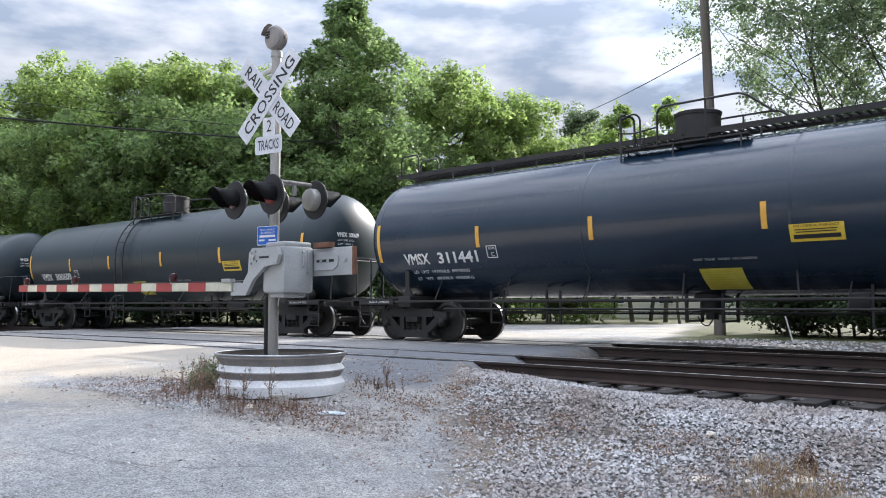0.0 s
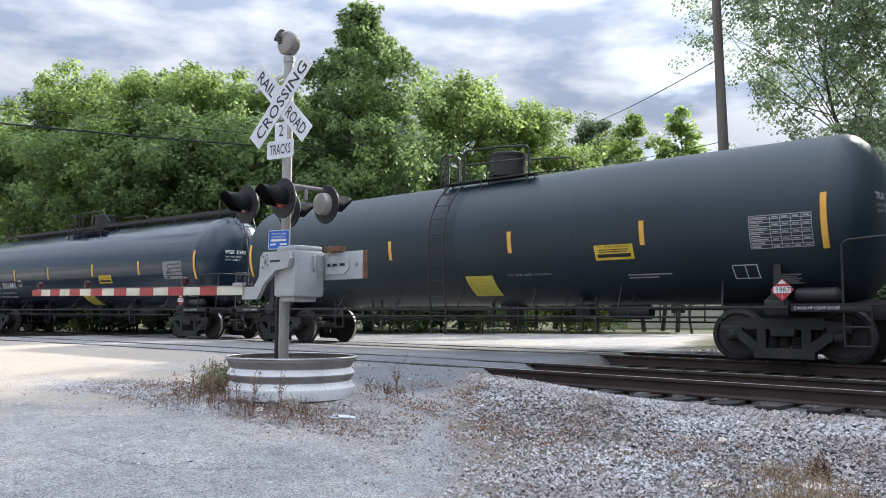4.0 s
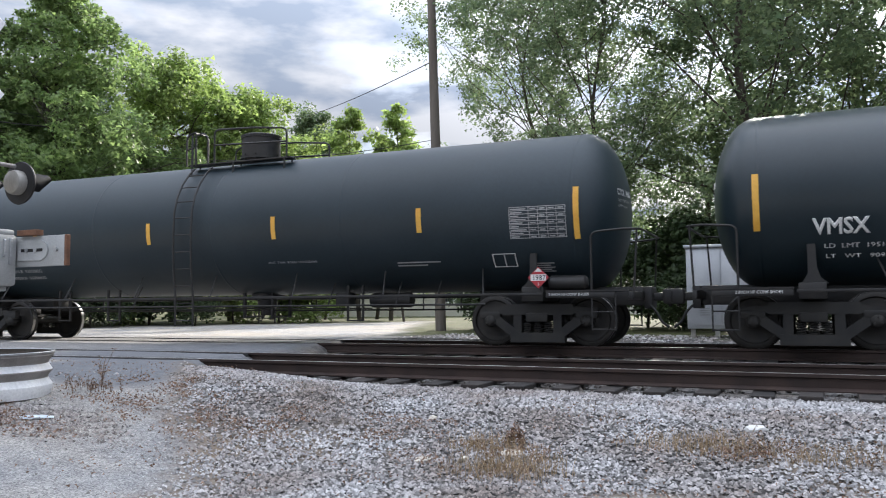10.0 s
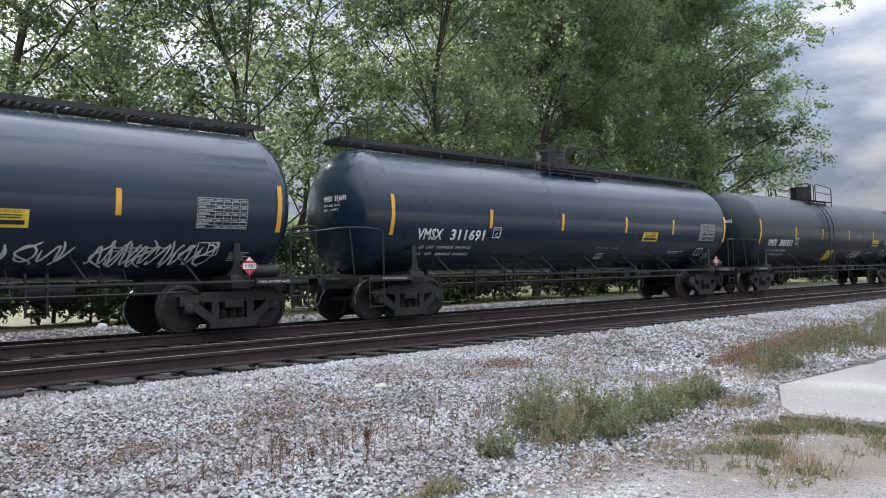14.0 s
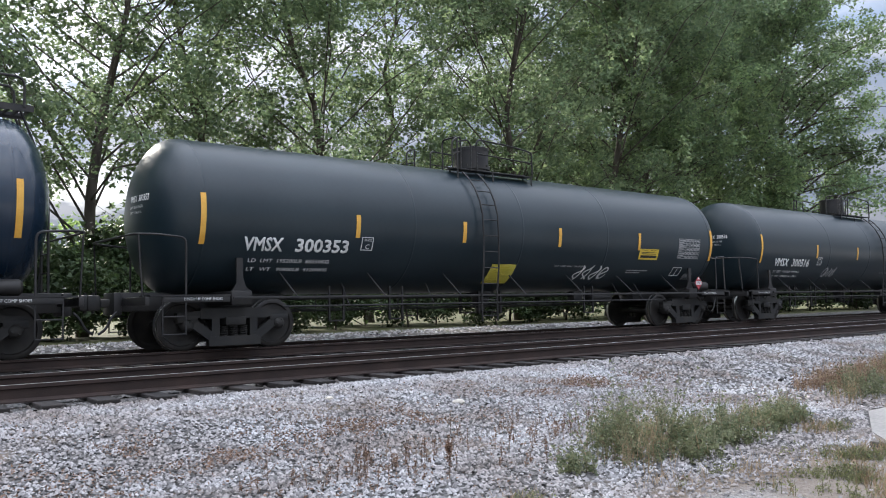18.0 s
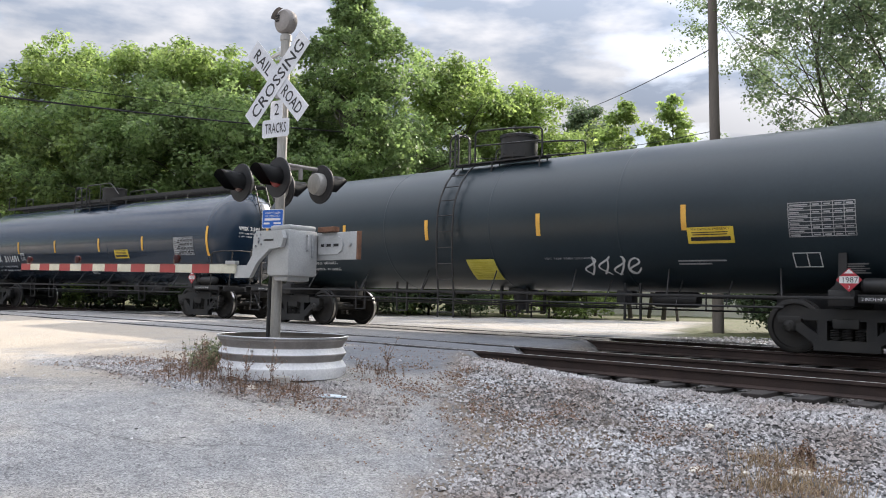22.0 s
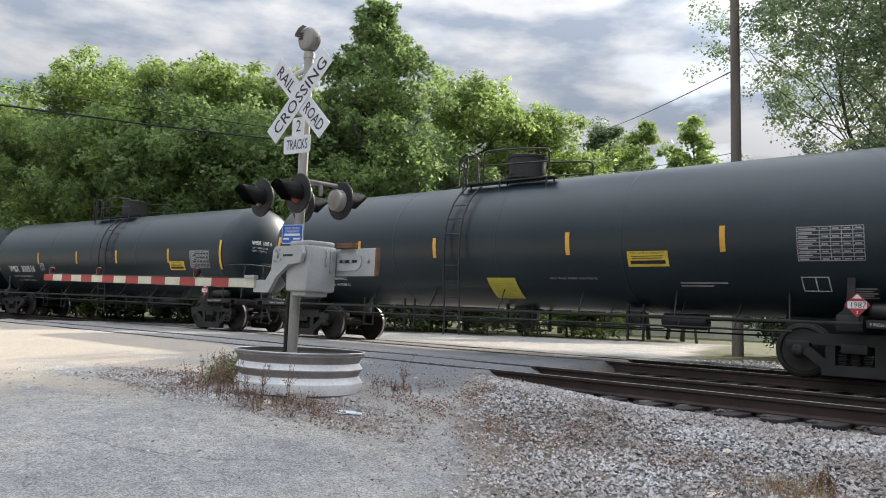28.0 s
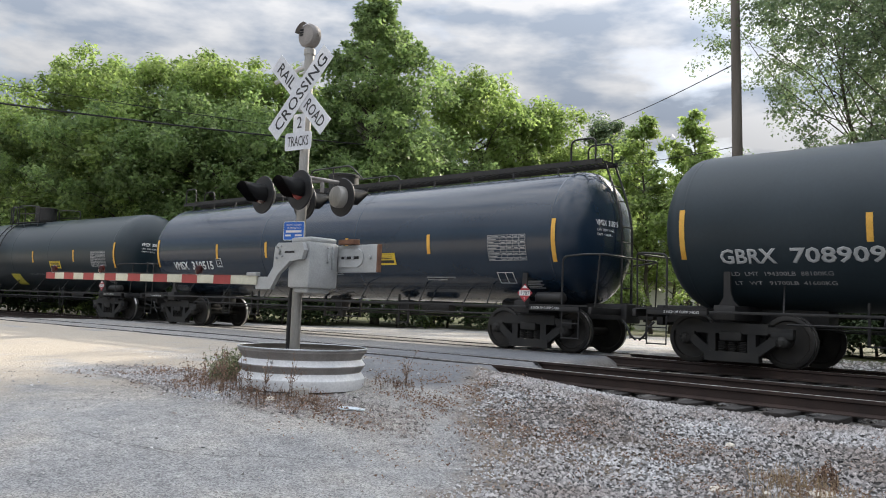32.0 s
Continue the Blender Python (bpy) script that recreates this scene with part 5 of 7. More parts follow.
def build_signal():
    x, y = SIGNAL
    z0 = ground_z(x, y)
    sig = thing("crossing_signal", pose(x, y, -0.08), "grey rail crossing mast with crossbuck, red lamps and lowered gate", "crossing signal")
    bm = bmesh.new()
    lathe(bm, [(0.058, z0), (0.058, 1.1), (0.056, 1.1), (0.056, 3.75), (0.066, 3.75), (0.066, 3.81), (0.05, 3.83)], 24)
    part("mast", bm, M_MAST, sig)
    bm = bmesh.new()
    box(bm, -0.16, 0.16, -0.16, 0.16, z0 - 0.05, 0.30, 0.02)
    part("mast_base", bm, M_GREYSTEEL, sig)
    for zc in (3.52, 3.15, 2.30, 2.05):
        bm = bmesh.new()
        lathe(bm, [(0.066, zc - 0.025), (0.066, zc + 0.025)], 24)
        rod(bm, (0.05, -0.09, zc), (-0.05, -0.09, zc), 0.012, 6)
        part("clamp", bm, M_GREYSTEEL, sig)
    # bell
    bm = bmesh.new()
    lathe(bm, [(0.0, 0.07), (0.09, 0.065), (0.135, 0.04), (0.14, 0.0), (0.14, -0.05), (0.12, -0.075), (0.0, -0.09)], 32, "Y", cap=False)
    bell = put("bell", mesh_of("bell", bm, M_BELL, 40), sig, pose(0, 0, 3.97, 0, 0, 8), "round brown-grey crossing bell")
    bm = bmesh.new()
    for k, zc in enumerate((0.055, 0.025, -0.005)):
        box(bm, -0.085, -0.03, -0.096, -0.078, zc, zc + 0.014)
    put("sound_slots", mesh_of("sound_slots", bm, M_BOARD), bell)
    bm = bmesh.new()
    pts = [(0.148 * math.cos(a), 0.148 * math.sin(a)) for a in [radians(95 + 70 * k / 10) for k in range(11)]]
    g = [[bm.verts.new((px, d, pz)) for px, pz in pts] for d in (-0.05, -0.115)]
    for k in range(10):
        bm.faces.new((g[0][k], g[0][k + 1], g[1][k + 1], g[1][k]))
    bmesh.ops.solidify(bm, geom=bm.faces[:], thickness=0.004)
    put("bell_hood", mesh_of("bell_hood", bm, M_BELL, 40), bell)
    rodm = bmesh.new()
    rod(rodm, (0.135, -0.02, 0.0), (0.165, -0.02, 0.0), 0.02, 8)
    put("bell_boss", mesh_of("bell_boss", rodm, M_BELL, 40), bell)
    # crossbuck: two crossed boards on a bracket, turned a little towards the apron
    bm = bmesh.new()
    box(bm, -0.04, 0.04, -0.10, -0.05, 3.12, 3.52, 0.005)
    buck = put("crossbuck", mesh_of("crossbuck_bracket", bm, M_GREYSTEEL, 40), sig, pose(0, 0, -0.05, 0, 0, 8), "white crossed boards lettered in black")
    for k, (tilt, yy) in enumerate(((45, -0.108), (-45, -0.116))):
        bm = bmesh.new()
        box(bm, -0.61, 0.61, -0.004, 0.0, -0.114, 0.114, 0.0)
        b = put("board", mesh_of("board", bm, M_SIGN), buck, pose(0, yy, 3.32, 0, tilt, 0))
        words = (("CROSSING", -0.53, 1.06),) if k else (("RAIL", -0.53, 0.36), ("ROAD", 0.15, 0.39))
        for body, px, w in words:
            me = text_mesh(body, 0.135, M_INK, w)
            put("letters", me, b, pose(px, -0.0065, -0.068))
    # number of tracks
    bm = bmesh.new()
    rounded_plate(bm, 0.42, 0.205, 0.03, -0.004, 0.0)
    plate = put("tracks_plate", mesh_of("tracks_plate", bm, M_SIGN), sig, pose(-0.02, -0.082, 2.73, 0, 0, 10), "white plate lettered in black")
    bm = bmesh.new()
    rounded_plate(bm, 0.19, 0.22, 0.03, -0.004, 0.0)
    top = put("numeral_tab", mesh_of("number_tab", bm, M_SIGN), sig, pose(-0.02, -0.078, 2.935, 0, 0, 10), "white tab with a black numeral")
    put("letters", text_mesh("TRACKS", 0.115, M_INK, 0.33), plate, pose(-0.165, -0.0065, -0.055))
    put("letters", text_mesh("2", 0.135, M_INK, 0.075), top, pose(-0.037, -0.0065, -0.055))
    # spare bracket arm
    bm = bmesh.new()
    pipe(bm, rounded([(0.0, 0.0, 3.64), (-0.36, 0.04, 3.63), (-0.76, 0.06, 3.57)], 0.1), 0.026, 10)
    rod(bm, (-0.10, 0.02, 3.64), (-0.16, 0.03, 3.70), 0.03, 8)
    part("bracket_arm", bm, M_GREYSTEEL, sig)
    # flashing lamps, two each way
    bm = bmesh.new()
    for s in (-1, 1):
        pipe(bm, rounded([(0, 0, 2.26), (s * 0.37, 0, 2.26), (s * 0.37, 0, 2.12)], 0.06), 0.024, 10)
        rod(bm, (0.37 * s, -0.22, 2.26), (0.37 * s, 0.22, 2.26), 0.022, 10)
    part("lamp_arm", bm, M_BELL, sig)
    for s in (-1, 1):
        flasher(sig, s * 0.36, -0.29, 2.11, False, s > 0)
        flasher(sig, s * 0.36, 0.29, 2.10, True, False)
    # blue notice
    bm = bmesh.new()
    rounded_plate(bm, 0.30, 0.215, 0.02, -0.003, 0.0)
    rim = put("blue_sign", mesh_of("blue_sign", bm, M_WHITE), sig, pose(-0.02, -0.075, 1.70, 0, 0, 16), "small blue notice with white print")
    bm = bmesh.new()
    rounded_plate(bm, 0.285, 0.20, 0.018, -0.005, -0.0032)
    put("blue_face", mesh_of("blue_face", bm, M_BLUE), rim)
    put("letters", text_mesh("REPORT PROBLEM", 0.022, M_WHITE, 0.21), rim, pose(-0.105, -0.0062, 0.055))
    put("letters", text_mesh("OR EMERGENCY", 0.024, M_WHITE, 0.20), rim, pose(-0.10, -0.0062, 0.020))
    me = bars_sheet([(-0.11, -0.02, 0.22, 0.026), (-0.12, -0.062, 0.08, 0.02), (0.02, -0.062, 0.10, 0.02)], M_WHITE)
    put("print_bars", me, rim, pose(0, -0.0055, 0))
    # gate machine
    bm = bmesh.new()
    box(bm, 0.07, 0.47, -0.20, 0.20, 1.05, 1.56, 0.035)
    box(bm, 0.09, 0.45, -0.18, 0.18, 1.55, 1.61, 0.02)
    box(bm, 0.14, 0.40, -0.15, 0.15, 1.00, 1.06, 0.02)
    case = put("gate_machine", mesh_of("gate_machine", bm, M_CASE, 40), sig, None, "grey gate machine case")
    bm = bmesh.new()
    pipe(bm, rounded([(0.475, 0.04, 1.50), (0.50, 0.04, 1.50), (0.50, 0.04, 1.34), (0.475, 0.04, 1.34)], 0.02), 0.010, 6)
    box(bm, 0.47, 0.49, 0.10, 0.13, 1.26, 1.52, 0.004)
    put("case_latch", mesh_of("case_latch", bm, M_GREYSTEEL, 40), case)
    bm = bmesh.new()
    outline = [(0.42, 1.54), (0.46, 1.46), (0.42, 1.36), (0.20, 1.34), (-0.02, 1.20), (-0.16, 1.03), (-0.46, 1.03), (-0.46, 1.17), (-0.22, 1.17), (-0.12, 1.28), (-0.10, 1.50), (-0.04, 1.55)]
    extrude_xz(bm, outline, -0.262, -0.215)
    bmesh.ops.recalc_face_normals(bm, faces=bm.faces)
    yoke = put("arm_bracket", mesh_of("arm_bracket", bm, M_CASE, 40), sig, None, "grey bent gate arm bracket")
    bm = bmesh.new()
    for px, pz in ((-0.04, 1.50), (0.0, 1.42), (-0.05, 1.38), (0.03, 1.51), (0.05, 1.40)):
        rod(bm, (px, -0.28, pz), (px, -0.26, pz), 0.013, 6)
    rod(bm, (0.0, -0.285, 1.455), (0.0, -0.26, 1.455), 0.024, 8)
    put("bracket_bolts", mesh_of("bracket_bolts", bm, M_GREYSTEEL, 40), yoke)
    bm = bmesh.new()
    box(bm, 0.10, 0.28, -0.266, -0.2625, 1.43, 1.452)
    put("bracket_slot", mesh_of("bracket_slot", bm, M_BOARD), yoke)
    # counterweight arm on the far side
    bm = bmesh.new()
    box(bm, 0.30, 1.10, 0.215, 0.25, 1.24, 1.54, 0.01)
    weight = put("counterweight_arm", mesh_of("counterweight_arm", bm, M_CASE, 40), sig, pose(0, 0, 0), "grey slotted counterweight plate")
    bm = bmesh.new()
    pts = [(0.47, 1.30), (0.80, 1.30), (0.87, 1.34), (0.89, 1.40), (0.87, 1.46), (0.80, 1.50), (0.47, 1.50)]
    extrude_xz(bm, pts, 0.20, 0.214)
    bmesh.ops.recalc_face_normals(bm, faces=bm.faces)
    put("weight_plate", mesh_of("weight_plate", bm, M_ALU, 40), weight)
    bm = bmesh.new()
    box(bm, 0.52, 0.82, 0.196, 0.199, 1.385, 1.415)
    put("slot", mesh_of("slot", bm, M_BOARD), weight)
    for dims in ((0.50, 0.78, 0.16, 0.24, 1.545, 1.60), (1.102, 1.135, 0.21, 0.255, 1.24, 1.54)):
        bm = bmesh.new()
        box(bm, *dims, 0.005)
        put("rusty_weight", mesh_of("rusty_weight", bm, M_RUST), weight, None, "rusty steel weight")
    bm = bmesh.new()
    for px in (0.60, 0.72, 1.0):
        rod(bm, (px, 0.19, 1.40), (px, 0.215, 1.40), 0.022, 8)
    put("weight_bolts", mesh_of("weight_bolts", bm, M_GREYSTEEL, 40), weight)
    # the lowered arm over the road
    rise = math.degrees(math.atan2(0.08, 6.5))
    bm = bmesh.new()
    box(bm, -6.45, 0.0, -0.012, 0.012, -0.052, 0.052, 0.004)
    arm = put("gate_arm", mesh_of("gate_arm", bm, M_ARM_WHITE, 40), sig, pose(-0.42, -0.275, 1.13, 0, rise, 0), "slim cream and red striped gate arm")
    bm = bmesh.new()
    box(bm, -0.2, 0.2, -0.0145, 0.0145, -0.0535, 0.0535)
    me = mesh_of("red_band", bm, M_ARM_RED)
    for k in range(8):
        put("red_band", me, arm, pose(-0.75 - 0.81 * k, 0, 0))
    for px in (-1.35, -4.35, -6.30):
        bm = bmesh.new()
        lathe(bm, [(0.03, 0.0), (0.045, 0.02), (0.05, 0.07), (0.04, 0.11), (0.0, 0.125)], 14)
        lamp = put("arm_lamp", mesh_of("arm_lamp", bm, M_LENS, 50), arm, pose(px, 0, 0.055), "small red arm lamp")
        bm = bmesh.new()
        box(bm, -0.03, 0.03, -0.02, 0.02, -0.012, 0.012)
        put("lamp_foot", mesh_of("lamp_foot", bm, M_GREYSTEEL), lamp)
    bm = bmesh.new()
    pipe(bm, [(-0.1, -0.016, 0.06), (-1.3, -0.016, 0.062), (-4.3, -0.016, 0.06), (-6.3, -0.016, 0.062)], 0.006, 5)
    put("arm_cable", mesh_of("arm_cable", bm, M_CABLE), arm)
    bm = bmesh.new()
    box(bm, -0.18, 0.02, -0.03, 0.03, 0.05, 0.09, 0.004)
    put("arm_clamp", mesh_of("arm_clamp", bm, M_GREYSTEEL), arm)
    # conduit beside the mast
    bm = bmesh.new()
    pipe(bm, rounded([(-0.10, -0.02, z0), (-0.10, -0.02, 0.95), (-0.02, -0.05, 1.08)], 0.08), 0.028, 10)
    part("conduit", bm, M_CABLE, sig, "black cable conduit")
    return sig


build_signal()


def build_planter():
    x, y = -7.56, 5.365
    z0 = ground_z(x, y) - 0.01
    pl = thing("planter", pose(x, y, z0), "round corrugated steel planter with white bands, weeds round it", "planter")
    prof = [(0.765, 0.44), (0.765, 0.405), (0.755, 0.395), (0.710, 0.335), (0.708, 0.325), (0.752, 0.262), (0.752, 0.250), (0.708, 0.190), (0.708, 0.180), (0.756, 0.115), (0.758, 0.09), (0.740, 0.0)]
    bm = bmesh.new()
    sides = 64
    rings = lathe(bm, prof + [(0.735, 0.0), (0.70, 0.18), (0.70, 0.33), (0.748, 0.40), (0.752, 0.44), (0.765, 0.44)], sides, cap=False)
    bmesh.ops.recalc_face_normals(bm, faces=bm.faces)
    for f in bm.faces:
        zc, rc = f.calc_center_median().z, math.hypot(*f.calc_center_median().xy)
        up = f.normal.z
        outer = f.normal.x * f.calc_center_median().x + f.normal.y * f.calc_center_median().y > 0
        # inner faces dark; outer facets tilted up and the foot white, the rest grey
        f.material_index = 2 if not outer and up < 0.9 and zc < 0.43 else 1 if outer and ((rc > 0.705 and up > 0.15 and zc < 0.40) or zc < 0.11 and rc > 0.74) else 0
    me = mesh_of("ring", bm, (surface("grey_ring_band", (0.19, 0.175, 0.165), (0.30, 0.28, 0.265), 0.75, 0.1, 3, 50, 0.1),
                              surface("white_ring_band", (0.60, 0.61, 0.63), (0.78, 0.78, 0.78), 0.7, 0, 2.5, 40, 0.1),
                              surface("dark_inner_steel", (0.05, 0.045, 0.04), (0.10, 0.085, 0.07), 0.8, 0.1, 3, 50, 0.1)), 25)
    me.transform(Matrix.Diagonal((0.935, 0.935, 1.0, 1.0)))
    put("ring", me, pl, None, "corrugated ring in white and grey bands")
    bm = bmesh.new()
    pipe(bm, [(0.716 * math.cos(k * math.tau / 56), 0.716 * math.sin(k * math.tau / 56), 0.438) for k in range(57)], 0.011, 6)
    put("rim", mesh_of("rim", bm, M_GREYSTEEL, 60), pl, None, "rolled bright steel rim")
    bm = bmesh.new()
    rod(bm, (0, 0, 0.05), (0, 0, 0.20), 0.65, 40)
    put("soil", mesh_of("soil", bm, surface("dry_soil", (0.09, 0.075, 0.06), (0.16, 0.13, 0.10), 0.95, 0, 4, 30, 0.6)), pl, None, "dry dark soil")
    bm = bmesh.new()
    for a in (-62, 70, 190):
        c, s = math.cos(radians(a)), math.sin(radians(a))
        rod(bm, (0.70 * c, 0.70 * s, 0.30), (0.725 * c, 0.725 * s, 0.30), 0.014, 6)
        rod(bm, (0.655 * c, 0.655 * s, 0.19), (0.685 * c, 0.685 * s, 0.19), 0.014, 6)
    put("ring_bolts", mesh_of("ring_bolts", bm, M_GREYSTEEL), pl)
    a = radians(-36)
    bm = bmesh.new()
    box(bm, -0.09, 0.09, -0.06, 0.06, -0.14, 0.03, 0.015)
    put("footing", mesh_of("footing", bm, M_CONCRETE), pl, pose(0.66 * math.cos(a), 0.66 * math.sin(a), 0.02, 0, 0, 54), "small concrete footing")


build_planter()


# ---- trees ----
def leaves_np(rng, centres, leaf, flat=0.8, shell=0.58, order=0.0, long=1.7, wide=1.0):
    """Leaves as small pointed blades strewn in clumps, as vertex and face arrays; order turns their faces up and outwards."""
    c = np.concatenate([np.repeat(np.array([list(p)]), k, 0) for p, r, k in centres])
    rad = np.concatenate([np.full(k, r) for p, r, k in centres])
    n = len(c)
    d = rng.normal(size=(n, 3)) * (1, 1, flat)
    d /= np.linalg.norm(d, axis=1, keepdims=True) + 1e-9
    if order:
        d[:, 2] = np.where(rng.random(n) < 0.45, np.abs(d[:, 2]), d[:, 2])
    p = c + d * (rad * rng.random(n) ** shell)[:, None]
    a = rng.normal(size=(n, 3)) * (1, 1, 0.6)
    face = rng.normal(size=(n, 3)) * (1 - order) + (d + np.array((0, 0, 0.55))) * order
    a -= face * (np.sum(a * face, 1) / (np.sum(face * face, 1) + 1e-9) * order)[:, None]
    a /= np.linalg.norm(a, axis=1, keepdims=True) + 1e-9
    b = np.cross(a, face)
    b /= np.linalg.norm(b, axis=1, keepdims=True) + 1e-9
    s = (leaf * rng.uniform(0.55, 1.45, n))[:, None]
    v = np.stack([p - b * s * 0.5 * wide, p + b * s * 0.5 * wide, p + a * s * long], 1).reshape(-1, 3)
    return v, np.arange(3 * n).reshape(-1, 3)


def quads_mesh(name, v, f, mat):
    me = bpy.data.meshes.new(name)
    me.vertices.add(len(v))
    me.vertices.foreach_set("co", v.astype(np.float32).ravel())
    k = f.shape[1]
    me.loops.add(f.size)
    me.loops.foreach_set("vertex_index", f.astype(np.int32).ravel())
    me.polygons.add(len(f))
    me.polygons.foreach_set("loop_start", np.arange(0, f.size, k, dtype=np.int32))
    me.materials.append(mat)
    me.update(calc_edges=True)
    return me


def grow(seed, height, spread, trunk, first, limbs, twigs, shape):
    """A trunk with limbs and twigs; gives its mesh and the twig ends."""
    rng = random.Random(seed)
    bm = bmesh.new()
    pts = [Vector((0, 0, -0.3))]
    for k in range(1, 9):
        bow = 0.04 if shape == "open" else 0.022
        pts.append(Vector((pts[-1].x + rng.uniform(-1, 1) * bow * height, pts[-1].y + rng.uniform(-1, 1) * bow * height, height * 0.93 * k / 8)))
    for k in range(8):
        rod(bm, pts[k], pts[k + 1], trunk * (1 - k * 0.115), 9, trunk * (1 - (k + 1) * 0.115))
    ends = []
    for k in range(limbs):
        h = first + (1 - first) * ((k + rng.random()) / limbs)
        t = min(7.98, h * 8)
        base = pts[int(t)].lerp(pts[min(8, int(t) + 1)], t - int(t))
        if shape == "cone":
            reach = spread * (1.03 - (h - first) / (1 - first)) ** 0.9 * rng.uniform(0.62, 1.05)
        else:
            q = (h - first) / (1 - first)
            reach = spread * math.sqrt(max(0.06, 1 - (q - 0.38) ** 2 / 0.42)) * rng.uniform(0.6, 1.08)
        a = k * 2.4 + rng.uniform(-0.9, 0.9)
        rise = (rng.uniform(0.3, 1.3) if shape == "open" else rng.uniform(0.15, 0.6)) * reach
        end = base + Vector((reach * math.cos(a), reach * math.sin(a), rise))
        mid = base.lerp(end, 0.5) + Vector((0, 0, 0.10 * reach)) + (Vector((rng.gauss(0, 0.1), rng.gauss(0, 0.1), rng.gauss(-0.05, 0.08))) * reach if shape == "open" else Vector())
        r = trunk * (0.24 if shape == "open" else 0.34) * (1 - 0.5 * h)
        rod(bm, base, mid, r, 5, r * 0.65)
        rod(bm, mid, end, r * 0.65, 5, r * 0.2)
        for _ in range(twigs):
            t2 = rng.uniform(0.32, 1.1) if shape == "open" else 1.06 - 0.72 * rng.random() ** 1.7
            s = mid.lerp(end, (t2 - 0.5) * 2) if t2 > 0.5 else base.lerp(mid, t2 * 2)
            e = s + Vector((rng.gauss(0, 1), rng.gauss(0, 1), rng.gauss(0.15, 0.7))) * spread * (0.15 if shape == "open" else 0.12) * ((1.32 - h) if shape == "cone" else 1.0)
            rod(bm, s, e, r * 0.22, 3, r * 0.06)
            ends.append(e)
    ends += [pts[-1] - Vector((rng.gauss(0, 0.02) * spread, rng.gauss(0, 0.02) * spread, height * 0.02 * k)) for k in range(5)]
    return mesh_of("trunk", bm, M_BARK, 50), ends


def make_tree(seed, height, spread, trunk, first, limbs, twigs, leaves, leaf, clump, mat, shape="round", label="leafy green tree in spring leaf", category="tree", group="trees behind the tracks"):
    rng = np.random.default_rng(seed)
    wood, ends = grow(seed, height, spread, trunk, first, limbs, twigs, shape)
    sizes = rng.uniform(0.5, 1.5, len(ends))
    if shape == "cone":
        sizes *= np.array([max(0.4, 1.15 - 0.75 * (e.z / height) ** 2) for e in ends])
    centres = [(e, clump * k, int(leaves * (0.22 + 0.7 * k * k))) for e, k in zip(ends, sizes)]
    v, f = leaves_np(rng, centres, leaf, 0.62 if shape == "open" else 0.75, 0.42, 0.62, 1.15, 1.15)
    ob = thing(category, pose(0, 0, 0), label, category, group)
    put("trunk", wood, ob)
    put("crown", quads_mesh("crown", v, f, mat), ob)
    return ob


def plant(template, rows):
    for k, (x, y, turn, s) in enumerate(rows):
        t = copy_thing(template, pose(x, y, ground_z(x, y) - 0.02, 0, 0, turn)) if k else template
        if not k:
            t.matrix_basis = pose(x, y, ground_z(x, y) - 0.02, 0, 0, turn)
        t.scale = (s, s, s)


def polar(turn, dist):
    a = radians(turn)
    return -dist * math.sin(a), dist * math.cos(a)


def behind(turn, dist, size, reach):
    """A place that far off, or as far as it takes to stand clear behind the curved track; its size grows with it."""
    for _ in range(40):
        x, y = polar(turn, dist)
        if y > TRACK_FAR_Y + bend(x) + 3.0 + reach * size * 0.8:
            break
        dist, size = dist * 1.03, size * 1.02
    return x, y, size


def row(*items, reach=4.6):
    out = []
    for t, d, spin, s in items:
        x, y, s = behind(t, d, s, reach)
        out.append((x, y, spin, s))
    return out


# broad bright trees across the road
plant(make_tree(11, 12.5, 4.8, 0.20, 0.12, 50, 9, 100, 0.14, 0.60, M_LEAF_BRIGHT),
      row((76, 50, 0, 1.0), (69, 48, 70, 1.08), (63.5, 47, 200, 1.12), (58, 47, 140, 1.10), (43.0, 47, 10, 1.12), (39.2, 48, 80, 0.98), (53, 49, 310, 1.05), (36.4, 50, 150, 0.86)))
plant(make_tree(12, 10.5, 4.6, 0.16, 0.08, 46, 9, 100, 0.14, 0.60, M_LEAF_DARK, label="dense dark green tree at the road edge"),
      row((72, 43, 0, 0.92), (66, 42, 80, 1.0), (60.5, 42, 160, 1.02), (55, 42, 250, 0.98), (45.5, 44, 220, 0.86)))
# the tall pointed tree
plant(make_tree(13, 17.6, 7.4, 0.26, 0.10, 92, 10, 96, 0.14, 0.60, M_LEAF_DARK, "cone", "tall pointed dark green tree above the others"), row((49.6, 41, 0, 1.0),))
# thin young trees and a far dark one in the gap
plant(make_tree(14, 9.5, 2.6, 0.10, 0.2, 30, 8, 44, 0.12, 0.42, M_LEAF_BRIGHT, "cone", "slender young tree with light green leaves"),
      row((35.5, 45, 0, 0.95), (30.3, 44, 90, 1.3), (32.8, 48, 200, 1.0), (28.2, 43, 300, 1.3), (27.2, 40, 30, 0.72), (29.2, 47, 250, 1.2)))
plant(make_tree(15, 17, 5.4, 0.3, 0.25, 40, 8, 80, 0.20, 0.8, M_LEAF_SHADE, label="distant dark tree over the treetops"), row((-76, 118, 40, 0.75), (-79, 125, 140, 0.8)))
plant(make_tree(23, 18.5, 2.5, 0.25, 0.45, 26, 8, 70, 0.18, 0.75, M_LEAF_GREY, label="distant tall tree over the treetops"), row((33.3, 72, 0, 1.0), (32.4, 76, 70, 0.98)))
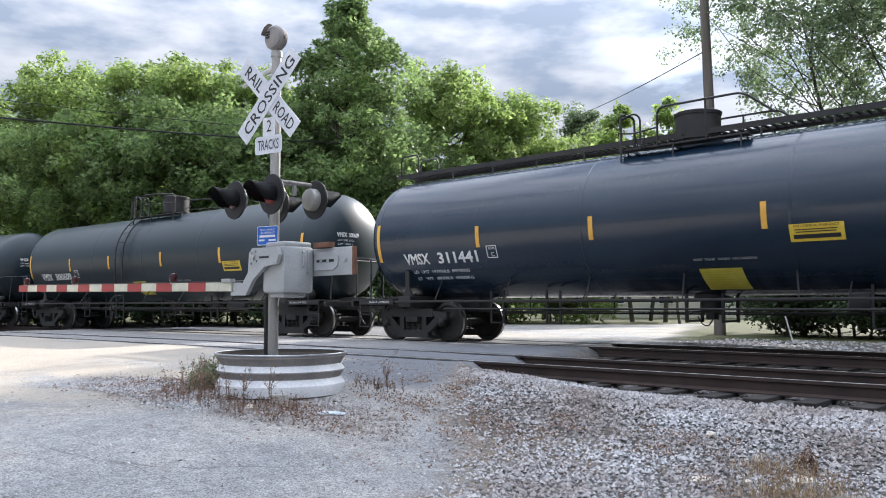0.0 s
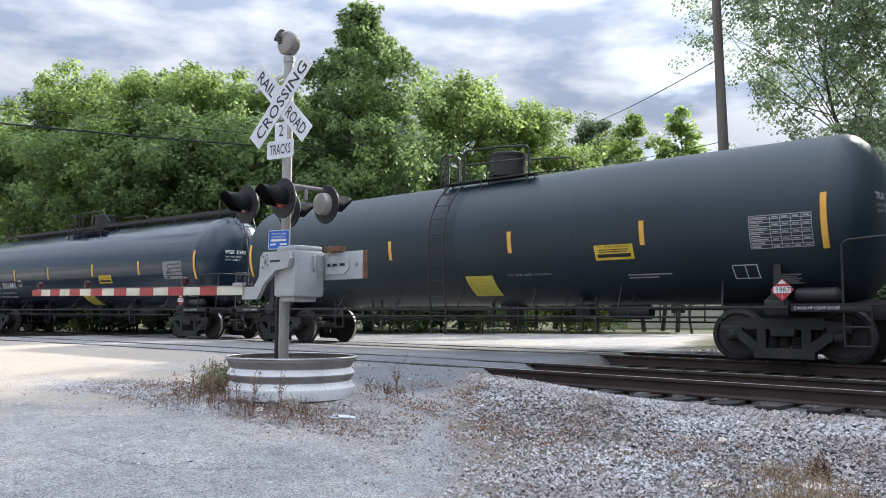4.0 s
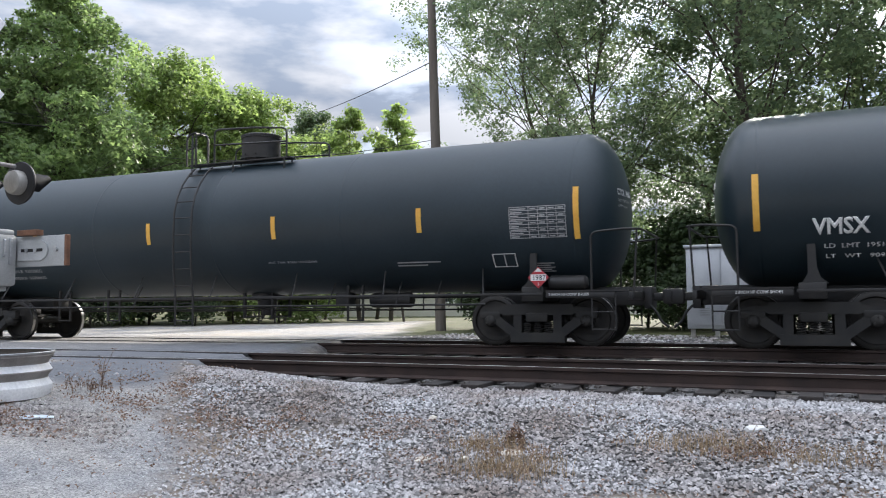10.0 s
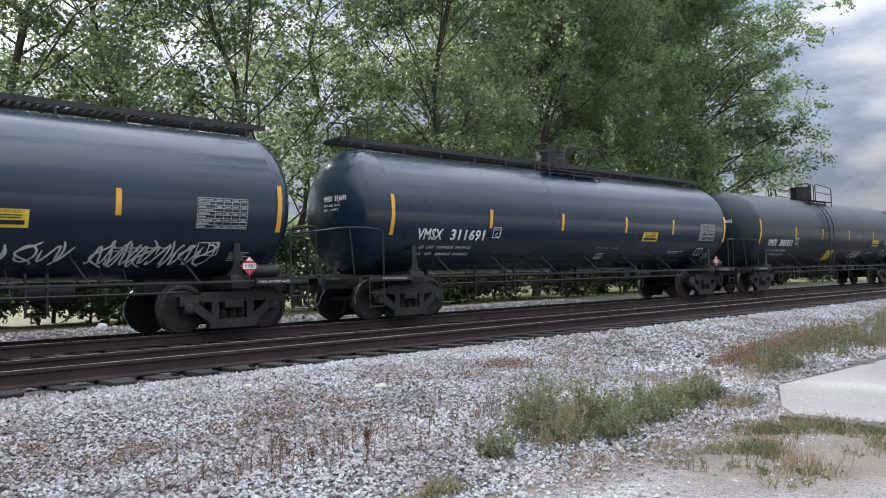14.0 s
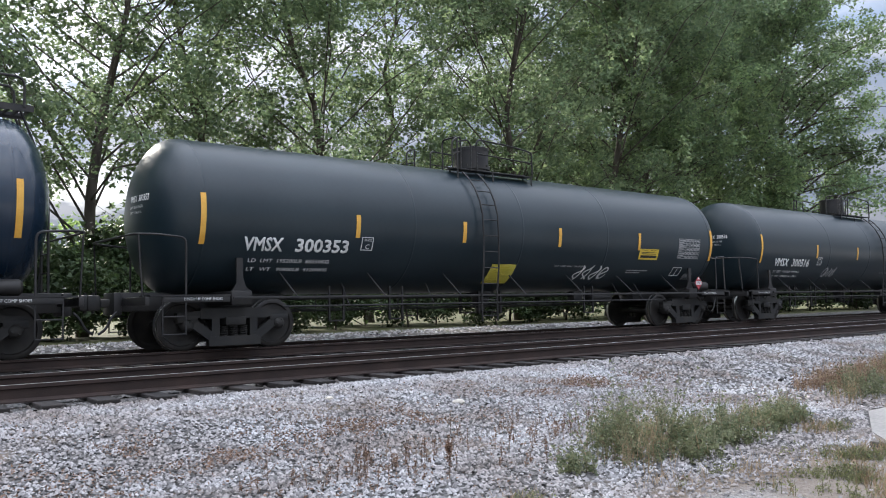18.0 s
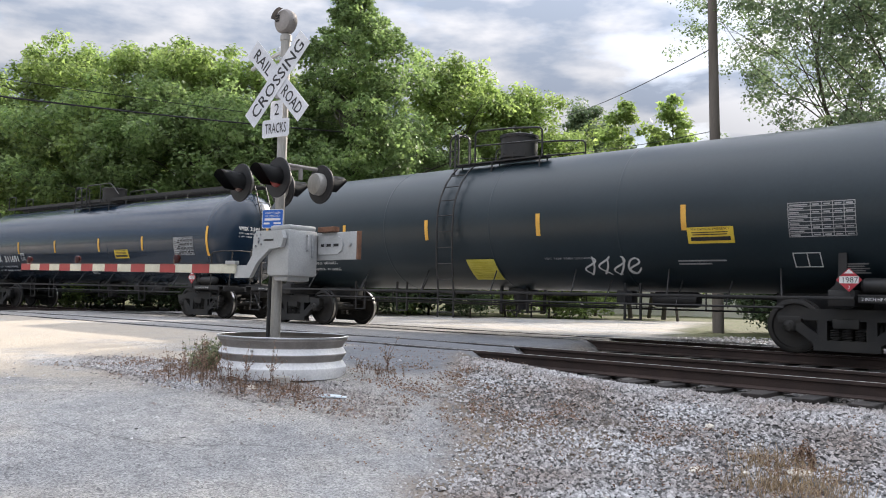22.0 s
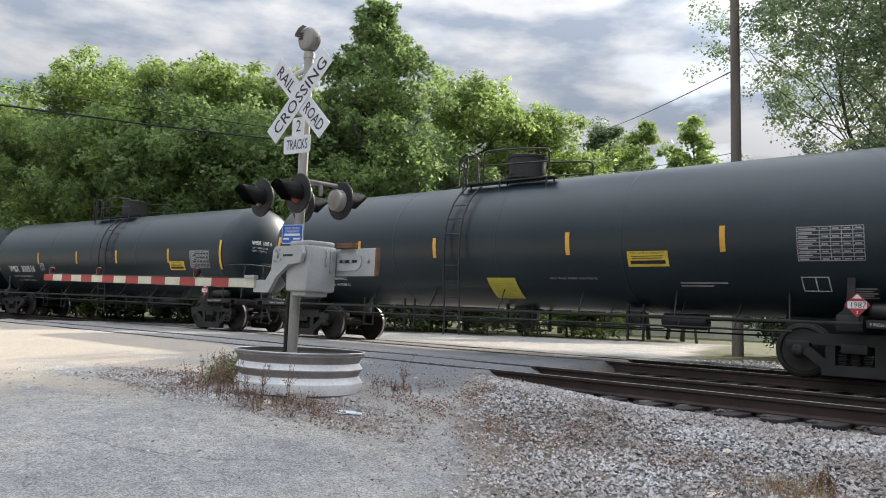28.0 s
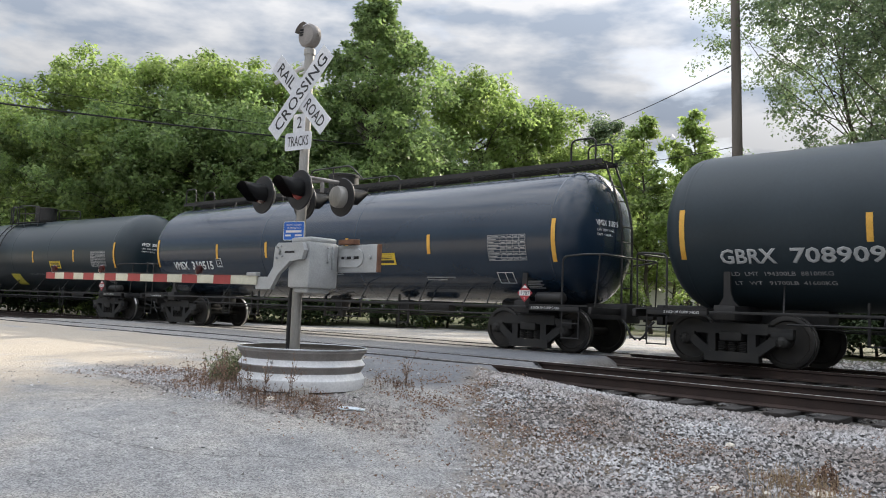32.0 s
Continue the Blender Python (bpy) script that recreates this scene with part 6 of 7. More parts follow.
# tall open trees along the far side of the tracks
OPEN_A = [(-6.0, 26.8, 75, 0.72), (-8.6, 29.8, 0, 0.78), (-1.5, 27.0, 90, 1.05), (7.0, 26.0, 200, 1.05), (16.5, 27.0, 310, 1.10), (25.5, 26.0, 50, 1.12), (33.0, 27.0, 140, 1.2), (46.5, 28.5, 250, 1.3)]
OPEN_B = [(-4.0, 32.0, 30, 0.80), (3.0, 30.5, 160, 1.1), (11.5, 29.5, 260, 1.06), (21.0, 31.0, 10, 1.1), (30.5, 30.5, 80, 1.15), (40.0, 31.0, 200, 1.25), (48.5, 31.5, 300, 1.35)]
plant(make_tree(16, 17.5, 5.8, 0.20, 0.12, 44, 12, 76, 0.108, 0.60, M_LEAF_GREY, "open", label="tall open oak with light showing through", group="trees along the far side"), OPEN_A)
plant(make_tree(17, 18.5, 5.2, 0.19, 0.18, 42, 12, 76, 0.108, 0.60, M_LEAF_GREY, "open", label="tall thin-crowned tree behind the train", group="trees along the far side"), OPEN_B)
plant(make_tree(22, 21.5, 7.6, 0.32, 0.06, 84, 11, 84, 0.14, 0.74, M_LEAF_OAK, label="broad dense oak at the wood's end", group="trees along the far side"), [(50.5, 27.0, 20, 1.0), (38.5, 28.5, 140, 0.84)])
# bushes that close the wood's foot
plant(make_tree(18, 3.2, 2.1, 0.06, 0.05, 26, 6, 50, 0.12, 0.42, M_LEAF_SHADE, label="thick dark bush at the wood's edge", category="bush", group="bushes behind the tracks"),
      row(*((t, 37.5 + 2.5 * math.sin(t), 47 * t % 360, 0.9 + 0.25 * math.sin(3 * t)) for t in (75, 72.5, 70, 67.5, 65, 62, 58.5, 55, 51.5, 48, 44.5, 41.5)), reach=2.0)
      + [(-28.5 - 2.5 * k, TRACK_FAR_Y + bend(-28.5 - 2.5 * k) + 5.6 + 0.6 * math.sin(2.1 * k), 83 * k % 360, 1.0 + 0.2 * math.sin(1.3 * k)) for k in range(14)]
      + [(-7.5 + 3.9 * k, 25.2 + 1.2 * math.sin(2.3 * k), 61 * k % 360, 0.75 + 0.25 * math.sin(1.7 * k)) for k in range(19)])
plant(make_tree(19, 3.0, 1.9, 0.05, 0.05, 22, 6, 56, 0.12, 0.42, M_LEAF_BRIGHT, label="light green bush by the road", category="bush", group="bushes behind the tracks"),
      row(*((t, 39, 31 * t % 360, s) for t, s in ((67, 1.0), (71.5, 1.1), (46, 0.9), (39, 1.0), (36, 1.1), (33.5, 0.9), (53, 0.9))), reach=2.0))
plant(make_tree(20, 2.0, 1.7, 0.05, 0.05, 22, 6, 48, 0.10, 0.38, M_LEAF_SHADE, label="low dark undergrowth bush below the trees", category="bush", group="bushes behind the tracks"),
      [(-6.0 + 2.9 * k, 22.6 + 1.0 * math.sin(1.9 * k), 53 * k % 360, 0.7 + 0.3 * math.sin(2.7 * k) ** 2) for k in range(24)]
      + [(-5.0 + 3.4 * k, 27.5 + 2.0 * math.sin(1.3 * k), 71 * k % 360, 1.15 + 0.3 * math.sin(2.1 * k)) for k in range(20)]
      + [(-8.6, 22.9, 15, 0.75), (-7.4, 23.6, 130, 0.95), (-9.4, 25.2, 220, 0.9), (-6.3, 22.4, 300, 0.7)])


def far_woods():
    """A thick belt of far wood that closes the view between the trunks."""
    rng = np.random.default_rng(91)
    centres = []
    for x in np.arange(-150, 260, 1.6):
        for _ in range(5):
            y = 66 + 0.0 * x + rng.uniform(-3, 3)
            if x < -38:
                y = 66 + (x + 38) * 0.55 + rng.uniform(-3, 3)
            centres.append((Vector((x + rng.uniform(-1, 1), max(20.0, y), rng.uniform(0.2, 7.5))), rng.uniform(0.9, 1.7), 46))
    v, f = leaves_np(rng, centres, 0.34, 0.8, 0.42, 0.6, 1.15, 1.15)
    tagged(put("far_woods", quads_mesh("far_woods", v, f, M_LEAF_DARK)), "far belt of dark green wood", "woods", kind="stuff")


far_woods()


# ---- things across the tracks ----
def build_utility_pole():
    x, y = -10.5, 22.9
    pole = thing("utility_pole", pose(x, y, -0.1), "weathered wooden utility pole beside the road", "utility pole")
    bm = bmesh.new()
    rod(bm, (0, 0, 0), (-0.14, 0, 6), 0.17, 14, 0.155)
    rod(bm, (-0.14, 0, 6), (-0.32, 0, 13.2), 0.155, 14, 0.12)
    part("shaft", bm, M_WOOD, pole)
    bm = bmesh.new()
    box(bm, -1.5, 0.9, -0.06, 0.06, 12.0, 12.12, 0.01)
    part("crossarm", bm, M_WOOD, pole)
    for px in (-1.4, 0.8):
        bm = bmesh.new()
        lathe(bm, [(0.03, 12.12), (0.05, 12.16), (0.04, 12.2), (0.055, 12.24), (0.0, 12.3)], 12)
        bmesh.ops.translate(bm, verts=bm.verts, vec=(px, 0, 0))
        part("insulator", bm, M_CONCRETE, pole)
    return x, y


def wire(name, a, b, sag, r, label):
    bm = bmesh.new()
    a, b = Vector(a), Vector(b)
    pipe(bm, [a.lerp(b, k / 24) - Vector((0, 0, 4 * sag * (k / 24) * (1 - k / 24))) for k in range(25)], r, 6)
    tagged(put(name, mesh_of(name, bm, M_CABLE, 60)), label, "cable")


UX, UY = build_utility_pole()
wire("overhead_cable", (UX - 0.20, UY, 8.55), (*polar(36, 75), 17.8), 0.4, 0.018, "thin black overhead cable slung from the pole")
wire("overhead_cable", (*polar(90, 30), 6.82), (*polar(50.5, 39), 8.69), 0.2, 0.036, "black overhead cable sagging before the trees")
wire("overhead_cable", (*polar(90, 30.5), 7.7), (*polar(50.5, 39.5), 9.2), 0.2, 0.014, "thin overhead cable before the trees")
wire("overhead_cable", (*polar(46, 38), 7.6), (UX - 0.14, UY, 6.0), 0.5, 0.011, "thin overhead cable behind the signal mast")

# signal equipment cabinet on legs, and a low concrete box
M_CABINET = surface("silver_cabinet_paint", (0.50, 0.52, 0.54), (0.62, 0.64, 0.66), 0.45, 0.35, 2, 40, 0.03)


def build_cabinet(x, y, w, d, h, legs):
    cab = thing("equipment_cabinet", pose(x, y, ground_z(x, y), 0, 0, 4), "silver equipment cabinet with louvred doors on concrete legs", "cabinet")
    bm = bmesh.new()
    box(bm, -w / 2, w / 2, -d / 2, d / 2, legs, legs + h, 0.015)
    part("cabinet_body", bm, M_CABINET, cab)
    bm = bmesh.new()
    box(bm, -w / 2 - 0.05, w / 2 + 0.05, -d / 2 - 0.07, d / 2 + 0.05, legs + h, legs + h + 0.07, 0.015)
    part("cabinet_roof", bm, M_CABINET, cab)
    for s in (-1, 1):
        bm = bmesh.new()
        lo, hi = sorted((s * 0.012, s * (w / 2 - 0.04)))
        box(bm, lo, hi, -d / 2 - 0.025, -d / 2 - 0.001, legs + 0.08, legs + h - 0.06, 0.008)
        door = put("cabinet_door", mesh_of("cabinet_door", bm, M_CABINET, 40), cab)
        for k in range(4):
            bm = bmesh.new()
            c = (lo + hi) / 2
            box(bm, c - 0.11, c + 0.11, -d / 2 - 0.04, -d / 2 - 0.026, legs + 0.30 + 0.05 * k, legs + 0.325 + 0.05 * k)
            put("louvre", mesh_of("louvre", bm, M_GREYSTEEL), door)
        bm = bmesh.new()
        box(bm, s * 0.06 - 0.012, s * 0.06 + 0.012, -d / 2 - 0.06, -d / 2 - 0.026, legs + 0.75, legs + 0.92)
        put("door_handle", mesh_of("door_handle", bm, M_GREYSTEEL), door)
    for px in (-w / 2 + 0.12, -0.1, 0.3, w / 2 - 0.12):
        bm = bmesh.new()
        box(bm, px - 0.05, px + 0.05, -d / 2 + 0.05, -d / 2 + 0.17, 0, legs, 0.01)
        part("leg", bm, M_CONCRETE, cab)


build_cabinet(-1.85, 19.6, 1.5, 0.7, 1.85, 0.22)
bm = bmesh.new()
box(bm, -0.95, 0.95, -0.35, 0.35, 0, 0.36, 0.03)
low = thing("concrete_box", pose(0.95, 18.9, ground_z(0.95, 18.9), 0, 0, -2), "low grey concrete cable box with a metal lid", "cable box")
part("box_body", bm, M_CONCRETE, low)
bm = bmesh.new()
box(bm, -0.97, 0.97, -0.37, 0.37, 0.362, 0.40, 0.01)
part("box_lid", bm, M_GREYSTEEL, low)

bm = bmesh.new()
rod(bm, (0, 0, 0), (-0.16, 0, 0.62), 0.018, 8)
tagged(put("marker_stake", mesh_of("marker_stake", bm, M_WHITE), None, pose(-7.2, 19.6, ground_z(-7.2, 19.6))), "leaning white marker stake in the ballast", "marker stake")


# pale buildings behind the trees
def build_building(x, y, turn, w, d, h, label):
    b = thing("building", pose(x, y, -0.1, 0, 0, turn), label, "building")
    m_wall = surface("cream_siding", (0.52, 0.50, 0.42), (0.62, 0.60, 0.52), 0.8, 0, 0.8, 30, 0.1)
    bm = bmesh.new()
    box(bm, -w / 2, w / 2, 0, d, 0, h)
    part("wall", bm, m_wall, b)
    k = 0
    while k * 0.3 < h - 0.1:
        bm = bmesh.new()
        box(bm, -w / 2 - 0.01, w / 2 + 0.01, -0.025, -0.001, k * 0.3, k * 0.3 + 0.285)
        part("siding_board", bm, m_wall, b)
        k += 1
    bm = bmesh.new()
    extrude_xz(bm, [(-w / 2 - 0.4, h), (w / 2 + 0.4, h), (w / 2 + 0.4, h + 0.15), (0, h + 1.3), (-w / 2 - 0.4, h + 0.15)], -0.5, d + 0.5)
    bmesh.ops.recalc_face_normals(bm, faces=bm.faces)
    part("roof", bm, surface("grey_roof", (0.16, 0.16, 0.16), (0.24, 0.23, 0.22), 0.85, 0, 2, 40, 0.2), b)
    for px in (-w * 0.32, -w * 0.08, w * 0.2, w * 0.38):
        bm = bmesh.new()
        box(bm, px - 0.55, px + 0.55, -0.05, -0.026, 1.0, 2.2)
        win = put("window", mesh_of("window_frame", bm, M_WHITE), b)
        bm = bmesh.new()
        box(bm, px - 0.47, px + 0.47, -0.056, -0.051, 1.08, 2.12)
        put("pane", mesh_of("pane", bm, surface("dark_window_glass", (0.02, 0.025, 0.03), (0.03, 0.035, 0.04), 0.08, 0, 2, 20, 0)), win)


build_building(*polar(27.0, 58), 22, 14, 8, 3.4, "pale cream building with siding behind young trees")
build_building(*polar(8, 62), 5, 16, 9, 3.2, "pale cream building glimpsed through the wood")


# parked cars
def build_car(x, y, turn, paint, label):
    car = thing("parked_car", pose(x, y, -0.05, 0, 0, turn), label, "car", "parked cars")
    bm = bmesh.new()
    extrude_xz(bm, [(-2.2, 0.35), (2.2, 0.35), (2.25, 0.6), (2.15, 0.86), (1.2, 0.95), (-1.5, 1.0), (-2.2, 0.95), (-2.28, 0.6)], -0.86, 0.86)
    bmesh.ops.recalc_face_normals(bm, faces=bm.faces)
    bmesh.ops.bevel(bm, geom=bm.edges[:], offset=0.05, segments=2, affect="EDGES", profile=0.5)
    part("body", bm, paint, car)
    bm = bmesh.new()
    extrude_xz(bm, [(-1.55, 0.98), (1.1, 0.94), (0.55, 1.42), (-1.05, 1.45)], -0.74, 0.74)
    bmesh.ops.recalc_face_normals(bm, faces=bm.faces)
    part("cabin_glass", bm, surface("car_glass", (0.015, 0.017, 0.02), (0.02, 0.022, 0.025), 0.06, 0, 2, 20, 0), car)
    bm = bmesh.new()
    box(bm, -1.1, 0.6, -0.72, 0.72, 1.43, 1.49, 0.02)
    part("roof", bm, paint, car)
    for px in (-1.35, 1.38):
        for s in (-1, 1):
            bm = bmesh.new()
            lathe(bm, [(0.19, s * 0.74), (0.30, s * 0.72), (0.33, s * 0.76), (0.33, s * 0.86), (0.30, s * 0.89), (0.19, s * 0.88)], 24, "Y")
            bmesh.ops.recalc_face_normals(bm, faces=bm.faces)
            wheel = put("wheel", mesh_of("wheel", bm, M_RUBBER, 40), car, pose(px, 0, 0.33))
            bm = bmesh.new()
            lathe(bm, [(0.0, s * 0.87), (0.10, s * 0.88), (0.185, s * 0.86)], 20, "Y", cap=False)
            put("rim", mesh_of("rim", bm, M_GREYSTEEL, 40), wheel)
    for s in (-1, 1):
        bm = bmesh.new()
        box(bm, 2.12, 2.24, s * 0.62 - 0.17, s * 0.62 + 0.17, 0.64, 0.78, 0.02)
        part("headlight", bm, M_ALU, car)


M_CARWHITE = surface("white_car_paint", (0.62, 0.63, 0.64), (0.68, 0.69, 0.70), 0.25, 0, 1, 30, 0, 0.03, coat=0.4)
build_car(*polar(27.6, 66), 20, M_CARWHITE, "white parked car beyond the crossing road")
build_car(*polar(30.6, 70), 15, surface("silver_car_paint", (0.42, 0.43, 0.45), (0.48, 0.49, 0.50), 0.25, 0.5, 1, 30, 0, 0.03, coat=0.4), "silver parked car beyond the crossing road")

# concrete slab beside the ballast
bm = bmesh.new()
top = [(9.13, 3.97), (34, 3.2), (34, -8), (6.6, -8), (7.05, 0.4), (7.28, 1.69), (7.38, 3.08), (7.75, 3.35)]
lo = [bm.verts.new((x, y, -0.62)) for x, y in top]
hi = [bm.verts.new((x, y, -0.494)) for x, y in top]
bm.faces.new(hi[::-1])
for k in range(len(top)):
    k2 = (k + 1) % len(top)
    bm.faces.new((lo[k], lo[k2], hi[k2], hi[k]))
bmesh.ops.recalc_face_normals(bm, faces=bm.faces)
tagged(put("concrete_slab", mesh_of("concrete_slab", bm, surface("pale_slab_concrete", (0.25, 0.235, 0.215), (0.35, 0.33, 0.305), 0.9, 0, 0.7, 30, 0.25, 0.2))), "pale worn concrete slab edged with weeds", "slab", kind="structure")
bm = bmesh.new()
box(bm, -0.53, 0.53, -0.05, 0.05, 0, 0.05, 0.008)
tagged(put("plank", mesh_of("plank", bm, M_WOOD), None, pose(6.98, 2.52, ground_z(6.98, 2.5), 0, 0, 84)), "grey weathered plank lying in the weeds", "plank")


# ---- ballast stones, litter and weeds ----
def strewn(name, mat, pts, sizes, seed, label, category, squash=0.65):
    """Angular stones, five corners each, at the given places, joined in one object."""
    rng = np.random.default_rng(seed)
    pts, sizes = np.array(pts), np.array(sizes)
    n = len(pts)
    base = np.array([(1, 0, -0.4), (-1, 0, -0.4), (0, 1, -0.4), (0, -1, -0.4), (0, 0, 1)], float)
    v = base[None] * rng.uniform(0.6, 1.25, (n, 5, 1)) + rng.normal(0, 0.16, (n, 5, 3))
    v *= (sizes[:, None, None] * np.stack([rng.uniform(0.75, 1.35, n), rng.uniform(0.7, 1.1, n), np.full(n, squash)], 1)[:, None, :])
    a, t = rng.uniform(0, math.tau, n), rng.normal(0, 0.35, n)
    x, y, z = v[..., 0], v[..., 1], v[..., 2]
    y, z = y * np.cos(t)[:, None] - z * np.sin(t)[:, None], y * np.sin(t)[:, None] + z * np.cos(t)[:, None]
    x, y = x * np.cos(a)[:, None] - y * np.sin(a)[:, None], x * np.sin(a)[:, None] + y * np.cos(a)[:, None]
    v = np.stack([x, y, z], -1) + pts[:, None, :]
    f = np.array([(0, 2, 4), (2, 1, 4), (1, 3, 4), (3, 0, 4)])
    f = (f[None] + 5 * np.arange(n)[:, None, None]).reshape(-1, 3)
    return tagged(put(name, quads_mesh(name, v.reshape(-1, 3), f, mat)), label, category, kind="stuff")


def scatter(seed, count, x0, x1, y0, y1, keep):
    rng = random.Random(seed)
    out = []
    while len(out) < count:
        x, y = rng.uniform(x0, x1), rng.uniform(y0, y1)
        k = keep(x, y)
        if k and rng.random() < k:
            out.append((x, y))
    return out


def bare(x, y):
    return 1 - zones(x, y)[0]


def on_ground(pts, lift=0.0):
    return [(x, y, ground_z(x, y) + lift) for x, y in pts]


def on_slab(x, y):
    return y < 4.0 and x > (7.25 if y < 3.1 else 7.25 + 2.0 * (y - 3.1))


def patches(spots):
    def keep(x, y):
        return max(max(0.0, 1 - math.hypot((x - cx) / rx, (y - cy) / ry)) for cx, cy, rx, ry in spots)
    return keep


near = scatter(31, 84000, -10.8, 9.5, 3.0, 8.85, lambda x, y: 0 if on_slab(x, y) else bare(x, y) ** 1.5 * (1.0 if y > 4.5 or x < 2 else 0.75))
rs = random.Random(3)
strewn("ballast", M_STONE, on_ground(near, 0.008), [0.0125 + 0.014 * rs.random() ** 1.5 + (0.006 if y > 7.6 else 0) for x, y in near], 41, "loose angular grey ballast stones", "ballast")
mid = scatter(32, 30000, 9.5, 34, 4.0, 8.95, lambda x, y: bare(x, y))
strewn("ballast", M_STONE, on_ground(mid, 0.010), [0.020 + 0.018 * rs.random() for _ in mid], 42, "loose angular grey ballast stones", "ballast")
M_STONE_DARK = surface("dark_brown_ballast", (0.035, 0.030, 0.027), (0.085, 0.073, 0.064), 0.95, 0, 6, 60, 0.3, per_island=0.4)
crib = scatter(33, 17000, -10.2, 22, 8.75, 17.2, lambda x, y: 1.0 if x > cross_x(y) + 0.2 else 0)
strewn("track_ballast", M_STONE_DARK, [(x, y, -0.235) for x, y in crib], [0.026 + 0.02 * rs.random() for _ in crib], 43, "dark brown ballast between the ties", "ballast")
CRUMBLE = ((-9.6, 4.75, 2.2, 0.75), (-8.2, 4.3, 1.8, 0.5), (-5.4, 5.0, 1.6, 0.6), (-3.4, 4.6, 1.2, 0.8), (-1.2, 5.0, 1.6, 0.7), (4.0, 3.2, 2.5, 0.8), (7.0, 2.9, 1.2, 1.0))
grit = scatter(34, 13000, -12.0, 9.0, 1.8, 7.6, lambda x, y: min(1.0, zones(x, y)[0] * 0.05 + 3 * zones(x, y)[0] * (1 - zones(x, y)[0]) + 0.9 * patches(CRUMBLE)(x, y)) * (0 if on_slab(x, y) else 1))
strewn("loose_grit", M_STONE, on_ground(grit, 0.004), [0.007 + 0.014 * rs.random() ** 2 for _ in grit], 44, "scattered grit and small stones on asphalt", "grit")
loose = scatter(36, 6500, -11.2, -4.8, 3.9, 6.0, lambda x, y: patches(((-9.3, 4.75, 1.8, 0.6), (-7.7, 4.5, 1.7, 0.5), (-6.3, 5.0, 1.1, 0.6)))(x, y) ** 0.7 * (0 if math.hypot(x + 7.56, y - 5.365) < 0.72 else 1))
strewn("loose_gravel", M_STONE, on_ground(loose, 0.012), [0.009 + 0.016 * rs.random() ** 1.6 for _ in loose], 46, "loose gravel and crumbled asphalt round the planter", "gravel")
beyond = scatter(35, 6000, -9, 26, 16.9, 20.5, lambda x, y: bare(x, y))
strewn("far_ballast", M_STONE, on_ground(beyond, 0.012), [0.03 + 0.03 * rs.random() for _ in beyond], 45, "grey ballast beyond the far track", "ballast")


# fallen leaves and dead stems
M_LITTER = leaf_material("dead_leaf", (0.13, 0.075, 0.05), (0.31, 0.20, 0.14), 0.15)
RUST_SPOTS = ((-8.0, 4.62, 1.8, 0.5), (-7.0, 4.5, 1.2, 0.4), (-5.6, 5.9, 1.5, 0.7), (-4.5, 6.5, 1.4, 0.6), (-7.2, 4.75, 1.9, 0.5), (-3.4, 6.7, 1.2, 0.5), (-2.3, 6.0, 0.9, 0.6), (-0.5, 6.7, 1.3, 0.4), (-8.9, 4.8, 1.3, 0.6), (2.5, 6.4, 1.6, 0.7), (4.6, 6.6, 1.6, 0.6), (8.2, 7.2, 2.0, 0.5), (1.0, 5.6, 1.0, 0.5), (-6.3, 6.9, 0.9, 0.6))
lit = scatter(51, 21000, -10.5, 11, 3.8, 8.2, lambda x, y: (patches(RUST_SPOTS)(x, y) + 0.05) * smooth(-0.25, 0.35, wob(x, y, 1.6, 41) + 0.6 * wob(x, y, 4.5, 43)))
rng_l = np.random.default_rng(61)
P = np.array(on_ground(lit, 0.035)) + np.stack([np.zeros(len(lit)), np.zeros(len(lit)), rng_l.random(len(lit)) * 0.03], 1)
v, f = leaves_np(rng_l, [(p, 0.01, 1) for p in P], 0.013, 0.4)
tagged(put("leaf_litter", quads_mesh("leaf_litter", v, f, M_LITTER)), "reddish-brown dead leaves and weed litter", "leaf litter", kind="stuff")


def stems(pts, heights, seed, leafy, leaf, spread=0.25, thick=0.0035, forks=2):
    """Upright stems as narrow three-sided blades with small leaves; gives arrays for the stems and the leaves."""
    rng = np.random.default_rng(seed)
    vs, fs, lv = [], [], []
    count = 0
    for (x, y, z), h in zip(pts, heights):
        base = np.array((x, y, z - 0.02))
        lean = rng.normal(0, spread, 2) * h
        tip = base + (lean[0], lean[1], h)
        mid = base + (lean[0] * 0.3, lean[1] * 0.3, h * 0.55)
        lines = [(base, mid, 1.0), (mid, tip, 0.7)]
        for _ in range(forks):
            s = base + (mid - base) * rng.uniform(0.5, 1.0)
            lines.append((s, s + (rng.normal(0, 0.16) * h, rng.normal(0, 0.16) * h, h * rng.uniform(0.15, 0.38)), 0.55))
        for a, b, w in lines:
            t = thick * w
            for o in ((t, 0), (-0.5 * t, 0.87 * t), (-0.5 * t, -0.87 * t)):
                vs.append(a + (o[0], o[1], 0))
            for o in ((t, 0), (-0.5 * t, 0.87 * t), (-0.5 * t, -0.87 * t)):
                vs.append(b + (o[0] * 0.6, o[1] * 0.6, 0))
            for k in range(3):
                k2 = (k + 1) % 3
                fs.append((count + k, count + k2, count + 3 + k2, count + 3 + k))
            count += 6
            for _ in range(leafy):
                lv.append((Vector(a + (b - a) * rng.random()), leaf * 1.2, 1))
    return np.array(vs), np.array(fs), lv


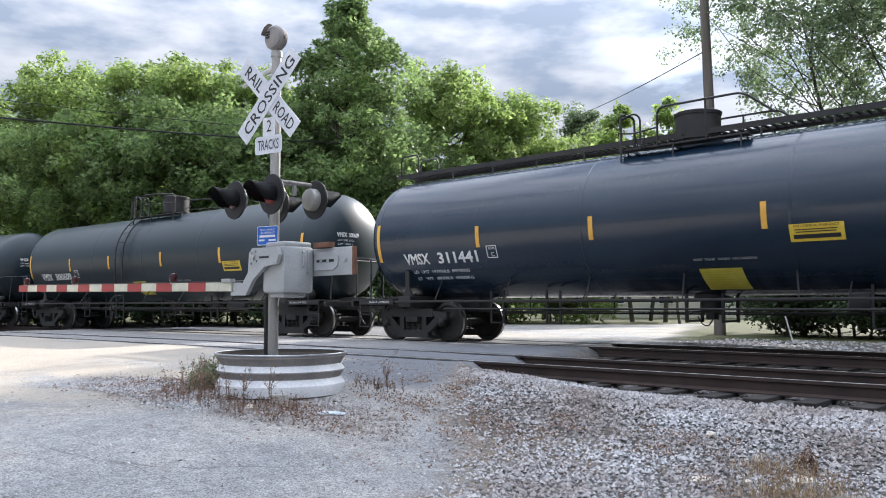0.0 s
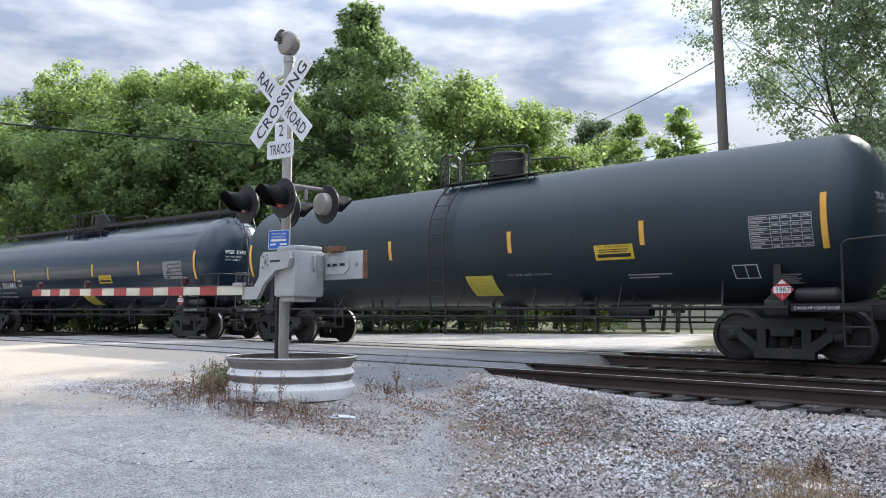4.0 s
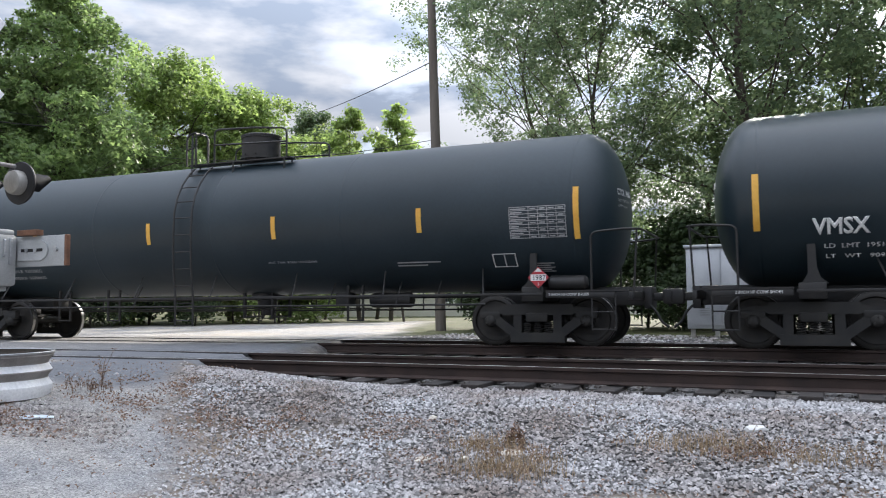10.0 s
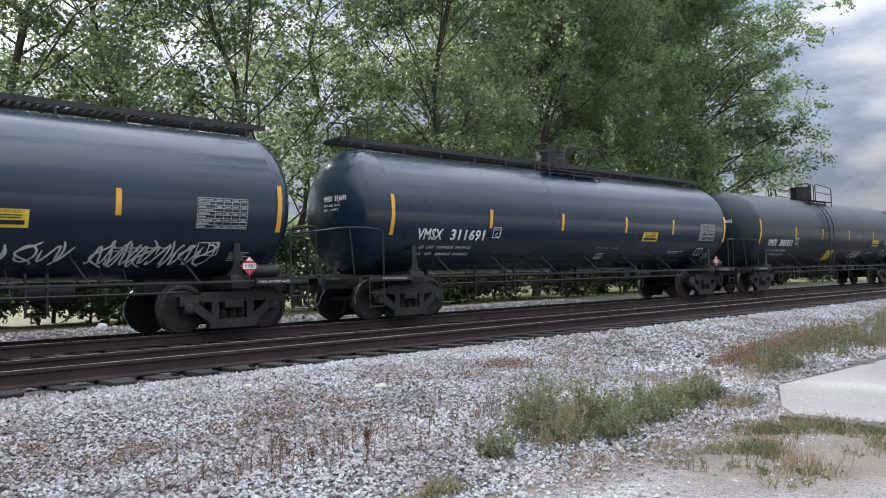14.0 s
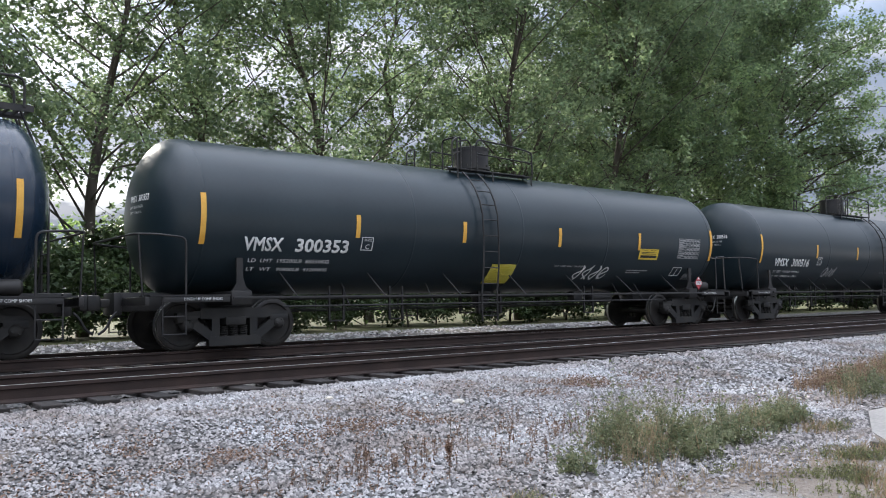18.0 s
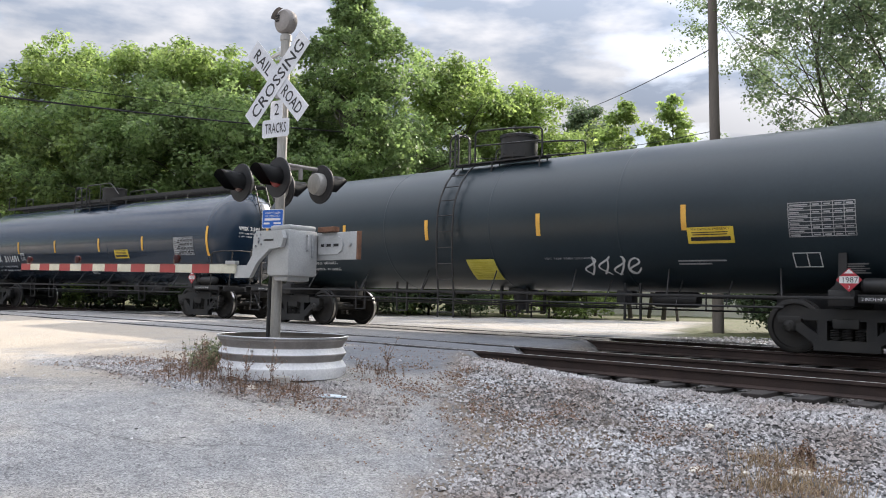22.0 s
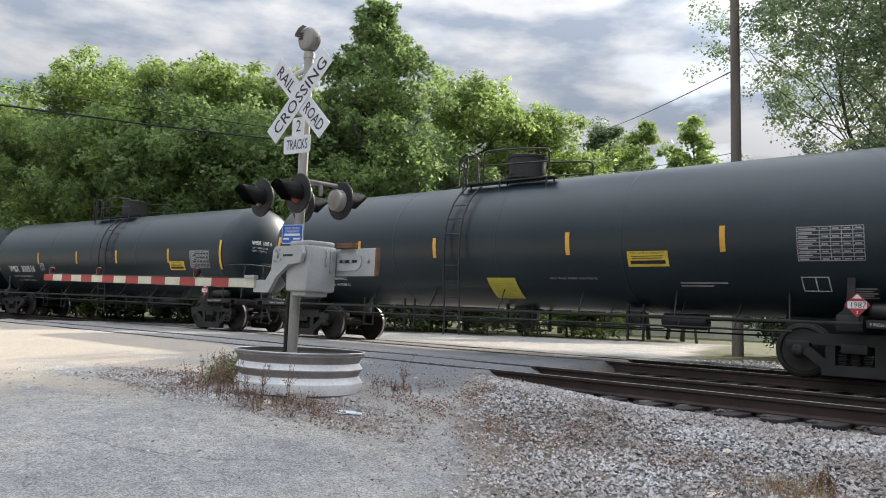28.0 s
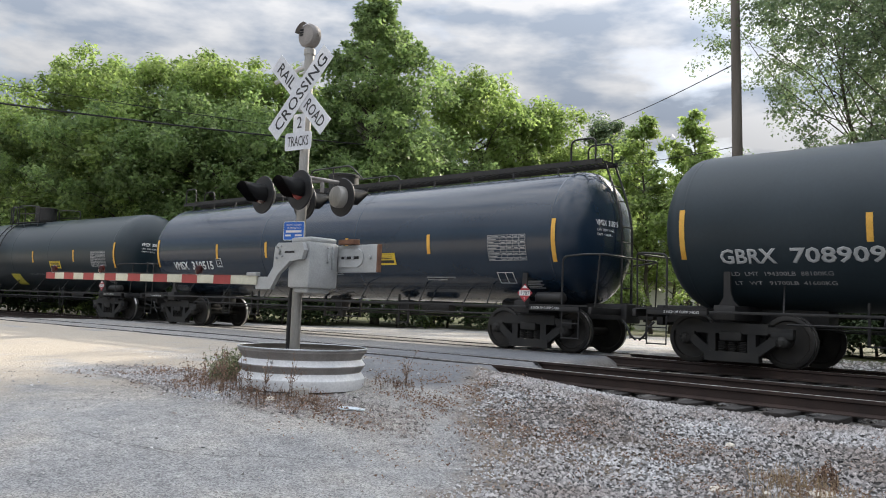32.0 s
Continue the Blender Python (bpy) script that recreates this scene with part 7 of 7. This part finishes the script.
def weeds(name, pts, heights, seed, leafy, leaf, mat_stem, mat_leaf, label, spread=0.2, thick=0.0035, forks=2):
    v, f, lv = stems(pts, heights, seed, leafy, leaf, spread, thick, forks)
    ob = tagged(put(name, quads_mesh(name, v, f, mat_stem)), label, "weeds", kind="stuff")
    if lv:
        v, f = leaves_np(np.random.default_rng(seed + 1), lv, leaf)
        put("weed_leaves", quads_mesh("weed_leaves", v, f, mat_leaf), ob)


M_DRYSTEM = surface("dead_weed_stem", (0.10, 0.065, 0.045), (0.20, 0.14, 0.10), 0.9, 0, 5, 60, 0, per_island=0.3)
M_STRAW = surface("straw_grass", (0.30, 0.21, 0.12), (0.42, 0.31, 0.19), 0.9, 0, 5, 60, 0, per_island=0.3)
M_GREENSTEM = surface("weed_stem", (0.13, 0.135, 0.075), (0.26, 0.25, 0.15), 0.85, 0, 5, 60, 0, per_island=0.3)
M_WEEDLEAF = leaf_material("weed_leaf", (0.10, 0.125, 0.065), (0.25, 0.26, 0.15), 0.4)
M_GRASS = leaf_material("grass_blade", (0.12, 0.14, 0.05), (0.24, 0.25, 0.11), 0.35)
rw = random.Random(77)
pts = on_ground(scatter(71, 180, -10.0, -6.0, 3.9, 6.6, lambda x, y: patches(((-7.0, 4.62, 1.5, 0.42), (-8.4, 4.85, 0.9, 0.5), (-6.85, 6.15, 0.4, 0.35)))(x, y) * (0 if math.hypot(x + 7.66, y - 5.22) < 0.8 else 1)))
weeds("dry_weeds", pts, [rw.uniform(0.04, 0.20) for _ in pts], 72, 2, 0.012, M_DRYSTEM, M_LITTER, "dry reddish weeds round the planter's foot")
pts = on_ground(scatter(73, 26, -8.1, -6.7, 4.2, 4.75, lambda x, y: 1.0) + [(-6.75, 6.2), (-6.85, 6.3), (-6.6, 6.1)])
weeds("dead_stalks", pts, [rw.uniform(0.28, 0.55) for _ in pts], 74, 7, 0.013, M_DRYSTEM, M_LITTER, "tall dead weed stalks before the planter", 0.14, 0.004, 4)
pts = on_ground(scatter(75, 170, -9.1, -8.0, 4.6, 5.6, patches(((-8.52, 5.1, 0.4, 0.35),))))
weeds("green_weeds", pts, [rw.uniform(0.12, 0.42) for _ in pts], 76, 5, 0.02, M_GREENSTEM, M_WEEDLEAF, "green weeds beside the planter")
pts = on_ground(scatter(77, 900, -3.0, 1.2, 5.3, 7.1, patches(((-0.75, 6.75, 0.8, 0.28), (-2.1, 5.75, 0.55, 0.5), (0.05, 6.6, 0.5, 0.2), (-2.5, 6.35, 0.4, 0.25)))))
weeds("straw_grass", pts, [rw.uniform(0.05, 0.20) for _ in pts], 78, 0, 0.01, M_STRAW, M_LITTER, "tufts of dry straw grass in the ballast", 0.3, 0.003, 1)
pts = on_ground([(-2.30, 6.45), (-2.34, 6.42), (-2.26, 6.5), (4.02, 4.95), (4.05, 5.0), (-2.2, 6.4)])
weeds("dead_stalks", pts, [0.24, 0.2, 0.22, 0.27, 0.24, 0.18], 79, 16, 0.014, M_DRYSTEM, M_LITTER, "dark dead weed stalks in the ballast", 0.12, 0.005, 5)
pts = on_ground(scatter(80, 130, 1.2, 8.8, 4.4, 7.2, patches(((4.5, 4.5, 0.6, 0.35), (3.4, 5.1, 1.5, 0.7), (5.6, 5.5, 1.6, 0.7)))))
weeds("dead_stalks", pts, [rw.uniform(0.08, 0.26) for _ in pts], 81, 4, 0.011, M_DRYSTEM, M_LITTER, "sparse dead stalks in the ballast", 0.15, 0.0035, 3)
TALL = ((4.85, 3.95, 0.6, 0.35), (5.5, 4.0, 0.8, 0.5), (6.3, 4.15, 0.8, 0.5), (7.0, 4.2, 0.8, 0.4), (7.7, 4.25, 0.6, 0.3), (5.9, 4.6, 0.6, 0.3))


def tufted(spots, seed, s=1.7):
    return lambda x, y: 0 if on_slab(x, y) else patches(spots)(x, y) * smooth(-0.1, 0.4, wob(x, y, s, seed) + 0.4 * wob(x, y, 4.0 * s, seed + 1))


pts = on_ground(scatter(82, 600, 4.0, 10.0, 2.4, 6.6, tufted(TALL, 61)))
weeds("green_weeds", pts, [rw.uniform(0.10, 0.26) + 0.62 * rw.random() * smooth(-0.1, 0.6, wob(x, y, 2.2, 61)) for x, y, z in pts], 83, 5, 0.017, M_GREENSTEM, M_WEEDLEAF, "tall grey-green weeds growing through ballast", 0.24, 0.0035, 4)
pts = on_ground(scatter(90, 260, 4.0, 10.0, 2.4, 6.6, tufted(TALL, 64)))
weeds("straw_grass", pts, [rw.uniform(0.08, 0.40) for _ in pts], 91, 2, 0.012, M_STRAW, M_WEEDLEAF, "dry straw stalks among the green weeds", 0.18, 0.003, 3)
EDGE = ((9.8, 4.42, 0.8, 0.28), (11.3, 4.65, 1.5, 0.45), (14.5, 4.9, 2.6, 0.8), (19.5, 5.2, 4.5, 1.1))
pts = on_ground(scatter(84, 900, 9.0, 24, 3.7, 6.6, tufted(EDGE, 67, 0.9)))
weeds("green_weeds", pts, [rw.uniform(0.12, 0.5) for _ in pts], 85, 4, 0.018, M_GREENSTEM, M_WEEDLEAF, "yellow-green weeds along the slab edge", 0.14, 0.004, 4)
pts = on_ground(scatter(92, 420, 9.0, 24, 3.7, 6.6, tufted(EDGE, 70, 0.9)))
weeds("straw_grass", pts, [rw.uniform(0.12, 0.45) for _ in pts], 93, 1, 0.014, M_STRAW, M_WEEDLEAF, "dry straw stalks along the slab edge", 0.18, 0.004, 3)
pts = on_ground(scatter(86, 800, 10.0, 17, 4.8, 6.9, patches(((11.2, 5.35, 1.0, 0.35), (12.8, 5.4, 1.4, 0.45), (15.2, 5.7, 1.5, 0.5)))))
weeds("dry_weeds", pts, [rw.uniform(0.12, 0.40) for _ in pts], 87, 4, 0.015, M_STRAW, M_LITTER, "tan and rusty dry weeds in the ballast", 0.15, 0.004, 3)
SHORT = ((3.7, 3.62, 0.7, 0.13), (4.4, 3.5, 0.45, 0.13), (5.1, 3.25, 0.6, 0.2), (5.3, 2.75, 0.45, 0.3), (5.75, 2.6, 0.6, 0.35), (5.3, 2.15, 0.5, 0.3), (6.3, 3.2, 0.6, 0.25), (6.7, 2.6, 0.45, 0.4), (7.6, 3.7, 0.6, 0.2), (6.9, 1.9, 0.5, 0.6), (6.1, 1.8, 0.7, 0.5), (5.9, 1.4, 0.5, 0.3), (6.4, 2.9, 0.5, 0.3))
pts = on_ground(scatter(88, 2000, 2.0, 8.5, 1.2, 4.9, tufted(SHORT, 73, 2.4)))
weeds("grass", pts, [rw.uniform(0.03, 0.13) for _ in pts], 89, 1, 0.011, M_GREENSTEM, M_GRASS, "short sparse grass at the edge of the gravel", 0.4, 0.0028, 2)
pts = on_ground(scatter(94, 1300, 2.0, 8.5, 1.2, 4.9, tufted(SHORT, 76, 2.0)))
weeds("straw_grass", pts, [rw.uniform(0.03, 0.16) for _ in pts], 95, 0, 0.01, M_STRAW, M_LITTER, "dry straw blades at the edge of the gravel", 0.35, 0.0028, 1)

# pale stones, a flattened bag and other litter
M_PALE = surface("pale_limestone", (0.55, 0.50, 0.42), (0.68, 0.63, 0.55), 0.9, 0, 8, 50, 0.2)


def lump(name, x, y, sx, sy, sz, turn, mat, label, category, seed):
    bm = bmesh.new()
    bmesh.ops.create_icosphere(bm, subdivisions=2, radius=1)
    for v in bm.verts:
        k = 1 + 0.28 * noise.noise(v.co * 1.4 + Vector((seed, 0, 0)))
        v.co = Vector((v.co.x * sx, v.co.y * sy, max(-0.5, v.co.z) * sz)) * k
    tagged(put(name, mesh_of(name, bm, mat, 30), None, pose(x, y, ground_z(x, y) + 0.4 * sz, 0, 0, turn)), label, category)


for k, (x, y, a, b, c) in enumerate(((-6.92, 4.55, 0.07, 0.05, 0.035), (-2.24, 6.22, 0.10, 0.06, 0.035), (-2.86, 5.85, 0.08, 0.05, 0.03), (-2.55, 6.0, 0.05, 0.035, 0.02), (5.95, 7.1, 0.07, 0.045, 0.035), (4.7, 7.85, 0.06, 0.04, 0.035), (-7.6, 4.35, 0.05, 0.04, 0.025), (-3.4, 7.2, 0.05, 0.04, 0.03))):
    lump("pale_stone", x, y, a, b, c, 37 * k, M_PALE, "pale cream stone lying loose", "stone", k)
lump("paper_cup", -0.45, 7.4, 0.10, 0.045, 0.04, 12, M_WHITE, "crushed white paper cup in the ballast", "litter", 20)
lump("plastic_bag", -6.25, 5.02, 0.16, 0.09, 0.022, 25, surface("pale_blue_plastic", (0.42, 0.50, 0.55), (0.60, 0.66, 0.70), 0.4, 0, 9, 50, 0.3), "flattened pale blue plastic bag on gravel", "litter", 30)
bm = bmesh.new()
box(bm, -0.22, 0.22, -0.03, 0.03, 0, 0.03, 0.005)
tagged(put("tie_fragment", mesh_of("tie_fragment", bm, M_TIE), None, pose(11.5, 6.2, ground_z(11.5, 6.2), 0, 0, 20)), "broken dark wood fragment on ballast", "wood fragment")
lump("crumpled_paper", 7.5, 19.1, 0.14, 0.10, 0.12, 10, M_WHITE, "crumpled white paper beyond the far track", "litter", 40)



# ---- what moves: the train runs by, gathering a little speed, round the curve on the left ----
WHEEL_R = 0.457
PACE = ((0, 6.05), (9, 6.02), (13, 6.05), (17, 6.13), (21, 6.20), (24, 6.28), (29, 6.31), (32, 6.36))   # seconds, metres a second


def run(t):
    """How far the train has gone."""
    far = 0.0
    for (t0, v0), (t1, v1) in zip(PACE, PACE[1:]):
        if t > t0:
            k = min(t, t1) - t0
            far += k * (v0 + (v1 - v0) * k / (t1 - t0) / 2)
    return far


def on_track(x, length):
    """The pose of a car whose leading end is at x: both truck centres lie over the track."""
    a = Vector((x + 2.22, TRACK_FAR + bend(x + 2.22), 0))
    b = Vector((x + length - 2.22, TRACK_FAR + bend(x + length - 2.22), 0))
    d = (b - a).normalized()
    o = a - d * 2.22
    return pose(o.x, o.y, 0, 0, 0, math.degrees(math.atan2(d.y, d.x)))


def motions():
    turn_rows = [(k / 10, -math.degrees(run(k / 10) / WHEEL_R)) for k in range(321)]
    for (car, x), row in zip(FLEET, CARS):
        walk(car, [(float(t), on_track(x - run(t), row[1])) for t in range(33)])
        for part_ in car.children:
            if part_.name.startswith("wheelset"):
                at = part_.location.copy()
                walk(part_, [(t, pose(at.x, at.y, at.z, 0, deg, 0)) for t, deg in turn_rows])


motions()
